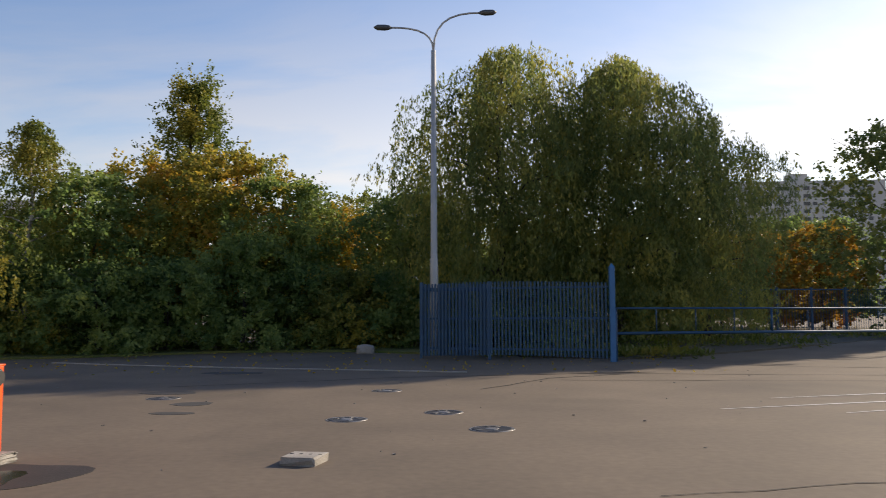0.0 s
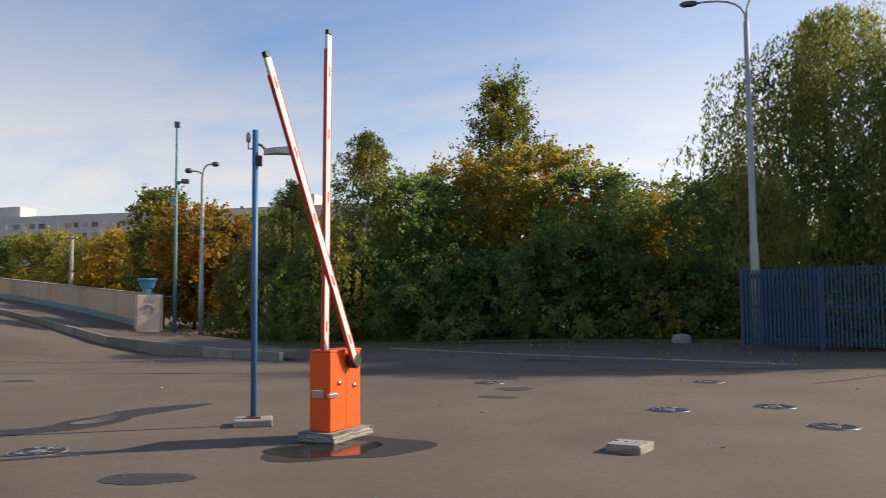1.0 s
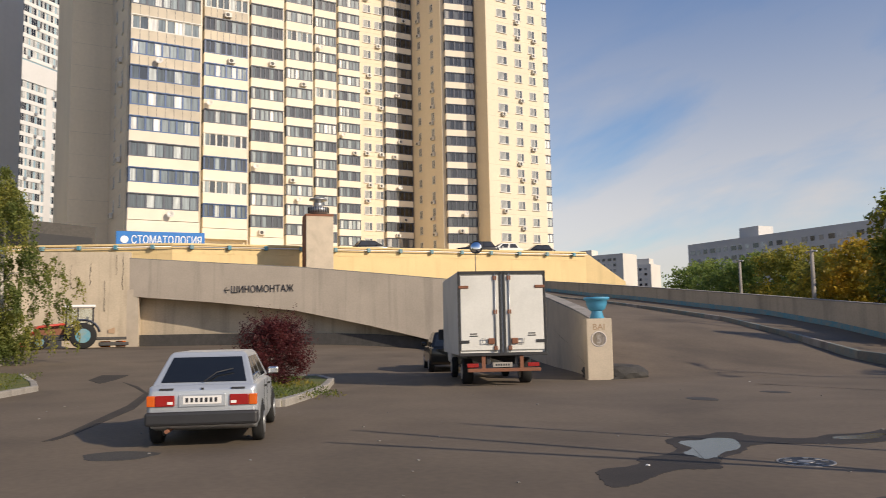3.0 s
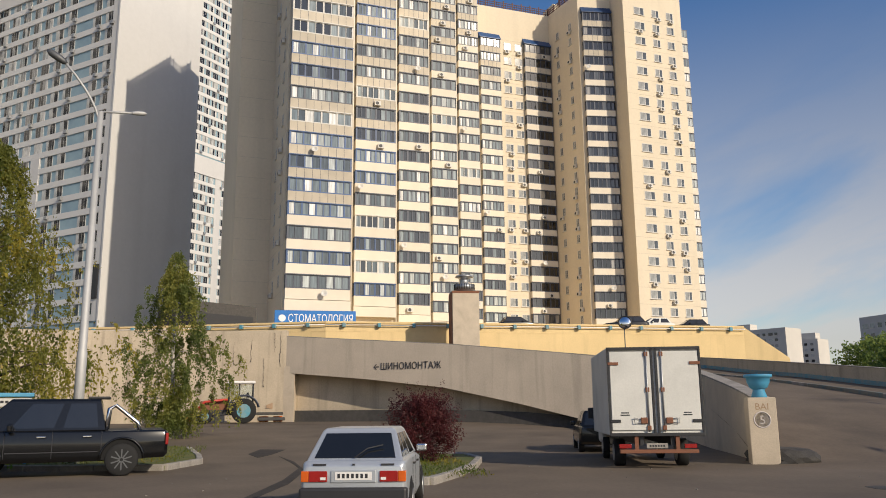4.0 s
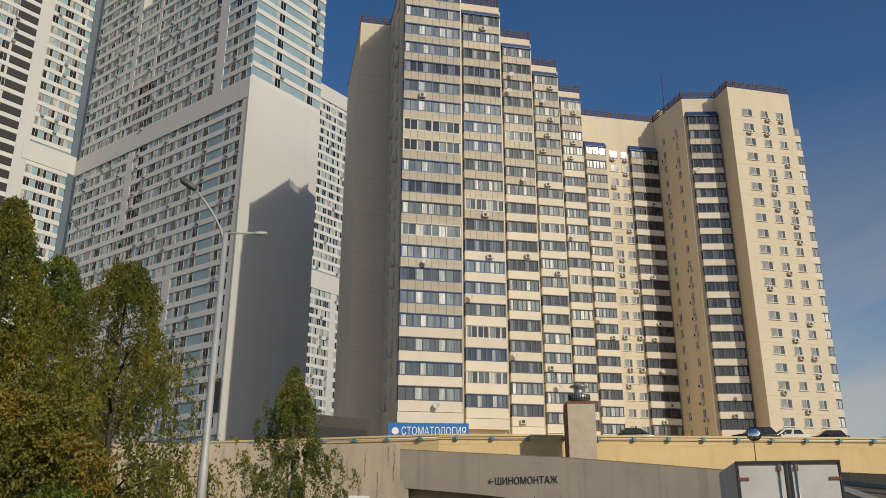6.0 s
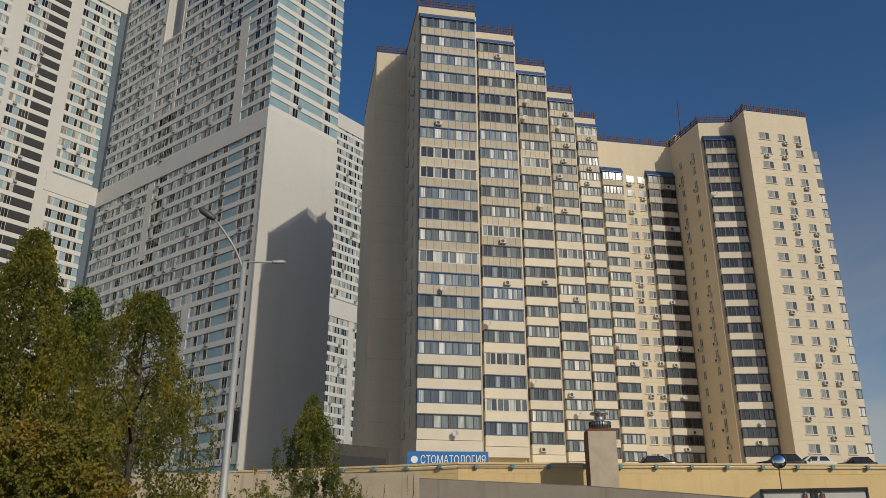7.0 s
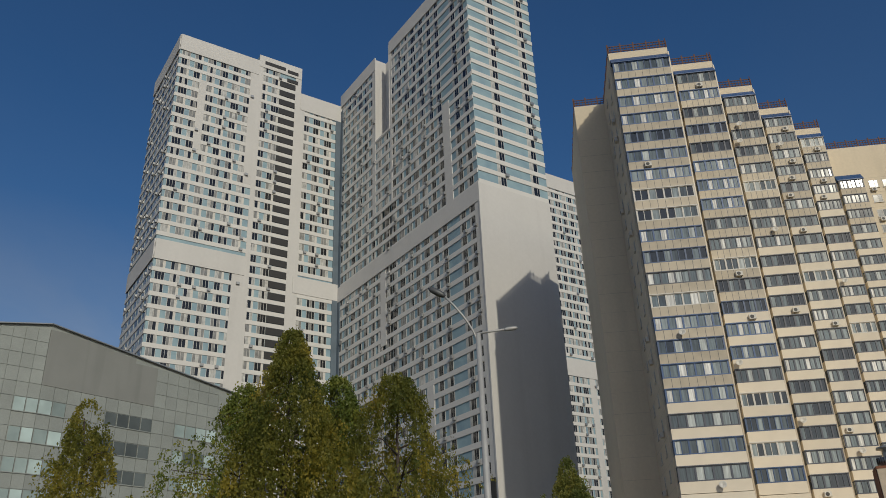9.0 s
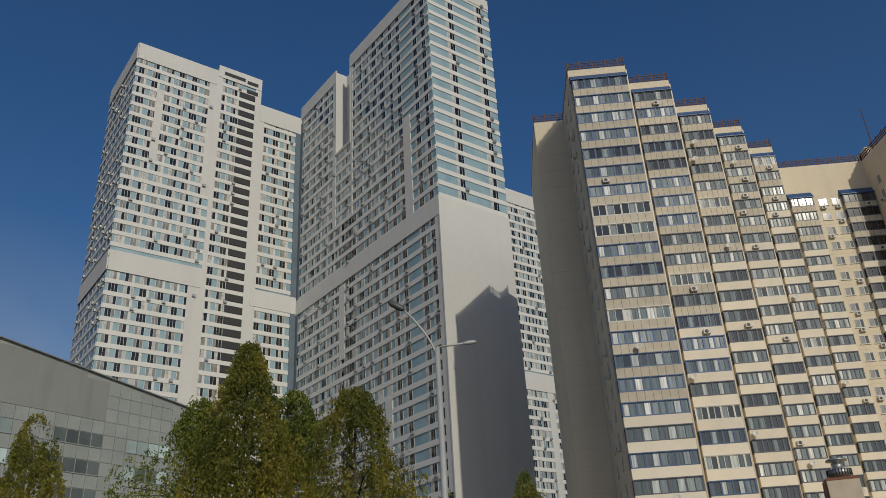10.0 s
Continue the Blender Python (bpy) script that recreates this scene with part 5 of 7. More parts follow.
def grow_trees():
    W = "big weeping willow with thin hanging yellow-green strands"
    tree("willow_tree", W, pol(-4.5, 37), 13.6, 10.5, "dome", "leaf_willow", 2100, 46, 0.22, 0.16, 2.6, 1.6, 0.18, seed=11, trunk_r=0.3)
    tree("willow_tree", W, pol(-12.5, 38), 13.2, 9.5, "dome", "leaf_willow", 2100, 46, 0.22, 0.16, 2.6, 1.6, 0.18, seed=12, trunk_r=0.3)
    tree("willow_tree", W, pol(-18.2, 40), 10.6, 7.8, "dome", "leaf_willow", 1100, 46, 0.2, 0.13, 3.0, 1.2, 0.2, seed=13, trunk_r=0.22)
    tree("poplar_tree", "tall leafy green poplar turning yellow", pol(17.0, 42), 12.6, 5.6, "cone", "leaf_birch", 1300, 40, 0.16, 0.32, -0.5, 1.0, 0.12, seed=114, lobes=0.2, gaps=-1.1)
    tree("maple_tree", "broad maple in green and rusty orange", pol(14.3, 39), 8.7, 6.4, "round", "leaf_mixed", 945, 31, 0.18, 0.35, 0.2, 1.0, 0.12, seed=15, gaps=-0.9)
    tree("maple_tree", "broad maple in green and rusty orange", pol(11.0, 38), 7.4, 5.0, "round", "leaf_dark", 810, 31, 0.18, 0.35, 0.2, 1.0, 0.08, seed=16, gaps=-0.9)
    tree("maple_tree", "broad maple in green and yellow", pol(19.5, 39), 8.2, 6.0, "round", "leaf_mixed", 877, 31, 0.18, 0.35, 0.2, 1.0, 0.1, seed=17, gaps=-0.9)
    tree("ash_tree", "dark green leafy tree at the yard's edge", pol(23.0, 38), 7.2, 6.0, "round", "leaf_dark", 877, 31, 0.18, 0.35, 0.2, 1.0, 0.08, seed=18, gaps=-0.9)
    tree("weeping_birch", "slender weeping birch with yellowing leaves", pol(26.8, 36), 9.3, 6.2, "cone", "leaf_birch", 1150, 44, 0.14, 0.25, 1.6, 1.2, 0.1, bark="birch_bark", gaps=-0.45, lobes=0.5, seed=219)
    tree("willow_tree", "green willow at the grass edge", pol(32.2, 40), 7.6, 5.0, "tall", "leaf_willow", 756, 45, 0.16, 0.2, 1.2, 1.0, 0.1, seed=20)
    tree("maple_tree", "low maple with yellow leaves", pol(7.5, 42), 6.4, 5.4, "round", "leaf_gold", 702, 31, 0.18, 0.35, 0.2, 1.0, 0.08, seed=21)
    tree("ash_tree", "yellow-green tree behind the lamp", pol(6.0, 55), 9.0, 6.0, "round", "leaf_birch", 567, 31, 0.22, 0.35, 0.2, 1.0, 0.1, seed=22)
    tree("ash_tree", "dark leafy tree in the grove", pol(2.0, 39), 7.0, 5.0, "round", "leaf_dark", 702, 31, 0.18, 0.3, 0.4, 1.0, 0.05, seed=23)
    # undergrowth along the grove
    for k, (az, d, h, w, mt) in enumerate([(13.5, 34.5, 4.6, 4.6, "leaf_dark"), (9.5, 35, 3.2, 4.0, "leaf_dark"), (6.5, 34.5, 3.0, 3.8, "leaf_olive"), (4.0, 35, 3.0, 3.4, "leaf_dark"), (18.5, 35, 3.6, 4.4, "leaf_dark"),
                                           (22.5, 34.5, 3.4, 4.4, "leaf_dark"), (26.5, 36, 3.4, 4.0, "leaf_dark"), (30.5, 37, 3.6, 4.2, "leaf_dark"), (34.0, 41, 4.2, 4.6, "leaf_willow"), (-2.0, 35, 2.6, 3.6, "leaf_dark"), (-7.0, 35, 2.6, 3.6, "leaf_dark"), (-4.0, 41, 4.2, 5.0, "leaf_dark"), (-9.5, 41, 4.2, 5.0, "leaf_dark"), (-14.5, 43, 3.6, 4.6, "leaf_dark")]):
        tree("bush", "dense dark bush under the trees", pol(az, d), h, w, "bush", mt, 480, 28, 0.17, 0.35, 0.2, 0.8, 0.02, seed=40 + k, gaps=-1.1, category="bush", stems=3, trunk_r=0.05)
    # beyond the ramp and behind the yard
    far = [(36.2, 50, 6.2, 5.0, "leaf_orange"), (38.6, 52, 7.4, 4.4, "leaf_orange"), (34.6, 56, 7.4, 5.6, "leaf_willow"), (40.6, 56, 9.0, 3.6, "leaf_birch"), (42.6, 62, 6.8, 6.0, "leaf_gold"), (44.8, 66, 6.1, 6.0, "leaf_olive"), (47.0, 72, 7.6, 6.4, "leaf_olive"), (49.3, 76, 7.3, 6.5, "leaf_dark"),
           (51.6, 80, 7.2, 6.6, "leaf_dark"), (53.2, 86, 7.6, 5.6, "leaf_dark"), (45.8, 90, 7.0, 8, "leaf_dark"), (36.8, 70, 7.0, 8, "leaf_dark"), (33.0, 62, 7.4, 8, "leaf_dark"), (29.0, 60, 7.6, 8, "leaf_green"), (24.5, 60, 7.8, 8, "leaf_dark"), (20.0, 60, 7.6, 8, "leaf_dark"), (9.5, 62, 7.6, 7, "leaf_dark"),
           (-22.0, 66, 6.9, 5, "leaf_orange"), (-19.0, 74, 8.0, 7, "leaf_gold"), (-25.2, 62, 7.0, 5.0, "leaf_orange"), (-22.6, 78, 9.6, 8, "leaf_dark"), (-25.6, 76, 9.0, 8, "leaf_dark"), (-29.6, 52, 11.4, 9.0, "leaf_willow"), (-35.0, 58, 11.0, 9, "leaf_green"), (-15.0, 66, 9.0, 8, "leaf_birch"), (-8.0, 66, 8.0, 9, "leaf_dark"), (-2.0, 66, 9.0, 9, "leaf_dark")]
    for k, (az, d, h, w, mt) in enumerate(far):
        tree("tree", {"leaf_orange": "autumn tree in bright orange leaf", "leaf_gold": "autumn tree in golden leaf"}.get(mt, "leafy green tree beyond the yard"), pol(az, d), h, w, "round", mt, 430, 30, 0.26, 0.36, 0.25, 1.1, 0.1, seed=70 + k)
    # tall trees beside the drive, added out of view to throw shade across the yard
    for k, (x, y, h) in enumerate(((37.0, 51.3, 27.5), (41.5, 54.3, 28.5), (40.5, 58.0, 28.0), (46.0, 58.0, 29.0))):
        tree("shade_tree", "tall dense green tree added out of view to shade the yard", (x, y), h, 8.6, "round", "leaf_dark", 1000, 34, 0.42, 0.38, 0.2, 1.2, 0.05, seed=160 + k, lobes=0.12)
    # by the retaining wall
    tree("weeping_birch", "small weeping birch by the retaining wall", pol(99.6, 41), 8.9, 3.7, "tall", "leaf_willow", 760, 72, 0.12, 0.3, 1.2, 0.9, 0.1, bark="birch_bark", gaps=-0.95, lobes=0.42, seed=131)
    B = "tall weeping birch with yellowing leaves"
    tree("weeping_birch", B, pol(118.9, 34), 13.9, 7.6, "cone", "leaf_olive", 1500, 60, 0.13, 0.28, 1.3, 1.6, 0.08, bark="bark", gaps=-1.35, lobes=0.2, seed=232)
    tree("weeping_birch", B, pol(111.3, 34), 11.8, 8.2, "tall", "leaf_olive", 1250, 60, 0.13, 0.28, 1.3, 1.6, 0.08, bark="bark", gaps=-0.95, lobes=0.38, seed=133)
    tree("weeping_birch", B, pol(115.5, 36), 12.3, 6.4, "cone", "leaf_birch", 1150, 60, 0.13, 0.28, 1.3, 1.6, 0.08, bark="bark", gaps=-0.95, lobes=0.38, seed=134)
    tree("weeping_birch", B, pol(121.9, 36), 11.9, 6.8, "tall", "leaf_birch", 1100, 60, 0.13, 0.28, 1.3, 1.6, 0.08, bark="bark", gaps=-0.95, lobes=0.38, seed=136)
    tree("weeping_birch", B, pol(132.0, 36), 10.9, 5.6, "cone", "leaf_olive", 800, 60, 0.13, 0.28, 1.3, 1.5, 0.08, bark="bark", gaps=-0.95, lobes=0.38, seed=135)
    tree("thuja_bush", "rounded bronze-green clipped shrub", pol(116.0, 28), 5.3, 6.4, "bush", "leaf_thuja", 1500, 30, 0.13, 0.3, 0.2, 0.5, 0.02, seed=137, category="bush", stems=4, trunk_r=0.06)
    tree("thuja_bush", "rounded green shrub beside the notice board", pol(113.5, 26), 2.6, 3.0, "bush", "leaf_green", 500, 30, 0.12, 0.3, 0.2, 0.4, 0.02, seed=138, category="bush", stems=4, trunk_r=0.05)
    tree("barberry_bush", "dark red barberry bush on the kerbed island", (-24.0, 3.05), 1.75, 1.55, "bush", "leaf_red", 800, 40, 0.05, 0.34, -0.5, 0.5, 0.05, seed=139, category="bush", stems=7, trunk_r=0.02)


grow_trees()


# ---- things in the yard ----
def lawn_and_kerbs():
    lawn = [(-40, 36), (-30, 31.5), (-24.5, 29.5), (-19, 28.5), (-14, 29.5), (-8, 32.0), (-3, 32.0), (0.5, 30.3), (1, 48), (-20, 60), (-45, 60), (-60, 45)]
    sheet("lawn", lawn, 0.08, "grass", "rough grass verge under the trees", "lawn")
    sheet("verge", [(6.3, 28.2), (9, 29.5), (14, 33), (24, 41), (40, 60), (20, 80), (2, 60), (1.5, 36), (3, 29.5)], 0.06, "soil", "weedy earth verge behind the fence", "verge")
    sheet("island", [(-17.9, 2.4), (-19.8, 3.3), (-22.3, 4.2), (-25.0, 4.9), (-27.2, 4.9), (-28.2, 3.8), (-27.5, 1.6), (-24, 0.6), (-20, 0.7), (-18.2, 1.3)], 0.13, "grass", "kerbed grass island with a red bush", "island")
    sheet("island", [(-24.2, -4.2), (-26.8, -3.6), (-29.5, -4.0), (-34, -5.0), (-38, -9), (-36, -22), (-26, -22), (-25.2, -10)], 0.13, "grass", "kerbed grass strip behind the pickup", "island")
    for pts in ([(-18.2, 1.3), (-17.9, 2.4), (-19.8, 3.3), (-22.3, 4.2), (-25.0, 4.9), (-27.2, 4.9), (-28.2, 3.8)], [(-25.2, -10), (-24.2, -4.2), (-26.8, -3.6), (-29.5, -4.0), (-34, -5.0)]):
        k = thing("kerb", "pale worn concrete kerbstones round the grass", "kerb", kind="structure")
        for a, b in zip(pts, pts[1:]):
            L = math.dist(a, b)
            n = max(1, round(L / 1.0))
            for i in range(n):
                p = Vector((*a, 0)).lerp(Vector((*b, 0)), i / n)
                q = Vector((*a, 0)).lerp(Vector((*b, 0)), (i + 1) / n)
                bm = bmesh.new()
                box(bm, 0.008, L / n - 0.008, -0.1, 0.1, -0.2, 0.17, bevel=0.025)
                part("kerbstone", bm, "concrete", k, m=face_matrix(p, q, ground_z(p.x, p.y)))
    edge = [(-13.0, 27.6), (-8.2, 25.6), (-5.0, 24.5), (-1.6, 23.5), (0.8, 22.6)]
    k = thing("kerb", "low worn concrete kerb flush with the asphalt", "kerb", kind="structure")
    for a, b in zip(edge, edge[1:]):
        L = math.dist(a, b)
        n = max(1, round(L / 1.0))
        for i in range(n):
            p = Vector((*a, 0)).lerp(Vector((*b, 0)), i / n)
            q = Vector((*a, 0)).lerp(Vector((*b, 0)), (i + 1) / n)
            bm = bmesh.new()
            box(bm, 0.008, L / n - 0.008, -0.05, 0.05, -0.2, 0.035, bevel=0.015)
            part("kerbstone", bm, "concrete", k, m=face_matrix(p, q, ground_z(p.x, p.y)))
    rng = np.random.default_rng(3)

    def blades(name, label, boxes, n, size, mat="leaf_grass"):
        c = []
        for x0, x1, y0, y1 in boxes:
            xs, ys = rng.uniform(x0, x1, n), rng.uniform(y0, y1, n)
            c += [(x, y, ground_z(x, y) + 0.06 + rng.uniform(0, 0.1)) for x, y in zip(xs, ys)]
        ob = part(name, leaf_mesh(name, np.array(c), size, 0.12, rng, mat, down=-1.2), "")
        tagged(ob, label, "grass", kind="stuff")

    blades("grass", "uneven grass blades on the verges", [(-30, 0, 32.2, 36), (-24, -12, 30.0, 33), (-27, -18.6, 1.4, 4.0), (-34, -25.5, -9, -4.2)], 2600, 0.11)
    blades("weeds", "dry weeds by the gate", [(1.5, 6.5, 28.6, 31), (6.2, 16, 33, 38), (12, 26, 38, 44), (6, 9.5, 28.2, 31)], 900, 0.3)
    rng2 = np.random.default_rng(8)
    c = np.stack([rng2.uniform(-20, 8, 500), rng2.uniform(22, 33, 500), np.full(500, 0.02)], 1)
    for i in range(500):
        c[i, 2] = ground_z(c[i, 0], c[i, 1]) + 0.02
    tagged(part("fallen_leaves", leaf_mesh("fallen_leaves", c, 0.1, 0.35, rng2, "leaf_gold", down=0), ""), "scattered yellow fallen leaves on the asphalt", "leaves", kind="stuff")


lawn_and_kerbs()


def softened(pts, times=3, rough=0.02):
    """A closed outline with its corners rounded off and a slightly ragged edge."""
    rnd = random.Random(4)
    for k in range(times):
        nxt = []
        for (x0, y0), (x1, y1) in zip(pts, pts[1:] + pts[:1]):
            nxt += [(0.75 * x0 + 0.25 * x1, 0.75 * y0 + 0.25 * y1), (0.25 * x0 + 0.75 * x1, 0.25 * y0 + 0.75 * y1)]
        pts = nxt
    return [(x + rnd.uniform(-rough, rough), y + rnd.uniform(-rough, rough)) for x, y in pts]


def ground_marks():
    damp = [(-8.19, 4.54), (-7.8, 4.35), (-7.09, 4.07), (-7.39, 4.68), (-7.86, 5.35), (-7.6, 5.75), (-7.78, 5.94), (-8.23, 6.25), (-8.5, 6.85), (-9.01, 7.35), (-8.8, 7.9), (-8.39, 8.46), (-8.45, 9.25), (-8.7, 9.7), (-8.54, 10.44), (-8.48, 11.54), (-9.04, 10.9), (-9.41, 10.02), (-9.15, 9.5), (-9.35, 8.94),
            (-9.03, 8.4), (-9.61, 7.84), (-10.08, 8.01), (-10.25, 7.7), (-10.0, 7.44), (-10.1, 7.0), (-9.85, 6.52), (-9.1, 6.3), (-8.68, 5.78), (-8.75, 5.4), (-8.21, 5.16)]
    sheet("damp_patch", softened(damp), 0.004, "damp", "dark damp trail over the asphalt", "stain", "")
    pool = [(-8.2, 6.0), (-8.3, 6.3), (-8.55, 6.5), (-8.75, 7.0), (-9.1, 7.25), (-9.5, 7.5), (-9.75, 7.3), (-9.55, 6.95), (-9.7, 6.7), (-9.35, 6.5), (-9.0, 6.45), (-8.75, 6.05), (-8.5, 6.1)]
    sheet("puddle", softened(pool), 0.007, "wet", "shallow puddle on the asphalt", "puddle", "")
    pool = [(-8.75, 8.75), (-8.65, 9.1), (-8.8, 9.4), (-9.0, 9.75), (-9.15, 9.6), (-9.0, 9.2), (-9.1, 8.9), (-8.95, 8.65)]
    sheet("puddle", softened(pool), 0.007, "wet", "shallow puddle on the asphalt", "puddle", "")
    sheet("damp_patch", blob(-4.38, 8.28, 0.86, 0.8, 45, 0.14, 30, 3), 0.004, "damp", "damp ring round the barrier's foot", "stain", "")
    sheet("puddle", blob(-4.55, 8.1, 0.56, 0.52, 45, 0.16, 30, 8), 0.007, "wet", "puddle at the barrier's foot", "puddle", "")
    sheet("puddle", [(-33.5, -1.2), (-31, -1.6), (-29.5, -2.0), (-31.5, -2.5), (-33.8, -2.2)], 0.006, "damp", "puddle on the yard by the grass strip", "puddle", "")
    for cx, cy, rx, ry, tn in ((-5.4, 6.2, 0.42, 0.28, 20), (-11.8, -0.6, 0.55, 0.38, 60), (-4.4, 15.0, 0.4, 0.3, 0), (-5.5, 17.1, 0.6, 0.35, 10), (-4.3, 13.6, 0.35, 0.2, 0), (-5.7, 22.8, 0.8, 0.5, 0), (-14.9, 11.0, 0.45, 0.3, 0), (-15.5, 13.5, 0.4, 0.25, 0)):
        sheet("asphalt_patch", blob(cx, cy, rx, ry, tn, 0.1, 18, int(cx * 10) + 50), 0.005, "asphalt_dark", "dark sunken patch in the asphalt", "patch", "")
    # a damp trail behind the car
    sheet("wet_trail", [(-13.9, -1.8), (-14.6, -1.6), (-17, -1.25), (-20, -0.8), (-24, -0.5), (-27, -0.85), (-30, -1.3), (-27, -0.7), (-23, -0.32), (-19, -0.62), (-15, -1.35), (-14.0, -1.62)], 0.005, "damp", "damp trail on the asphalt", "stain", "")
    # seams and cracks
    for pts, w in (([(1.0, 17.6), (2.8, 20.6), (5.2, 22.0), (9, 21.4), (16, 20.6)], 0.05), ([(3.0, 20.0), (7, 19.6), (17, 19.0)], 0.03), ([(-17.8, 14.9), (-13, 16.2), (-9.7, 17.0)], 0.035), ([(6.9, 27.3), (11, 24.5), (16, 23)], 0.05), ([(-6, 18.4), (-1, 21.0), (6, 22.6)], 0.05), ([(2, 7.5), (5, 8.1), (9, 7.9)], 0.012), ([(-30, 20), (-24, 19), (-19, 19.5)], 0.04)):
        bm = bmesh.new()
        rnd = random.Random(int(w * 1000) + len(pts))
        line = []
        for a, b in zip(pts, pts[1:]):
            for i in range(6):
                t = i / 6
                line.append((a[0] + (b[0] - a[0]) * t + rnd.uniform(-0.06, 0.06), a[1] + (b[1] - a[1]) * t + rnd.uniform(-0.06, 0.06)))
        line.append(pts[-1])
        rows = []
        for i, (x, y) in enumerate(line):
            ww = w * rnd.uniform(0.5, 1.4)
            z = ground_z(x, y) + 0.007
            rows.append((bm.verts.new((x, y - ww, z)), bm.verts.new((x, y + ww, z))))
        if pts[0][0] > -20:
            for r0, r1 in zip(rows, rows[1:]):
                bm.faces.new((r0[0], r1[0], r1[1], r0[1]))
            tagged(part("asphalt_crack", bm, "crack"), "long thin crack in the asphalt", "crack", kind="structure")
        else:
            bm.free()
    for a, b, w in (((4.8, 13.9), (9.5, 15.4), 0.06), ((6.3, 15.6), (10.5, 16.9), 0.06), ((6.6, 13.3), (9.2, 14.4), 0.05)):
        bm = bmesh.new()
        L = math.dist(a, b)
        vs = [bm.verts.new(v) for v in ((0, -w * 0.3, 0.006), (L, -w, 0.006), (L, w, 0.006), (0, w * 0.3, 0.006))]
        bm.faces.new(vs)
        tagged(part("road_marking", bm, "white_paint", m=face_matrix(a, b)), "worn white line painted on the asphalt", "road marking", kind="structure")


ground_marks()


def litter():
    rnd = random.Random(21)
    bm, pale = bmesh.new(), bmesh.new()
    for i in range(150):
        x, y = rnd.uniform(-24, 9), rnd.uniform(-4, 24)
        if math.hypot(x, y) < 4:
            continue
        s = rnd.uniform(0.008, 0.022)
        box(bm if i % 25 else pale, -s, s, -s * 0.8, s * 0.8, 0, s * 0.7, m=pose(x, y, ground_z(x, y) + 0.001, rnd.uniform(-20, 20), 0, rnd.uniform(0, 180)))
    tagged(part("pebbles", bm, "stone"), "loose pebbles strewn on the asphalt", "pebbles", kind="stuff")
    tagged(part("scraps", pale, "white_paint"), "small pale scraps strewn on the asphalt", "litter", kind="stuff")


litter()


def manhole(x, y, r=0.29):
    t = thing("manhole", "round iron manhole cover with a bright worn rim", "manhole", m=pose(x, y, 0), group="manholes in the yard")
    rnd = random.Random(int(x * 9))
    bm = bmesh.new()
    lathe(bm, [(r * 1.12, 0.0), (r * 1.1, 0.008), (r * 1.05, 0.009), (r * 1.03, 0.003)], 28)
    part("rim", bm, "iron_worn", t)
    bm = bmesh.new()
    lathe(bm, [(r * 1.02, 0.0), (r, 0.01), (r * 0.9, 0.012), (r * 0.85, 0.008), (0.05, 0.008)], 28)
    cover = part("cover", bm, "black_plastic", t, "dark dirt-filled iron cover", m=pose(0, 0, 0, 0, 0, rnd.uniform(0, 90)))
    for i in range(10):
        if rnd.random() < 0.4:
            continue
        a = i * math.pi / 5
        bm = bmesh.new()
        wedge = [(r * q * math.cos(a + w), r * q * math.sin(a + w)) for q, w in ((0.56, -0.1), (0.86, -0.14), (0.86, 0.14), (0.56, 0.1))]
        prism(bm, wedge, 0.006, rnd.uniform(0.014, 0.02))
        part("rib", bm, "iron_worn", cover, "worn bright iron rib")
    bm = bmesh.new()
    lathe(bm, [(r * 0.34, 0.006), (r * 0.32, 0.012), (r * 0.2, 0.014), (0.02, 0.012)], 20)
    part("boss", bm, "iron_worn", cover, "worn bright centre of the cover")


for x, y in ((-1.33, 12.73), (0.16, 13.6), (0.83, 11.65), (-1.04, 17.4), (-7.6, 6.95), (-5.25, 16.0)):
    manhole(x, y)


def slab_with_holes(x, y, w, d, h, turn, name, label, mat="concrete", holes=True):
    t = thing(name, label, "slab", m=pose(x, y, 0, 0, 0, turn))
    bm = bmesh.new()
    box(bm, -w / 2, w / 2, -d / 2, d / 2, 0.0, h, bevel=0.015)
    rnd = random.Random(4)
    for v in bm.verts:
        v.co += Vector((rnd.uniform(-1, 1), rnd.uniform(-1, 1), rnd.uniform(-0.4, 0.4))) * 0.012
    part("block", bm, mat, t)
    if holes:
        for i in (-0.16, -0.05, 0.06, 0.17):
            bm = bmesh.new()
            lathe(bm, [(0.022, 0), (0.022, 0.004)], 8, center=(i, 0.03, h))
            part("bolt_hole", bm, "ink", t)


slab_with_holes(-1.36, 9.12, 0.4, 0.4, 0.09, -14, "concrete_slab", "loose concrete slab with bolt holes on the asphalt")


def boulder(x, y, sx, sy, sz, label, mat="concrete", seed=2):
    bm = bmesh.new()
    bmesh.ops.create_icosphere(bm, subdivisions=3, radius=1)
    rnd = random.Random(seed)
    off = Vector((rnd.uniform(0, 9), rnd.uniform(0, 9), 0))
    for v in bm.verts:
        k = max(abs(v.co.x), abs(v.co.y), abs(v.co.z)) ** 0.55
        v.co = v.co / k * (1 + 0.12 * noise.noise(v.co * 1.8 + off))
        v.co = Vector((v.co.x * sx, v.co.y * sy, max(v.co.z, -0.3) * sz))
    bmesh.ops.translate(bm, verts=bm.verts, vec=(0, 0, 0.28 * sz))
    tagged(part("boulder", bm, mat, m=pose(x, y, ground_z(x, y))), label, "boulder")


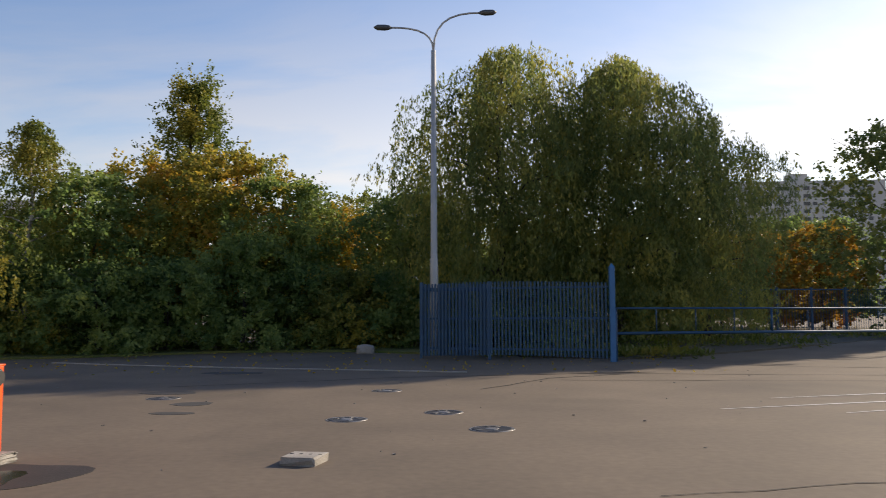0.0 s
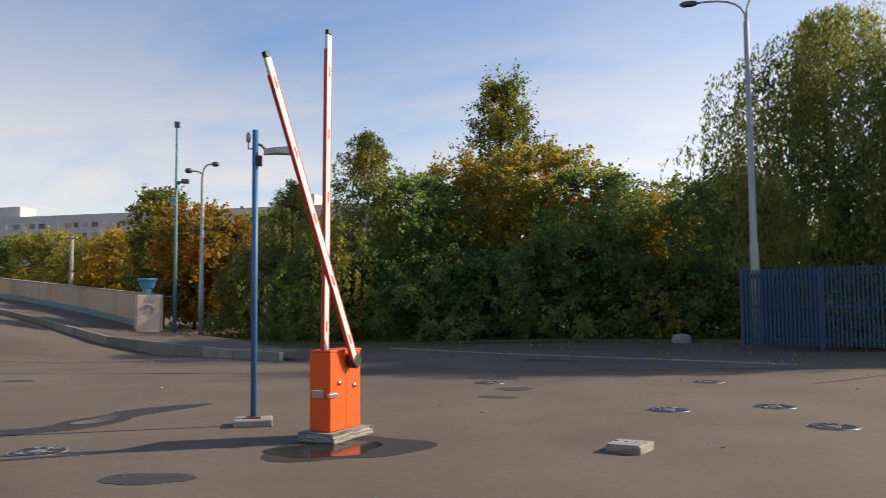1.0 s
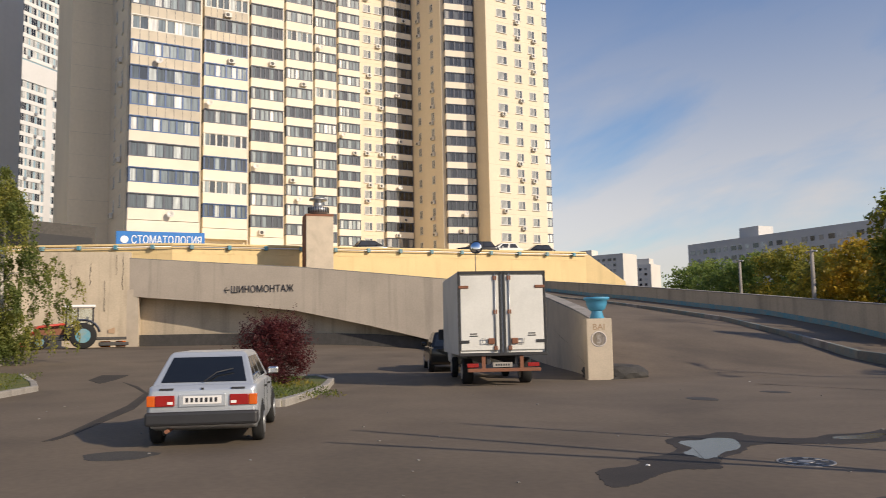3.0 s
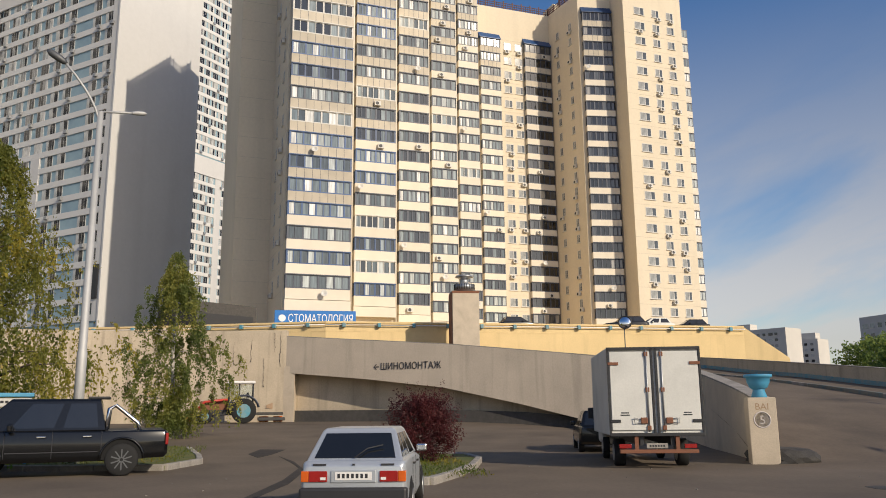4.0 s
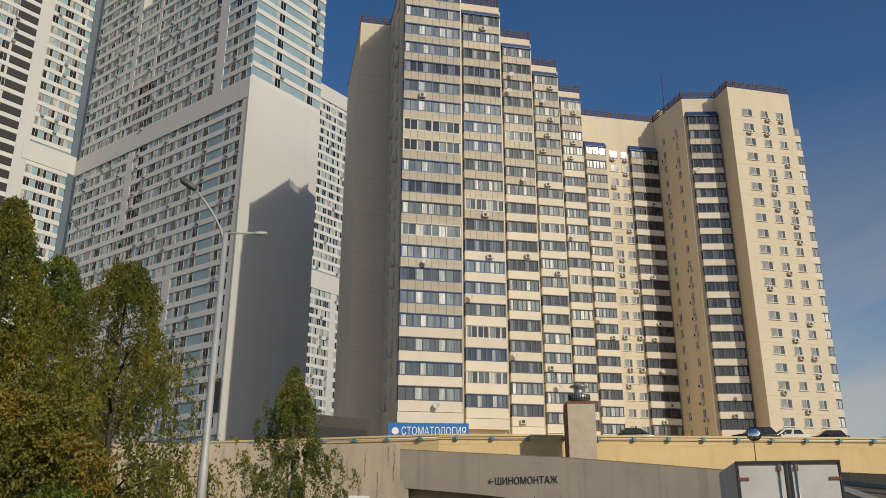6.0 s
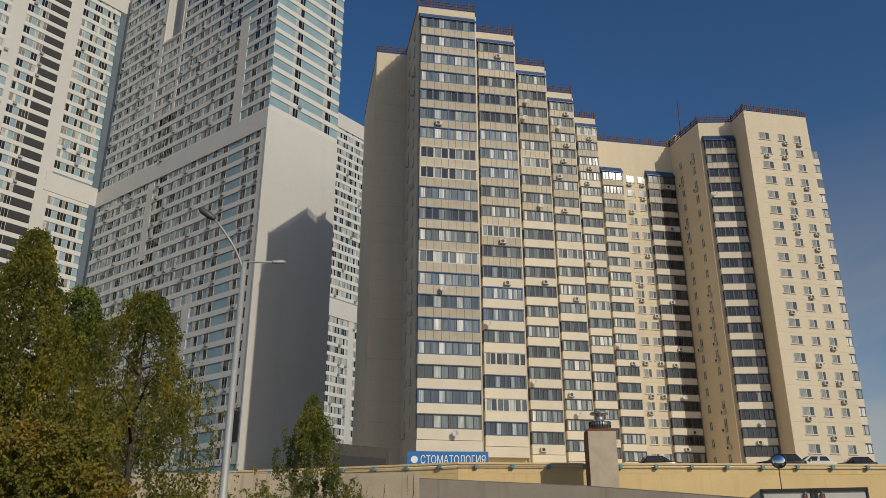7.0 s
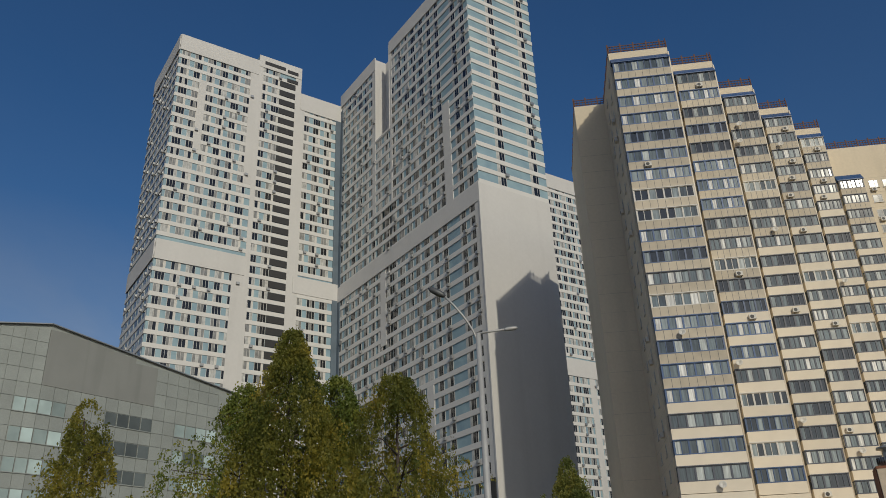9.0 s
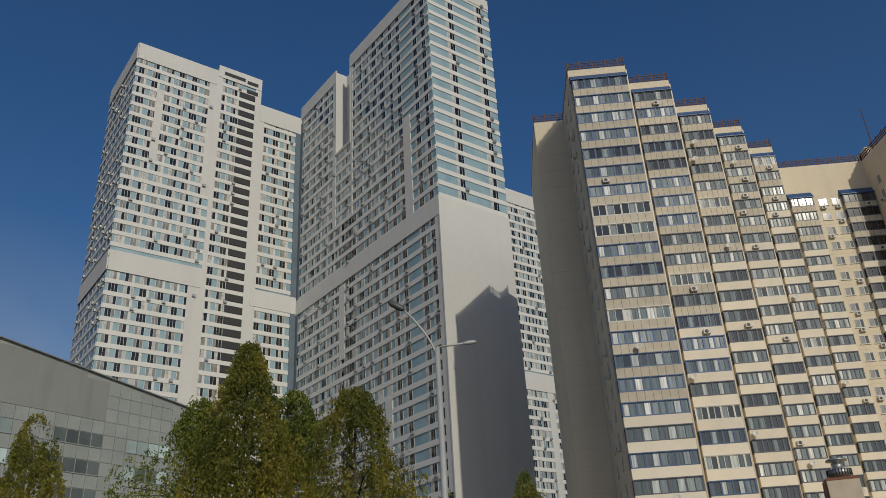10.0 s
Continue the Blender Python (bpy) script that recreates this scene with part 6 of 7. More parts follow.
boulder(-2.85, 31.6, 0.36, 0.3, 0.26, "pale concrete block lying at the grass edge", seed=5)
boulder(-56.0, -10.6, 0.9, 0.5, 0.5, "broken pale concrete lump by the birch", seed=6)
boulder(-22.4, 13.35, 1.1, 0.8, 0.34, "heap of old asphalt at the pillar's foot", "asphalt_dark", 7)


def barrier():
    t = thing("barrier", "orange double barrier with raised red and white arms", "barrier", m=Matrix.Scale(0.925, 4) @ face_matrix((-5.13, 9.22), (-5.05, 9.97)))
    # local x along the front, y into the cabinets
    bm = bmesh.new()
    box(bm, -0.1, 0.82, -0.11, 0.43, 0, 0.13, bevel=0.02)
    bmesh.ops.subdivide_edges(bm, edges=bm.edges[:], cuts=4, use_grid_fill=True)
    rnd = random.Random(2)
    for v in bm.verts:
        low = 0.3 if v.co.z < 0.01 else 1.0
        v.co += Vector((rnd.uniform(-1, 1), rnd.uniform(-1, 1), rnd.uniform(-0.5, 0.1) * low)) * 0.022
    part("plinth", bm, "stone", t, "rough broken concrete plinth")
    for k, x in enumerate((0.0, 0.375)):
        bm = bmesh.new()
        box(bm, x, x + 0.345, 0.0 + 0.02 * k, 0.33, 0.13, 1.14, bevel=0.012)
        box(bm, x - 0.01, x + 0.355, -0.012 + 0.02 * k, 0.34, 1.14, 1.165, bevel=0.006)
        cab = part("cabinet", bm, "orange", t, "bright orange sheet-metal cabinet")
        bm = bmesh.new()
        lathe(bm, [(0.035, 0), (0.035, 0.02), (0.01, 0.025)], 14)
        part("lock", bm, "chrome", cab, m=pose(x + 0.19, 0.02 * k, 0.74 - 0.06 * k, 90, 0, 0))
    bm = bmesh.new()
    box(bm, -0.03, 0.02, 0.1, 0.28, 0.55, 0.66, bevel=0.01)
    box(bm, -0.06, 0.14, -0.03, 0.01, 0.56, 0.62, bevel=0.01)
    part("latch", bm, "chrome", t, "steel latch and padlock")
    bm = bmesh.new()
    lathe(bm, [(0.10, 0), (0.11, 0.03), (0.11, 0.1), (0.08, 0.13)], 20)
    part("hub", bm, "black_plastic", t, "dark grey arm hub", m=pose(0.44, 0.0, 1.02, 90, 0, 0))
    for (x0, y0, z0), lean, L in (((0.1, 0.16, 1.1), -1.0, 4.28), ((0.43, -0.1, 0.97), 26.6, 4.07)):
        m = pose(x0, y0, z0, 0, -lean, 0)
        bm = bmesh.new()
        box(bm, -0.05, 0.05, -0.025, 0.025, 0, L, bevel=0.012)
        arm = part("arm", bm, "white_paint", t, "white aluminium arm with red edges", m=m)
        bm = bmesh.new()
        box(bm, -0.058, -0.046, -0.027, 0.027, 0.05, L - 0.2); box(bm, 0.046, 0.055, -0.027, 0.027, 0.05, L - 0.2)
        part("edge_strip", bm, "red_paint", arm)
        for i in range(5):
            bm = bmesh.new()
            box(bm, -0.012, 0.012, -0.03, -0.024, 0.3 + i * 0.85, 0.44 + i * 0.85)
            part("reflector", bm, "red_paint", arm)
        bm = bmesh.new()
        box(bm, -0.04, 0.03, -0.03, 0.03, L, L + 0.07, bevel=0.008)
        part("end_cap", bm, "black_plastic", arm)


barrier()


def blue_lamp_post():
    t = thing("lamp_post", "thin blue steel post with a flat lamp head", "lamp post", m=Matrix.Scale(0.95, 4) @ pose(-6.8, 9.95, 0, 0, 0, 34))
    bm = bmesh.new()
    box(bm, -0.27, 0.27, -0.24, 0.24, 0, 0.1, bevel=0.02)
    part("foot", bm, "concrete", t)
    bm = bmesh.new()
    tube(bm, [(0, 0, 0.1), (0, 0, 4.28)], 0.045, 12)
    part("pole", bm, "blue_paint", t)
    bm = bmesh.new()
    box(bm, -0.1, 0.1, -0.1, 0.1, 0.1, 0.125)
    part("flange", bm, "rust", t)
    bm = bmesh.new()
    tube(bm, [(0, 0, 4.08), (0.08, 0, 4.06), (0.16, 0, 3.99)], 0.02, 8)
    part("bracket", bm, "lamp_grey", t)
    bm = bmesh.new()
    prism(bm, [(0.12, -0.06), (0.3, -0.1), (0.5, -0.08), (0.52, 0), (0.5, 0.08), (0.3, 0.1), (0.12, 0.06)], 3.92, 4.0)
    for v in bm.verts:
        v.co.z += (v.co.x - 0.12) * 0.12 - (0.03 if v.co.z < 3.95 and v.co.x > 0.4 else 0)
    part("lamp_head", bm, "metal_grey", t, "flat grey lamp head")
    bm = bmesh.new()
    box(bm, 0.0, 0.1, -0.05, 0.05, 3.75, 3.9, bevel=0.01)
    part("box", bm, "black_plastic", t)
    bm = bmesh.new()
    tube(bm, [(0, 0, 4.0), (-0.1, 0, 4.0), (-0.1, 0, 4.12)], 0.012, 6)
    lathe(bm, [(0.03, 4.1), (0.035, 4.2), (0.015, 4.24)], 10, center=(-0.1, 0, 0))
    part("sensor", bm, "metal_grey", t)


blue_lamp_post()


def cobra(bm, tip, back, w=0.14, h=0.09):
    """A street lamp's head from back to tip."""
    a, b = Vector(back), Vector(tip)
    d = (b - a).normalized()
    L = (b - a).length
    tube(bm, [a, a + d * 0.12 * L, a + d * 0.35 * L, a + d * 0.8 * L, b], [0.045, w * 0.75, w, w * 0.95, 0.03], 12)


def street_lamp(at, z_base, r0, arms, joint, label, mat="pole_white", turn=0.0, steps=True):
    """arms: for each, (side reach, rise, head length, curved) in metres, seen from the yard."""
    t = thing("street_lamp", label, "street lamp", m=pose(at[0], at[1], z_base, 0, 0, turn))
    bm = bmesh.new()
    J = joint - z_base
    tube(bm, [(0, 0, -0.1), (0, 0, J * 0.3), (0, 0, J * 0.3 + 0.05), (0, 0, J)], [r0, r0, r0 * 0.85, r0 * 0.6] if steps else [r0, r0 * 0.9, r0 * 0.9, r0 * 0.7], 14)
    part("pole", bm, mat, t)
    for reach, rise, head, curved in arms:
        s = 1 if reach > 0 else -1
        bm = bmesh.new()
        if curved == "lean":
            pts = [(reach * k ** 1.6, 0, J - 0.5 + (rise + 0.5) * k) for k in (0, 0.15, 0.3, 0.45, 0.6, 0.8, 1.0)]
        elif curved:
            pts = [(0, 0, J - 0.1)] + [(reach * k ** 2.0, 0, J + rise * (1 - (1 - k) ** 2.2)) for k in (0.15, 0.3, 0.45, 0.6, 0.75, 0.88, 1.0)]
        else:
            pts = [(0, 0, J), (reach * 0.5, 0, J + rise * 0.55), (reach, 0, J + rise)]
        tube(bm, pts, 0.04, 8)
        part("arm", bm, mat, t)
        e = Vector(pts[-1])
        d = (e - Vector(pts[-2])).normalized()
        if curved == "lean":
            d = Vector((s, 0, 0.62)).normalized()
        bm = bmesh.new()
        cobra(bm, e + d * head, e - d * 0.05, 0.075 if curved is False else 0.12)
        part("lamp_head", bm, "pole_white" if curved is False else "lamp_grey", t, "slim pale lamp head" if curved is False else "dark oval lamp head")
    return t


p = pol(0.35, 32)
street_lamp(p, 0.15, 0.16, [(-1.75, 0.95, 0.65, True), (1.9, 1.55, 0.65, True)], 12.2, "tall grey street lamp with two curved arms", "pole_white", 0)
p = pol(105.25, 27)
street_lamp(p, 0.1, 0.15, [(-1.14, 1.5, 0.66, "lean"), (0.98, 0.1, 0.42, False)], 11.1, "tall grey street lamp with two uneven arms", "pole_white", 105)
p = pol(38.1, 39)
street_lamp(p, 0.2, 0.12, [(-0.5, 0.25, 0.3, True), (0.45, 0.6, 0.3, True)], 7.7, "slender street lamp on the grass", "pole_white", 38)


def thin_posts():
    p = pol(39.8, 38)
    t = thing("camera_mast", "thin blue-green mast with small boxes and a lamp", "mast", m=pose(p.x, p.y, 0.15, 0, 0, 40))
    bm = bmesh.new()
    tube(bm, [(0, 0, -0.1), (0, 0, 5), (0, 0, 9.7)], [0.09, 0.07, 0.05], 10)
    part("pole", bm, "teal_paint", t)
    bm = bmesh.new()
    box(bm, -0.12, 0.12, -0.1, 0.1, 9.6, 9.85, bevel=0.02)
    part("head", bm, "lamp_grey", t)
    bm = bmesh.new()
    tube(bm, [(0, 0, 7.1), (0.35, 0, 7.15)], 0.03, 6)
    box(bm, 0.2, 0.55, -0.1, 0.1, 7.05, 7.25, bevel=0.03)
    part("floodlight", bm, "lamp_grey", t)
    bm = bmesh.new()
    box(bm, -0.25, 0.0, -0.1, 0.1, 6.0, 6.4, bevel=0.02)
    part("box", bm, "teal_paint", t)
    bm = bmesh.new()
    tube(bm, [(-1.4, -0.6, 1.95), (0, 0, 1.95)], 0.025, 6)
    part("stay", bm, "teal_paint", t)
    for az, d, z0, z1, r in ((46.2, 50, 1.0, 5.7, 0.1), (50.6, 62, 2.0, 6.2, 0.09)):
        p = pol(az, d)
        t = thing("pole", "pale concrete pole beyond the parapet", "pole", m=pose(p.x, p.y, 0))
        bm = bmesh.new()
        tube(bm, [(0, 0, 0), (0, 0, z1)], [r * 1.3, r], 10)
        part("shaft", bm, "concrete", t)
        bm = bmesh.new()
        tube(bm, [(-0.4, 0, z1 - 0.1), (0.4, 0, z1 - 0.1)], 0.05, 6)
        part("crossarm", bm, "metal_grey", t)


thin_posts()


def fence():
    a, b = Vector((-0.65, 29.0, 0)), Vector((5.65, 27.2, 0))
    L = (b - a).length
    t = thing("gate_leaf", "blue steel palisade gate standing open", "gate", m=face_matrix(a, b, 0.12))
    bm = bmesh.new()
    for z in (0.25, 1.3, 2.35):
        box(bm, 0, L, 0.0, 0.05, z, z + 0.07)
    part("rail", bm, "fence_blue", t)
    n = 52
    bar = None
    for i in range(n):
        if bar is None:
            bm = bmesh.new()
            box(bm, -0.032, 0.032, -0.03, 0.0, 0.02, 2.55, bevel=0.008)
            bar = mesh_of("bar", bm, "fence_blue")
        part("bar", bar, "", t, m=pose((i + 0.5) * L / n, 0, 0.06 * math.sin(i * 0.07)))
    for x in (0.03, L * 0.38):
        bm = bmesh.new()
        box(bm, x - 0.05, x + 0.05, -0.02, 0.08, -0.1, 2.62)
        part("upright", bm, "fence_blue", t)
    # second leaf folded behind the first at its left
    t2 = thing("gate_leaf", "blue steel palisade gate leaf folded back", "gate", m=face_matrix(a + Vector((0.05, 0.35, 0)), a + Vector((3.0, -0.45, 0)), 0.12))
    for z in (0.25, 2.3):
        bm = bmesh.new()
        box(bm, 0, 2.4, 0.0, 0.05, z, z + 0.07)
        part("rail", bm, "fence_blue", t2)
    for i in range(22):
        part("bar", bar, "", t2, m=pose((i + 0.5) * 2.4 / 22, 0, 0))
    post = thing("gate_post", "blue square steel gate post", "post", m=pose(5.78, 27.15, 0))
    bm = bmesh.new()
    box(bm, -0.09, 0.09, -0.09, 0.09, -0.1, 3.15, bevel=0.01)
    bmesh.ops.create_cone(bm, cap_ends=True, segments=4, radius1=0.13, radius2=0.0, depth=0.15, matrix=pose(0, 0, 3.22, 0, 0, 45))
    part("shaft", bm, "blue_paint", post)
    # long low swing rail
    c, d = (5.9, 27.2), (15.6, 25.6)
    g = thing("swing_gate", "long low blue pipe gate across the drive", "gate", m=face_matrix(c, (17.5, 30.2), 0))
    LL = math.dist(c, (17.5, 30.2))
    for z, r in ((0.95, 0.05), (1.78, 0.035)):
        bm = bmesh.new()
        tube(bm, [(0, 0, z), (LL, 0, z)], r, 8)
        part("rail", bm, "fence_blue", g)
    for i in range(9):
        bm = bmesh.new()
        tube(bm, [(i * LL / 8, 0, 0.95 if 0 < i < 8 else 0), (i * LL / 8, 0, 1.78)], 0.02 if i % 4 else 0.05, 6)
        part("upright", bm, "fence_blue", g)
    # fence beyond the drive
    line = [pol(-13.5, 47), pol(-18.0, 47), pol(-22.5, 48), pol(-26.5, 50), pol(-31, 54), pol(-36, 60)]
    for p, q in zip(line, line[1:]):
        L2 = (q - p).length
        f = thing("fence_panel", "dark blue steel fence panel with mesh", "fence", m=face_matrix(p, q, ground_z(p.x, p.y)), group="fence beyond the drive")
        for x in (0, L2 * 0.5):
            bm = bmesh.new()
            box(bm, x - 0.06, x + 0.06, -0.06, 0.06, -0.2, 2.65)
            part("post", bm, "fence_blue", f)
        for z in (0.25, 2.5):
            bm = bmesh.new()
            box(bm, 0, L2, -0.03, 0.03, z, z + 0.08)
            part("rail", bm, "fence_blue", f)
        bm = bmesh.new()
        k = int(L2 / 0.16)
        for i in range(k):
            box(bm, i * L2 / k, i * L2 / k + 0.02, -0.012, 0.012, 0.3, 2.5)
        part("bars", bm, "fence_blue", f)["kind"] = "stuff"


fence()


def pillars():
    for (x, y, z0, w, az, label) in ((-21.95, 12.55, -0.1, 0.76, 68, "pale plastered gate pillar with a painted round sign"), (-23.12, 26.1, 0.2, 0.86, 50, "pale plastered gate pillar with a painted round sign")):
        t = thing("gate_pillar", label, "pillar", m=pose(x, y, z0, 0, 0, az))
        h = 1.94
        bm = bmesh.new()
        box(bm, -w / 2, w / 2, -w / 2, w / 2, 0, h, bevel=0.02)
        part("shaft", bm, "pillar_plaster", t)
        bm = bmesh.new()
        lathe(bm, [(0.235, 0.0), (0.235, 0.006), (0.2, 0.006), (0.2, 0.0)], 28)
        part("painted_ring", bm, "faded_white", t, m=pose(-0.02, -w / 2, h - 0.62, 90, 0, 0))
        writing("painted_number", "5", 0.34, "faded_white", t, pose(-0.1, -w / 2 - 0.002, h - 0.74), "white painted figure", depth=0.003)
        writing("painted_letters", "BAI", 0.26, "faded_brown", t, pose(-0.2, -w / 2 - 0.002, h - 0.34), "faded brown painted letters", depth=0.003)
        v = thing("flower_vase", "round light blue concrete flower vase on a pillar", "vase", m=pose(x, y, z0 + h), group="vases on the pillars")
        bm = bmesh.new()
        lathe(bm, [(0.21, 0), (0.22, 0.03), (0.16, 0.2), (0.17, 0.23)], 12)
        part("foot", bm, "vase_blue", v)
        bm = bmesh.new()
        lathe(bm, [(0.17, 0.23), (0.25, 0.29), (0.31, 0.42), (0.33, 0.56), (0.39, 0.58), (0.395, 0.65), (0.36, 0.66), (0.31, 0.62), (0.05, 0.55)], 26)
        part("bowl", bm, "vase_blue", v)


pillars()


def chimney():
    p = pol(79.6, 75.5)
    t = thing("vent_shaft", "beige vent shaft with a metal cowl before the podium", "vent shaft", m=pose(p.x, p.y, 0, 0, 0, 88))
    bm = bmesh.new()
    box(bm, -1.3, 1.2, -1.2, 1.2, 0, 12.3, bevel=0.04)
    part("shaft", bm, "pillar_plaster", t)
    bm = bmesh.new()
    box(bm, -1.36, -1.28, -1.1, 1.1, 6, 12.1)
    box(bm, -1.33, 1.23, -1.23, 1.23, 12.15, 12.35)
    part("brick_side", bm, "rust", t, "bare brick side")
    bm = bmesh.new()
    lathe(bm, [(0.75, 12.3), (0.75, 12.55), (0.95, 12.6), (0.95, 13.1), (0.7, 13.15), (0.4, 13.2), (0.4, 13.75), (0.85, 13.8), (0.8, 13.95), (0.1, 14.1)], 24)
    part("cowl", bm, "metal_grey", t, "dark galvanised cowl")
    bm = bmesh.new()
    for i in range(26):
        a = 2 * math.pi * i / 26
        tube(bm, [(0.97 * math.cos(a), 0.97 * math.sin(a), 12.6), (0.97 * math.cos(a), 0.97 * math.sin(a), 13.1)], 0.04, 4)
    part("grille", bm, "black_plastic", t)
    # convex mirror on the ramp wall
    t = thing("convex_mirror", "round convex traffic mirror on a thin rod", "mirror", m=pose(-45.72, 17.98, 4.4, 0, 0, 75))
    bm = bmesh.new()
    tube(bm, [(0, 0, 0), (0, 0, 1.85)], 0.03, 8)
    part("rod", bm, "lamp_grey", t)
    bm = bmesh.new()
    lathe(bm, [(0.36, 0.0), (0.36, 0.02), (0.28, 0.07), (0.15, 0.11), (0.02, 0.12)], 28)
    part("glass", bm, "mirror", t, m=pose(0.05, -0.05, 2.15, 82, 0, -12))
    bm = bmesh.new()
    lathe(bm, [(0.40, -0.03), (0.41, 0.0), (0.385, 0.035), (0.365, 0.03), (0.365, 0.0)], 28)
    part("rim", bm, "black_plastic", t, m=pose(0.05, -0.05, 2.15, 82, 0, -12))


chimney()

# lettering on the ramp wall
wall_text = thing("wall_lettering", "black hand-painted lettering on the ramp wall", "lettering", m=face_matrix((-54.17, 3.16), (-51.4, 7.95), 0))
writing("letters", "←ШИНОМОНТАЖ", 0.62, "ink", wall_text, pose(0.6, -0.03, 4.18), "black painted letters", depth=0.004, width=4.75)


# ---- vehicles ----
def wheel(parent, x, y, r, w, rim, spokes=0, rim_r=0.62):
    bm = bmesh.new()
    lathe(bm, [(r * 0.6, -w / 2), (r * 0.93, -w / 2), (r, -w / 2 + 0.03), (r, w / 2 - 0.03), (r * 0.93, w / 2), (r * 0.6, w / 2)], 26)
    tyre = part("wheel", bm, "rubber", parent, m=pose(x, y, r, 0, 90, 0))
    bm = bmesh.new()
    s = 1
    lathe(bm, [(r * rim_r, -w / 2 - 0.012), (r * rim_r * 0.92, -w / 2 + 0.02), (r * 0.2, -w / 2 + 0.02), (r * 0.15, -w / 2 - 0.01)][::-1], 20)
    lathe(bm, [(r * rim_r, w / 2 + 0.012), (r * rim_r * 0.92, w / 2 - 0.02), (r * 0.2, w / 2 - 0.02), (r * 0.15, w / 2 + 0.01)], 20)
    part("rim", bm, rim, tyre)
    if spokes:
        bm = bmesh.new()
        for i in range(spokes):
            for sg in (1, -1):
                box(bm, 0.1 * r, rim_r * r, -0.03 * r * 1.3, 0.03 * r * 1.3, sg * (w / 2 + 0.0), sg * (w / 2 + 0.02), m=pose(0, 0, 0, 0, 0, 360 * i / spokes))
        part("spokes", bm, "lamp_grey", tyre)
    return tyre


def loft(bm, sections, mat=0, soften=0.02):
    """Closed rings of equal count joined one after another."""
    rings = [[bm.verts.new(v) for v in s] for s in sections]
    n = len(rings[0])
    fs = []
    for a, b in zip(rings, rings[1:]):
        for i in range(n):
            k = (i + 1) % n
            fs.append(bm.faces.new((a[i], a[k], b[k], b[i])))
    fs += [bm.faces.new(rings[0][::-1]), bm.faces.new(rings[-1])]
    for f in fs:
        f.material_index, f.smooth = mat, False
    bmesh.ops.recalc_face_normals(bm, faces=fs)
    if soften:
        r = bmesh.ops.bevel(bm, geom=[e for e in bm.edges if e.calc_face_angle(0) > 0.12], offset=soften, segments=2, affect="EDGES", profile=0.5, clamp_overlap=True)
        for f in bm.faces:
            f.smooth = True


def body_section(y, hw, zb, zt, r=0.08):
    """A rounded cross-section of a car's lower body at y."""
    return [(-hw * 0.93, y, zb), (hw * 0.93, y, zb), (hw, y, zb + 0.12), (hw, y, zb + (zt - zb) * 0.6), (hw * 0.965, y, zt - 0.03), (hw * 0.9, y, zt), (-hw * 0.9, y, zt), (-hw * 0.965, y, zt - 0.03), (-hw, y, zb + (zt - zb) * 0.6), (-hw, y, zb + 0.12)]


def pane(bm, quad, inset=(0.06, 0.06), out=0.006):
    """A window laid on a four-cornered face, drawn in from its edges."""
    a, b, c, d = [Vector(v) for v in quad]
    n = (b - a).cross(d - a).normalized()
    u, v = inset

    def at(s, t):
        return (a.lerp(b, s)).lerp(d.lerp(c, s), t) + n * out
    vs = [bm.verts.new(at(s, t)) for s, t in ((u, v), (1 - u, v), (1 - u, 1 - v), (u, 1 - v))]
    vo = [bm.verts.new(x.co - n * (out + 0.02)) for x in vs]
    bm.faces.new(vs)
    for i in range(4):
        k = (i + 1) % 4
        bm.faces.new((vs[k], vs[i], vo[i], vo[k]))


def cabin(t, y0, y1, ry0, ry1, hw0, hw1, zb, zr, paint, windows, label=""):
    """A greenhouse from a belt rectangle to a roof rectangle; windows: side splits as fractions."""
    B = [(-hw0, y0, zb), (hw0, y0, zb), (hw0, y1, zb), (-hw0, y1, zb)]
    T = [(-hw1, ry0, zr), (hw1, ry0, zr), (hw1, ry1, zr), (-hw1, ry1, zr)]
    bm = bmesh.new()
    lo, hi = [bm.verts.new(v) for v in B], [bm.verts.new(v) for v in T]
    mid = [bm.verts.new(((v[0]) * 0.9, v[1] * 0.98 + (ry0 + ry1) / 2 * 0.02, v[2] + 0.045)) for v in T]
    for i in range(4):
        k = (i + 1) % 4
        bm.faces.new((lo[i], lo[k], hi[k], hi[i]))
        bm.faces.new((hi[i], hi[k], mid[k], mid[i]))
    bm.faces.new(mid)
    bm.faces.new(lo[::-1])
    bmesh.ops.recalc_face_normals(bm, faces=bm.faces)
    bmesh.ops.bevel(bm, geom=[e for e in bm.edges if e.calc_face_angle(0) > 0.1], offset=0.022, segments=2, affect="EDGES", profile=0.5, clamp_overlap=True)
    cab = part("cabin", bm, paint, t, label)
    for name, q in (("rear_window", (B[0], B[1], T[1], T[0])), ("windscreen", (B[2], B[3], T[3], T[2]))):
        bm = bmesh.new()
        pane(bm, q, (0.07, 0.09))
        part(name, bm, "car_glass", cab)
    for lo0, lo1, hi0, hi1 in ((B[1], B[2], T[1], T[2]), (B[3], B[0], T[3], T[0])):
        flip = lo0 is B[3]
        for s0, s1 in windows:
            a, b = (1 - s1, 1 - s0) if flip else (s0, s1)
            q = (Vector(lo0).lerp(Vector(lo1), a), Vector(lo0).lerp(Vector(lo1), b), Vector(hi0).lerp(Vector(hi1), b), Vector(hi0).lerp(Vector(hi1), a))
            bm = bmesh.new()
            pane(bm, q, (0.05, 0.1))
            part("side_window", bm, "car_glass", cab)
    return cab


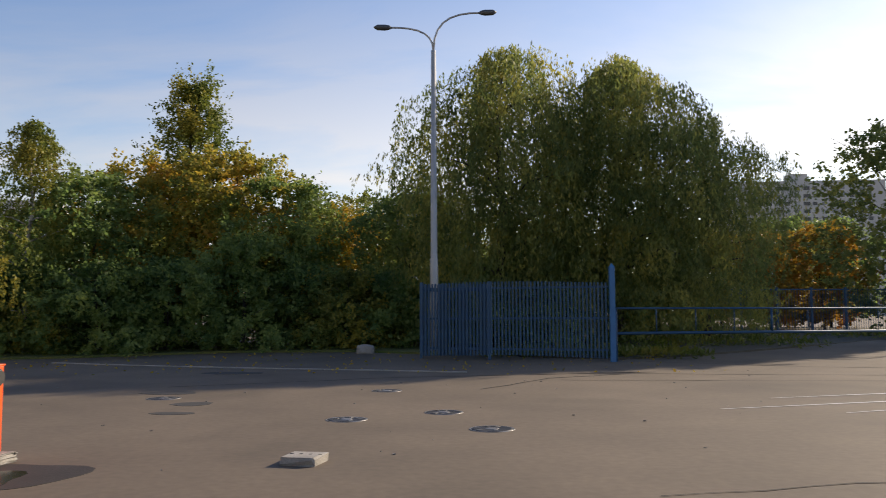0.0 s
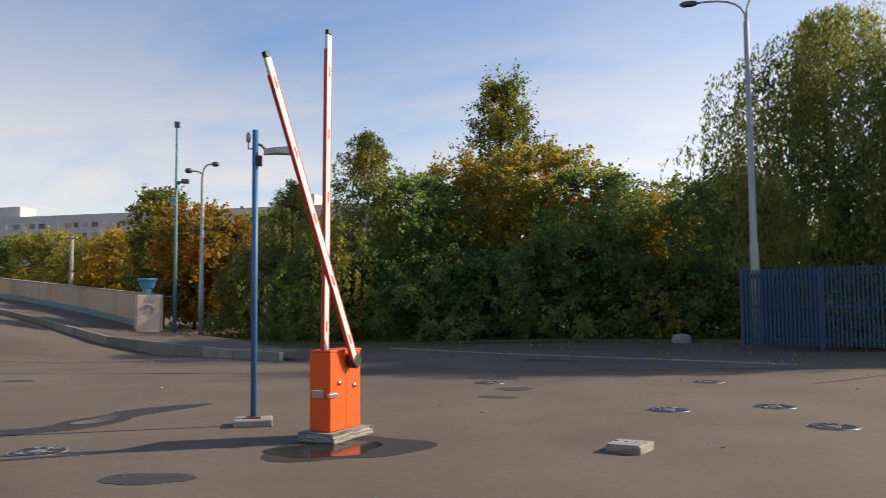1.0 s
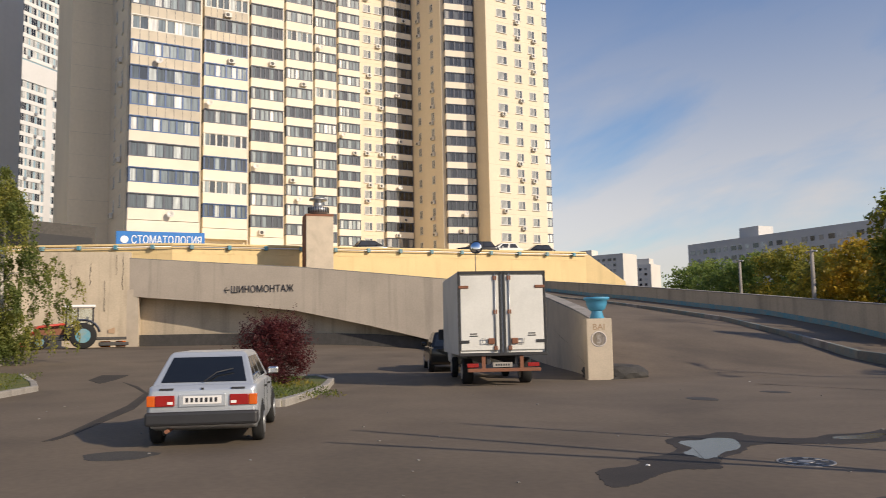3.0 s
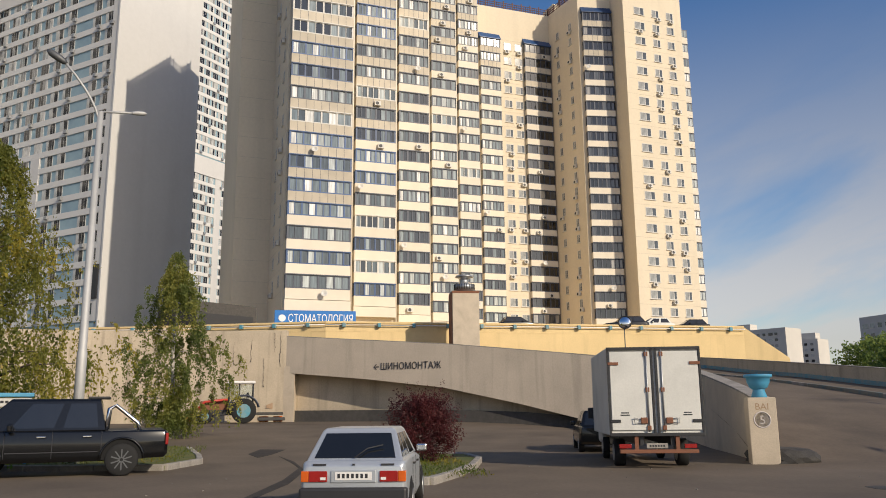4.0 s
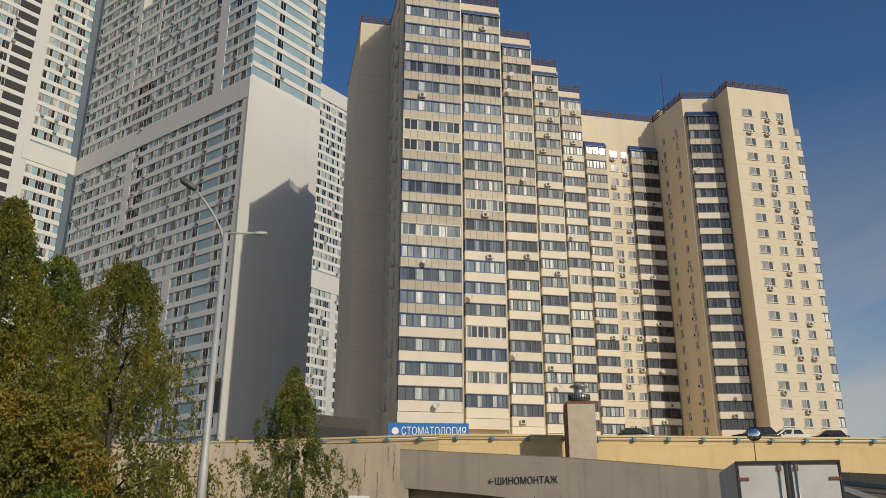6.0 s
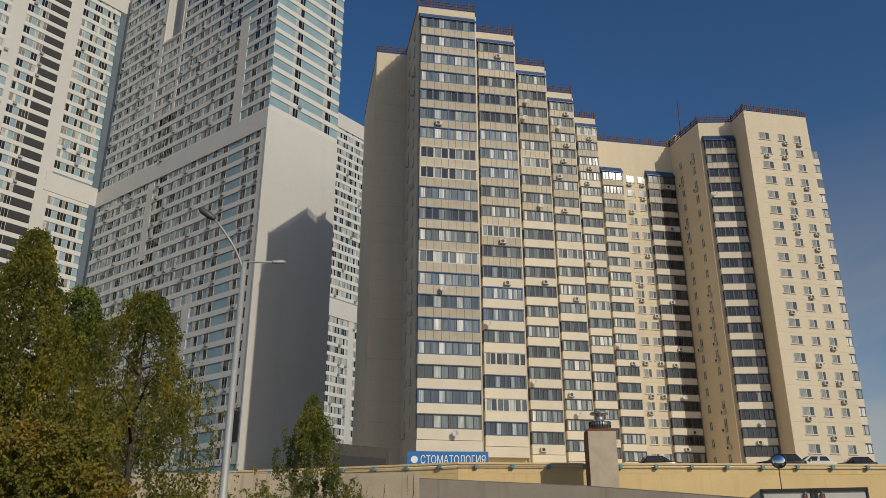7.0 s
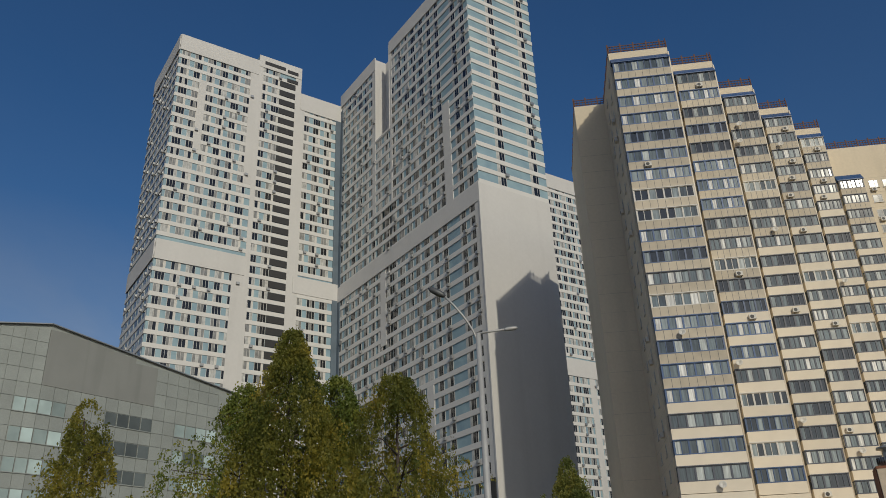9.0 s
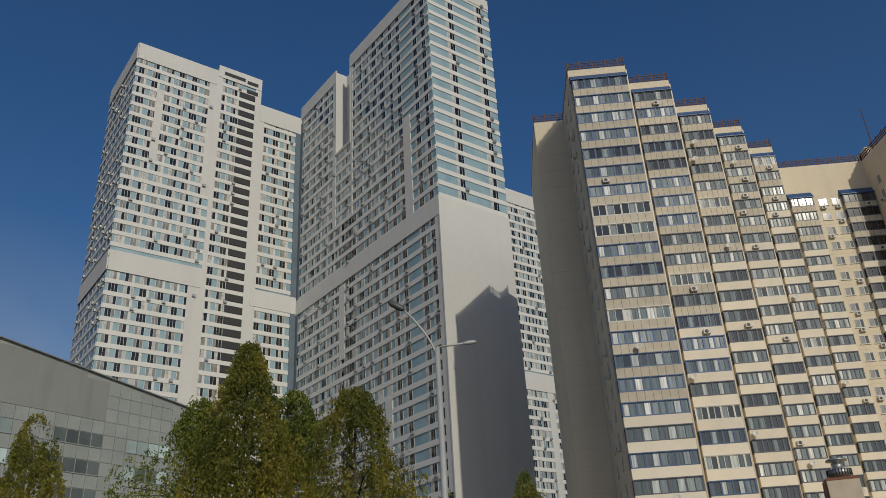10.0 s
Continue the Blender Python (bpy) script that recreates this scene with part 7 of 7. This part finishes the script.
def arch(t, x, y, r, hw):
    """A wheel arch on a body's flank; a dark sheet stands for the well's shade."""
    bm = bmesh.new()
    s = 1 if x > 0 else -1
    vs = [bm.verts.new((s * (hw + 0.004), y + r * math.cos(a), 0.02 + r * 0.75 + r * math.sin(a))) for a in [math.pi * i / 14 for i in range(15)]]
    vs2 = [bm.verts.new((v.co.x - s * 0.25, v.co.y, v.co.z)) for v in vs]
    for i in range(14):
        bm.faces.new((vs[i], vs[i + 1], vs2[i + 1], vs2[i]))
    bm.faces.new(vs if s < 0 else vs[::-1])
    part("wheel_arch", bm, "well_dark", t)


def hatchback():
    t = thing("hatchback", "silver boxy five-door hatchback parked on the asphalt", "car", m=Matrix.Scale(0.948, 4) @ pose(-12.75, 0.5, 0.0, 0, 0, 79))
    bm = bmesh.new()
    loft(bm, [body_section(0.0, 0.76, 0.42, 0.86), body_section(0.06, 0.81, 0.30, 0.93), body_section(0.6, 0.825, 0.2, 0.95), body_section(2.6, 0.825, 0.2, 0.93), body_section(3.3, 0.815, 0.22, 0.86), body_section(3.9, 0.78, 0.26, 0.76), body_section(4.0, 0.74, 0.34, 0.68)])
    body = part("body", bm, "car_silver", t, "silver painted body")
    cabin(t, 0.1, 2.95, 0.62, 2.2, 0.745, 0.59, 0.92, 1.36, "car_silver", ((0.03, 0.2), (0.23, 0.5), (0.53, 0.86)))
    bm = bmesh.new()
    box(bm, -0.82, 0.82, -0.1, 0.16, 0.34, 0.54, bevel=0.04)
    part("rear_bumper", bm, "black_plastic", t)
    bm = bmesh.new()
    box(bm, -0.8, 0.8, 3.9, 4.08, 0.28, 0.52, bevel=0.04)
    part("front_bumper", bm, "black_plastic", t)
    for s in (-1, 1):
        bm = bmesh.new()
        box(bm, min(s * 0.40, s * 0.68), max(s * 0.40, s * 0.68), -0.03, 0.05, 0.62, 0.78, bevel=0.01)
        lamp = part("tail_light", bm, "lamp_red", t, "red tail light")
        bm = bmesh.new()
        box(bm, min(s * 0.682, s * 0.80), max(s * 0.682, s * 0.80), -0.028, 0.2, 0.62, 0.78, bevel=0.01)
        part("indicator", bm, "lamp_orange", lamp, "orange indicator")
        bm = bmesh.new()
        box(bm, min(s * 0.42, s * 0.5), max(s * 0.42, s * 0.5), -0.036, 0.0, 0.65, 0.69)
        part("reversing_light", bm, "white_paint", lamp)
        bm = bmesh.new()
        box(bm, min(s * 0.8, s * 0.98), max(s * 0.8, s * 0.98), 2.32, 2.42, 0.96, 1.08, bevel=0.02)
        part("mirror", bm, "chrome", t)
        for y in (0.72, 3.2):
            arch(t, s, y, 0.36, 0.825)
            wheel(t, s * 0.77, y, 0.285, 0.17, "metal_grey")
        for y in (1.25, 2.05):
            bm = bmesh.new()
            box(bm, min(s * 0.815, s * 0.85), max(s * 0.815, s * 0.85), y, y + 0.14, 0.8, 0.83)
            part("door_handle", bm, "black_plastic", t)
        bm = bmesh.new()
        for y in (1.1, 1.75, 2.75):
            box(bm, s * 0.826 - 0.003, s * 0.826 + 0.003, y, y + 0.012, 0.3, 0.92)
        part("door_gap", bm, "black_plastic", t)
    bm = bmesh.new()
    box(bm, -0.34, 0.34, -0.02, 0.05, 0.61, 0.79, bevel=0.006)
    part("plate_recess", bm, "car_silver", t)
    bm = bmesh.new()
    box(bm, -0.28, 0.28, -0.026, -0.015, 0.645, 0.765, bevel=0.004)
    part("number_plate", bm, "white_paint", t, "white number plate")
    for i in range(7):
        bm = bmesh.new()
        box(bm, -0.24 + i * 0.07, -0.2 + i * 0.07, -0.03, -0.02, 0.675, 0.74)
        part("plate_bar", bm, "ink", t)
    bm = bmesh.new()
    tube(bm, [(0.0, 0.1, 0.97), (0.18, 0.24, 1.1), (0.42, 0.29, 1.15)], 0.012, 5)
    part("wiper", bm, "black_plastic", t)
    for x0, x1 in ((-0.62, -0.42), (0.42, 0.62), (-0.02, 0.02)):
        bm = bmesh.new()
        box(bm, x0, x1, -0.012, 0.02, 0.86, 0.885)
        part("badge", bm, "ink", t)
    bm = bmesh.new()
    tube(bm, [(-0.5, -0.08, 0.26), (-0.5, 0.4, 0.26)], 0.03, 8)
    part("exhaust", bm, "rust", t)


hatchback()


def truck():
    t = thing("box_truck", "white box truck with worn rear doors, parked by the ramp wall", "truck", m=pose(-20.8, 8.9, 0, 0, 0, 76))
    w = 1.24
    bm = bmesh.new()
    box(bm, -w, w, 0.06, 4.6, 0.86, 3.2, bevel=0.03)
    part("cargo_box", bm, "truck_white", t, "dirty white cargo box")
    for s in (-1, 1):
        x0, x1 = (-w + 0.07, -0.09) if s < 0 else (0.09, w - 0.07)
        bm = bmesh.new()
        box(bm, x0, x1, 0.015, 0.07, 1.0, 3.08, bevel=0.012)
        door = part("rear_door", bm, "truck_white", t)
        for z in (2.72, 1.2):
            bm = bmesh.new()
            e = -w + 0.02 if s < 0 else w - 0.3
            box(bm, e, e + 0.28, -0.012, 0.02, z, z + 0.08, bevel=0.008)
            part("hinge", bm, "rust" if z > 2 else "black_plastic", door)
        for x in (s * 0.2, ):
            bm = bmesh.new()
            tube(bm, [(x, -0.01, 0.95), (x, -0.01, 3.12)], 0.022, 8)
            part("lock_rod", bm, "metal_grey", door)
            for z in (1.0, 2.0, 2.95):
                bm = bmesh.new()
                box(bm, x - 0.05, x + 0.05, -0.03, 0.02, z, z + 0.12, bevel=0.01)
                part("rod_guide", bm, "rust", door)
        bm = bmesh.new()
        box(bm, min(s * 0.24, s * 0.42), max(s * 0.24, s * 0.42), -0.05, 0.015, 1.17, 1.33, bevel=0.02)
        part("latch", bm, "rust", door)
        bm = bmesh.new()
        tube(bm, [(s * 0.42, -0.03, 1.2), (s * 0.58, -0.03, 1.18), (s * 0.6, -0.03, 1.32), (s * 0.42, -0.03, 1.3)], 0.012, 6)
        part("handle", bm, "metal_grey", door)
        bm = bmesh.new()
        box(bm, s * 0.82 - 0.12, s * 0.82 + 0.12, 0.009, 0.016, 1.38, 1.41); box(bm, s * 0.82 - 0.1, s * 0.82 + 0.1, 0.009, 0.016, 1.44, 1.47)
        part("sticker", bm, "ink", door)
    bm = bmesh.new()
    for x in (-w + 0.0, w - 0.05, -0.075, 0.035):
        box(bm, x, x + 0.05, 0.0, 0.06, 0.9, 3.18)
    box(bm, -w, w, -0.0, 0.06, 3.12, 3.2)
    part("door_frame", bm, "black_plastic", t, "dark weathered door frame")
    bm = bmesh.new()
    box(bm, -w, w, -0.02, 0.08, 0.84, 0.93, bevel=0.01)
    part("sill", bm, "black_plastic", t)
    bm = bmesh.new()
    box(bm, -0.45, -0.35, 0.1, 5.8, 0.6, 0.84); box(bm, 0.35, 0.45, 0.1, 5.8, 0.6, 0.84)
    part("chassis", bm, "black_plastic", t)
    bm = bmesh.new()
    box(bm, -1.0, 1.05, 0.0, 0.12, 0.4, 0.5, bevel=0.015)
    part("underrun_bar", bm, "rust", t, "rusty orange underrun bar")
    for x in (-0.55, 0.52):
        bm = bmesh.new()
        box(bm, x - 0.05, x + 0.05, 0.02, 0.1, 0.45, 0.86)
        part("bar_bracket", bm, "rust", t)
    bm = bmesh.new()
    box(bm, -0.3, 0.25, -0.0, 0.04, 0.53, 0.66, bevel=0.005)
    part("number_plate", bm, "concrete", t, "dusty number plate")
    for i in range(6):
        bm = bmesh.new()
        box(bm, -0.22 + i * 0.07, -0.18 + i * 0.07, -0.006, 0.0, 0.57, 0.62)
        part("plate_bar", bm, "ink", t)
    for s in (-1, 1):
        bm = bmesh.new()
        box(bm, s * 0.85 - 0.16, s * 0.85 + 0.16, 0.03, 0.12, 0.53, 0.64, bevel=0.01)
        part("tail_light", bm, "lamp_red", t, "red tail light")
        for y in (1.4, 4.9):
            wheel(t, s * 0.86, y, 0.37, 0.3 if y < 2 else 0.2, "metal_grey")
    bm = bmesh.new()
    box(bm, -0.98, 0.98, 4.7, 5.6, 0.55, 1.3, bevel=0.06)
    box(bm, -0.95, 0.95, 4.7, 6.3, 0.45, 1.05, bevel=0.1)
    cab = part("cab", bm, "truck_white", t)
    cabin(t, 4.75, 5.75, 4.8, 5.4, 0.94, 0.8, 1.28, 2.0, "truck_white", ((0.1, 0.9),))
    bm = bmesh.new()
    box(bm, -1.35, -1.1, 5.3, 5.38, 1.25, 1.6, bevel=0.03); tube(bm, [(-0.9, 5.4, 1.3), (-1.15, 5.36, 1.35)], 0.02, 6)
    part("mirror", bm, "black_plastic", t)


truck()


def pickup():
    t = thing("pickup_truck", "black double-cab pickup with a chrome roll bar", "car", m=pose(-23.65, -4.1, 0, 0, 0, 192) @ Matrix.Scale(1.06, 4))
    hw = 0.95
    bm = bmesh.new()
    loft(bm, [body_section(0.0, 0.88, 0.5, 1.02), body_section(0.08, hw, 0.42, 1.08), body_section(1.55, hw, 0.36, 1.08), body_section(3.9, hw, 0.36, 1.1), body_section(4.5, 0.93, 0.38, 1.05), body_section(5.1, 0.88, 0.42, 0.92), body_section(5.22, 0.8, 0.5, 0.8)])
    part("body", bm, "car_black", t, "glossy black body")
    cabin(t, 1.45, 4.4, 1.6, 3.6, 0.87, 0.68, 1.08, 1.8, "car_black", ((0.04, 0.34), (0.38, 0.74)))
    for s in (-1, 1):
        bm = bmesh.new()
        tube(bm, [(s * 0.78, 1.45, 1.05), (s * 0.74, 1.4, 1.6), (s * 0.74, 1.25, 1.68), (s * 0.77, 0.72, 1.25), (s * 0.78, 0.66, 1.05)], 0.045, 10)
        part("roll_bar", bm, "chrome", t, "chrome roll bar")
        for y in (1.05, 4.15):
            arch(t, s, y, 0.5, hw)
            wheel(t, s * 0.86, y, 0.385, 0.26, "rubber", 10, 0.64)
        for y in (1.05, 4.15):
            bm = bmesh.new()
            tube(bm, [(s * (hw + 0.02), y + 0.5 * math.cos(a), 0.4 + 0.5 * math.sin(a)) for a in [math.pi * i / 12 for i in range(13)]], 0.03, 6)
            part("fender_flare", bm, "car_black", t)
        bm = bmesh.new()
        box(bm, s * 0.89 - 0.05, s * 0.89 + 0.05, -0.012, 0.06, 0.72, 1.0, bevel=0.015)
        part("tail_light", bm, "lamp_red", t, "red tail light")
        bm = bmesh.new()
        box(bm, min(s * 0.92, s * 1.15), max(s * 0.92, s * 1.15), 3.45, 3.57, 1.08, 1.26, bevel=0.04)
        part("mirror", bm, "car_black", t)
        for y in (1.75, 2.75):
            bm = bmesh.new()
            box(bm, s * 0.97 - 0.02, s * 0.97 + 0.02, y, y + 0.2, 0.93, 0.97, bevel=0.01)
            part("door_handle", bm, "chrome", t)
        bm = bmesh.new()
        for y in (1.52, 2.6, 3.62):
            box(bm, s * 0.951 - 0.003, s * 0.951 + 0.003, y, y + 0.012, 0.45, 1.06)
        box(bm, s * 0.951 - 0.004, s * 0.951 + 0.004, 1.6, 3.6, 0.58, 0.6)
        part("door_gap", bm, "ink", t)
        bm = bmesh.new()
        box(bm, s * 0.72 - 0.18, s * 0.72 + 0.18, 5.0, 5.18, 0.75, 0.95, bevel=0.03)
        part("headlight", bm, "chrome", t)
    bm = bmesh.new()
    box(bm, -0.75, 0.75, 0.12, 1.4, 1.06, 1.1)
    part("bed_cover", bm, "black_plastic", t)
    bm = bmesh.new()
    box(bm, -0.6, 0.6, 1.4, 1.9, 1.84, 1.9, bevel=0.02)
    part("roof_rack", bm, "black_plastic", t)


pickup()


def tractor():
    x, y = -54.3, -4.6
    t = thing("tractor", "old red and blue farm tractor with a front loader and mower", "tractor", m=pose(x, y, ground_z(x, y), 0, 0, 185))
    # y forward (to the loader); wheels and a cab
    for s in (-1, 1):
        wheel(t, s * 0.8, 0.0, 0.78, 0.38, "teal_paint", 0, 0.55)
        wheel(t, s * 0.7, 2.35, 0.45, 0.24, "teal_paint", 0, 0.55)
        bm = bmesh.new()
        pts = [(0, 0.95 * math.cos(a), 0.85 + 0.9 * math.sin(a)) for a in [math.pi * i / 10 + 0.15 for i in range(10)]]
        tube(bm, pts, 0.06, 6)
        for v in bm.verts:
            v.co.x = v.co.x * 4 + s * 0.8
        part("mudguard", bm, "frame_dark", t)
    bm = bmesh.new()
    box(bm, -0.3, 0.3, 0.9, 2.7, 0.75, 1.4, bevel=0.06)
    part("bonnet", bm, "rust", t, "faded dark red bonnet")
    bm = bmesh.new()
    box(bm, -0.35, 0.35, -0.5, 2.5, 0.5, 0.85, bevel=0.04)
    part("chassis", bm, "black_plastic", t)
    bm = bmesh.new()
    for cx in (-0.62, 0.62):
        for cy in (-0.55, 0.3, 0.95):
            tube(bm, [(cx, cy, 0.9), (cx * 0.94, cy, 2.5)], 0.05, 6)
    box(bm, -0.64, 0.64, -0.58, 0.98, 0.95, 1.35, bevel=0.03)
    part("cab_frame", bm, "black_plastic", t)
    bm = bmesh.new()
    box(bm, -0.72, 0.72, -0.68, 1.08, 2.48, 2.66, bevel=0.06)
    part("cab_roof", bm, "white_paint", t, "pale cab roof")
    for cy, cy2 in ((-0.5, 0.25), (0.35, 0.9)):
        for cx in (-0.6, 0.6):
            bm = bmesh.new()
            box(bm, cx - 0.006, cx + 0.006, cy, cy2, 1.4, 2.42)
            part("cab_window", bm, "glass_clear", t)
    bm = bmesh.new()
    box(bm, -0.25, 0.25, -0.3, -0.15, 1.3, 1.95, bevel=0.05)
    box(bm, -0.25, 0.25, -0.15, 0.3, 1.3, 1.45, bevel=0.05)
    part("seat", bm, "black_plastic", t)
    for s in (-1, 1):
        bm = bmesh.new()
        tube(bm, [(s * 0.55, 1.0, 1.5), (s * 0.55, 2.4, 1.35), (s * 0.55, 3.2, 0.5)], 0.08, 6)
        part("loader_arm", bm, "red_paint", t, "dull red loader arm")
    bm = bmesh.new()
    box(bm, -0.9, 0.9, 3.1, 3.5, 0.15, 0.6, bevel=0.04)
    part("loader_bucket", bm, "red_paint", t)
    bm = bmesh.new()
    box(bm, -0.8, 0.9, -2.6, -0.9, 0.15, 0.35, bevel=0.04)
    box(bm, -0.2, 0.3, -2.5, -0.7, 0.5, 0.68, bevel=0.04)
    part("mower_frame", bm, "stone_dark", t)
    for yy in (-1.3, -2.2):
        bm = bmesh.new()
        box(bm, 0.55, 1.0, yy - 0.3, yy + 0.3, 0.05, 0.42, bevel=0.04)
        part("mower_drum", bm, "lamp_orange", t, "orange mower drum")
    bm = bmesh.new()
    tube(bm, [(0.2, 2.0, 1.4), (0.2, 2.0, 2.2)], 0.04, 8)
    part("exhaust", bm, "rust", t)


tractor()


def parked_car(p, paint, label, turn, group="", size=1.0):
    t = thing("parked_car", label, "car", m=pose(*p, 0, 0, turn) @ Matrix.Scale(size, 4), group=group)
    bm = bmesh.new()
    loft(bm, [body_section(0.0, 0.8, 0.4, 0.9), body_section(0.3, 0.86, 0.28, 0.95), body_section(3.0, 0.86, 0.28, 0.95), body_section(4.2, 0.82, 0.32, 0.8), body_section(4.3, 0.78, 0.4, 0.7)])
    part("body", bm, paint, t)
    cabin(t, 0.3, 3.1, 0.7, 2.3, 0.78, 0.62, 0.93, 1.45, paint, ((0.05, 0.45), (0.5, 0.9)))
    for s in (-1, 1):
        for y in (0.8, 3.4):
            wheel(t, s * 0.75, y, 0.31, 0.2, "metal_grey")
        bm = bmesh.new()
        box(bm, min(s * 0.84, s * 1.02), max(s * 0.84, s * 1.02), 2.3, 2.42, 0.95, 1.1, bevel=0.03)
        part("mirror", bm, paint, t)


DECK = "cars on the podium"
parked_car(pol(77.2, 83.5, 9.41), "car_black", "dark estate car on the podium deck", 5, DECK)
parked_car(pol(67.0, 89.0, 9.41), "car_black", "dark off-road car on the podium deck", 178, DECK, 1.12)
parked_car(pol(65.3, 90.5, 9.41), "truck_white", "white off-road car on the podium deck", 178, DECK, 1.05)
parked_car(pol(63.0, 92.0, 9.41), "car_black", "dark car on the podium deck", 175, DECK, 0.95)
parked_car((-28.4, 10.15, 0), "car_black", "black car parked before the box truck", 76)


def notice_board():
    p, q = pol(111.3, 27.6), pol(107.9, 27.6)
    t = thing("notice_board", "blue framed notice board with torn posters", "notice board", m=face_matrix(p, q, ground_z(p.x, p.y)))
    L = (q - p).length
    for x in (0.05, L - 0.05):
        bm = bmesh.new()
        box(bm, x - 0.05, x + 0.05, 0, 0.1, -0.1, 2.2)
        part("post", bm, "vase_blue", t)
    bm = bmesh.new()
    box(bm, 0, L, 0.0, 0.08, 0.75, 1.75)
    part("panel", bm, "sign_blue", t)
    bm = bmesh.new()
    box(bm, -0.05, L + 0.05, -0.1, 0.2, 2.08, 2.2, bevel=0.02)
    part("hood", bm, "vase_blue", t)
    bm = bmesh.new()
    box(bm, 0, L, -0.01, 0.06, 1.8, 2.06)
    part("header", bm, "far_wall", t, "grey header strip with lettering")
    bm = bmesh.new()
    for i in range(8):
        box(bm, 0.28 + i * 0.13, 0.37 + i * 0.13, -0.018, -0.008, 1.9, 1.97)
    part("header_bars", bm, "ink", t)
    rnd = random.Random(9)
    for i in range(9):
        bm = bmesh.new()
        cx, cz, s = rnd.uniform(0.1, 0.75), rnd.uniform(0.85, 1.65), rnd.uniform(0.06, 0.16)
        vs = [bm.verts.new((cx + s * rnd.uniform(0.5, 1.2) * math.cos(k), -0.006 - 0.001 * i, cz + s * rnd.uniform(0.4, 1.1) * math.sin(k))) for k in [6.283 * j / 6 for j in range(6)]]
        bm.faces.new(vs[::-1])
        part("torn_poster", bm, "white_paint", t)


notice_board()

# dark garage entrance between the towers
gp, gq = pol(98.2, 88), pol(94.2, 92)
garage = thing("garage_block", "dark low roofed block between the towers", "building", m=face_matrix(gp, gq))
bm = bmesh.new()
box(bm, 0, (gq - gp).length, 0, 8, 0, 13.0)
part("wall", bm, "stone_dark", garage)
bm = bmesh.new()
box(bm, 0.4, (gq - gp).length - 0.4, -0.05, 0.0, 9.6, 11.8)
part("opening", bm, "black_plastic", garage)
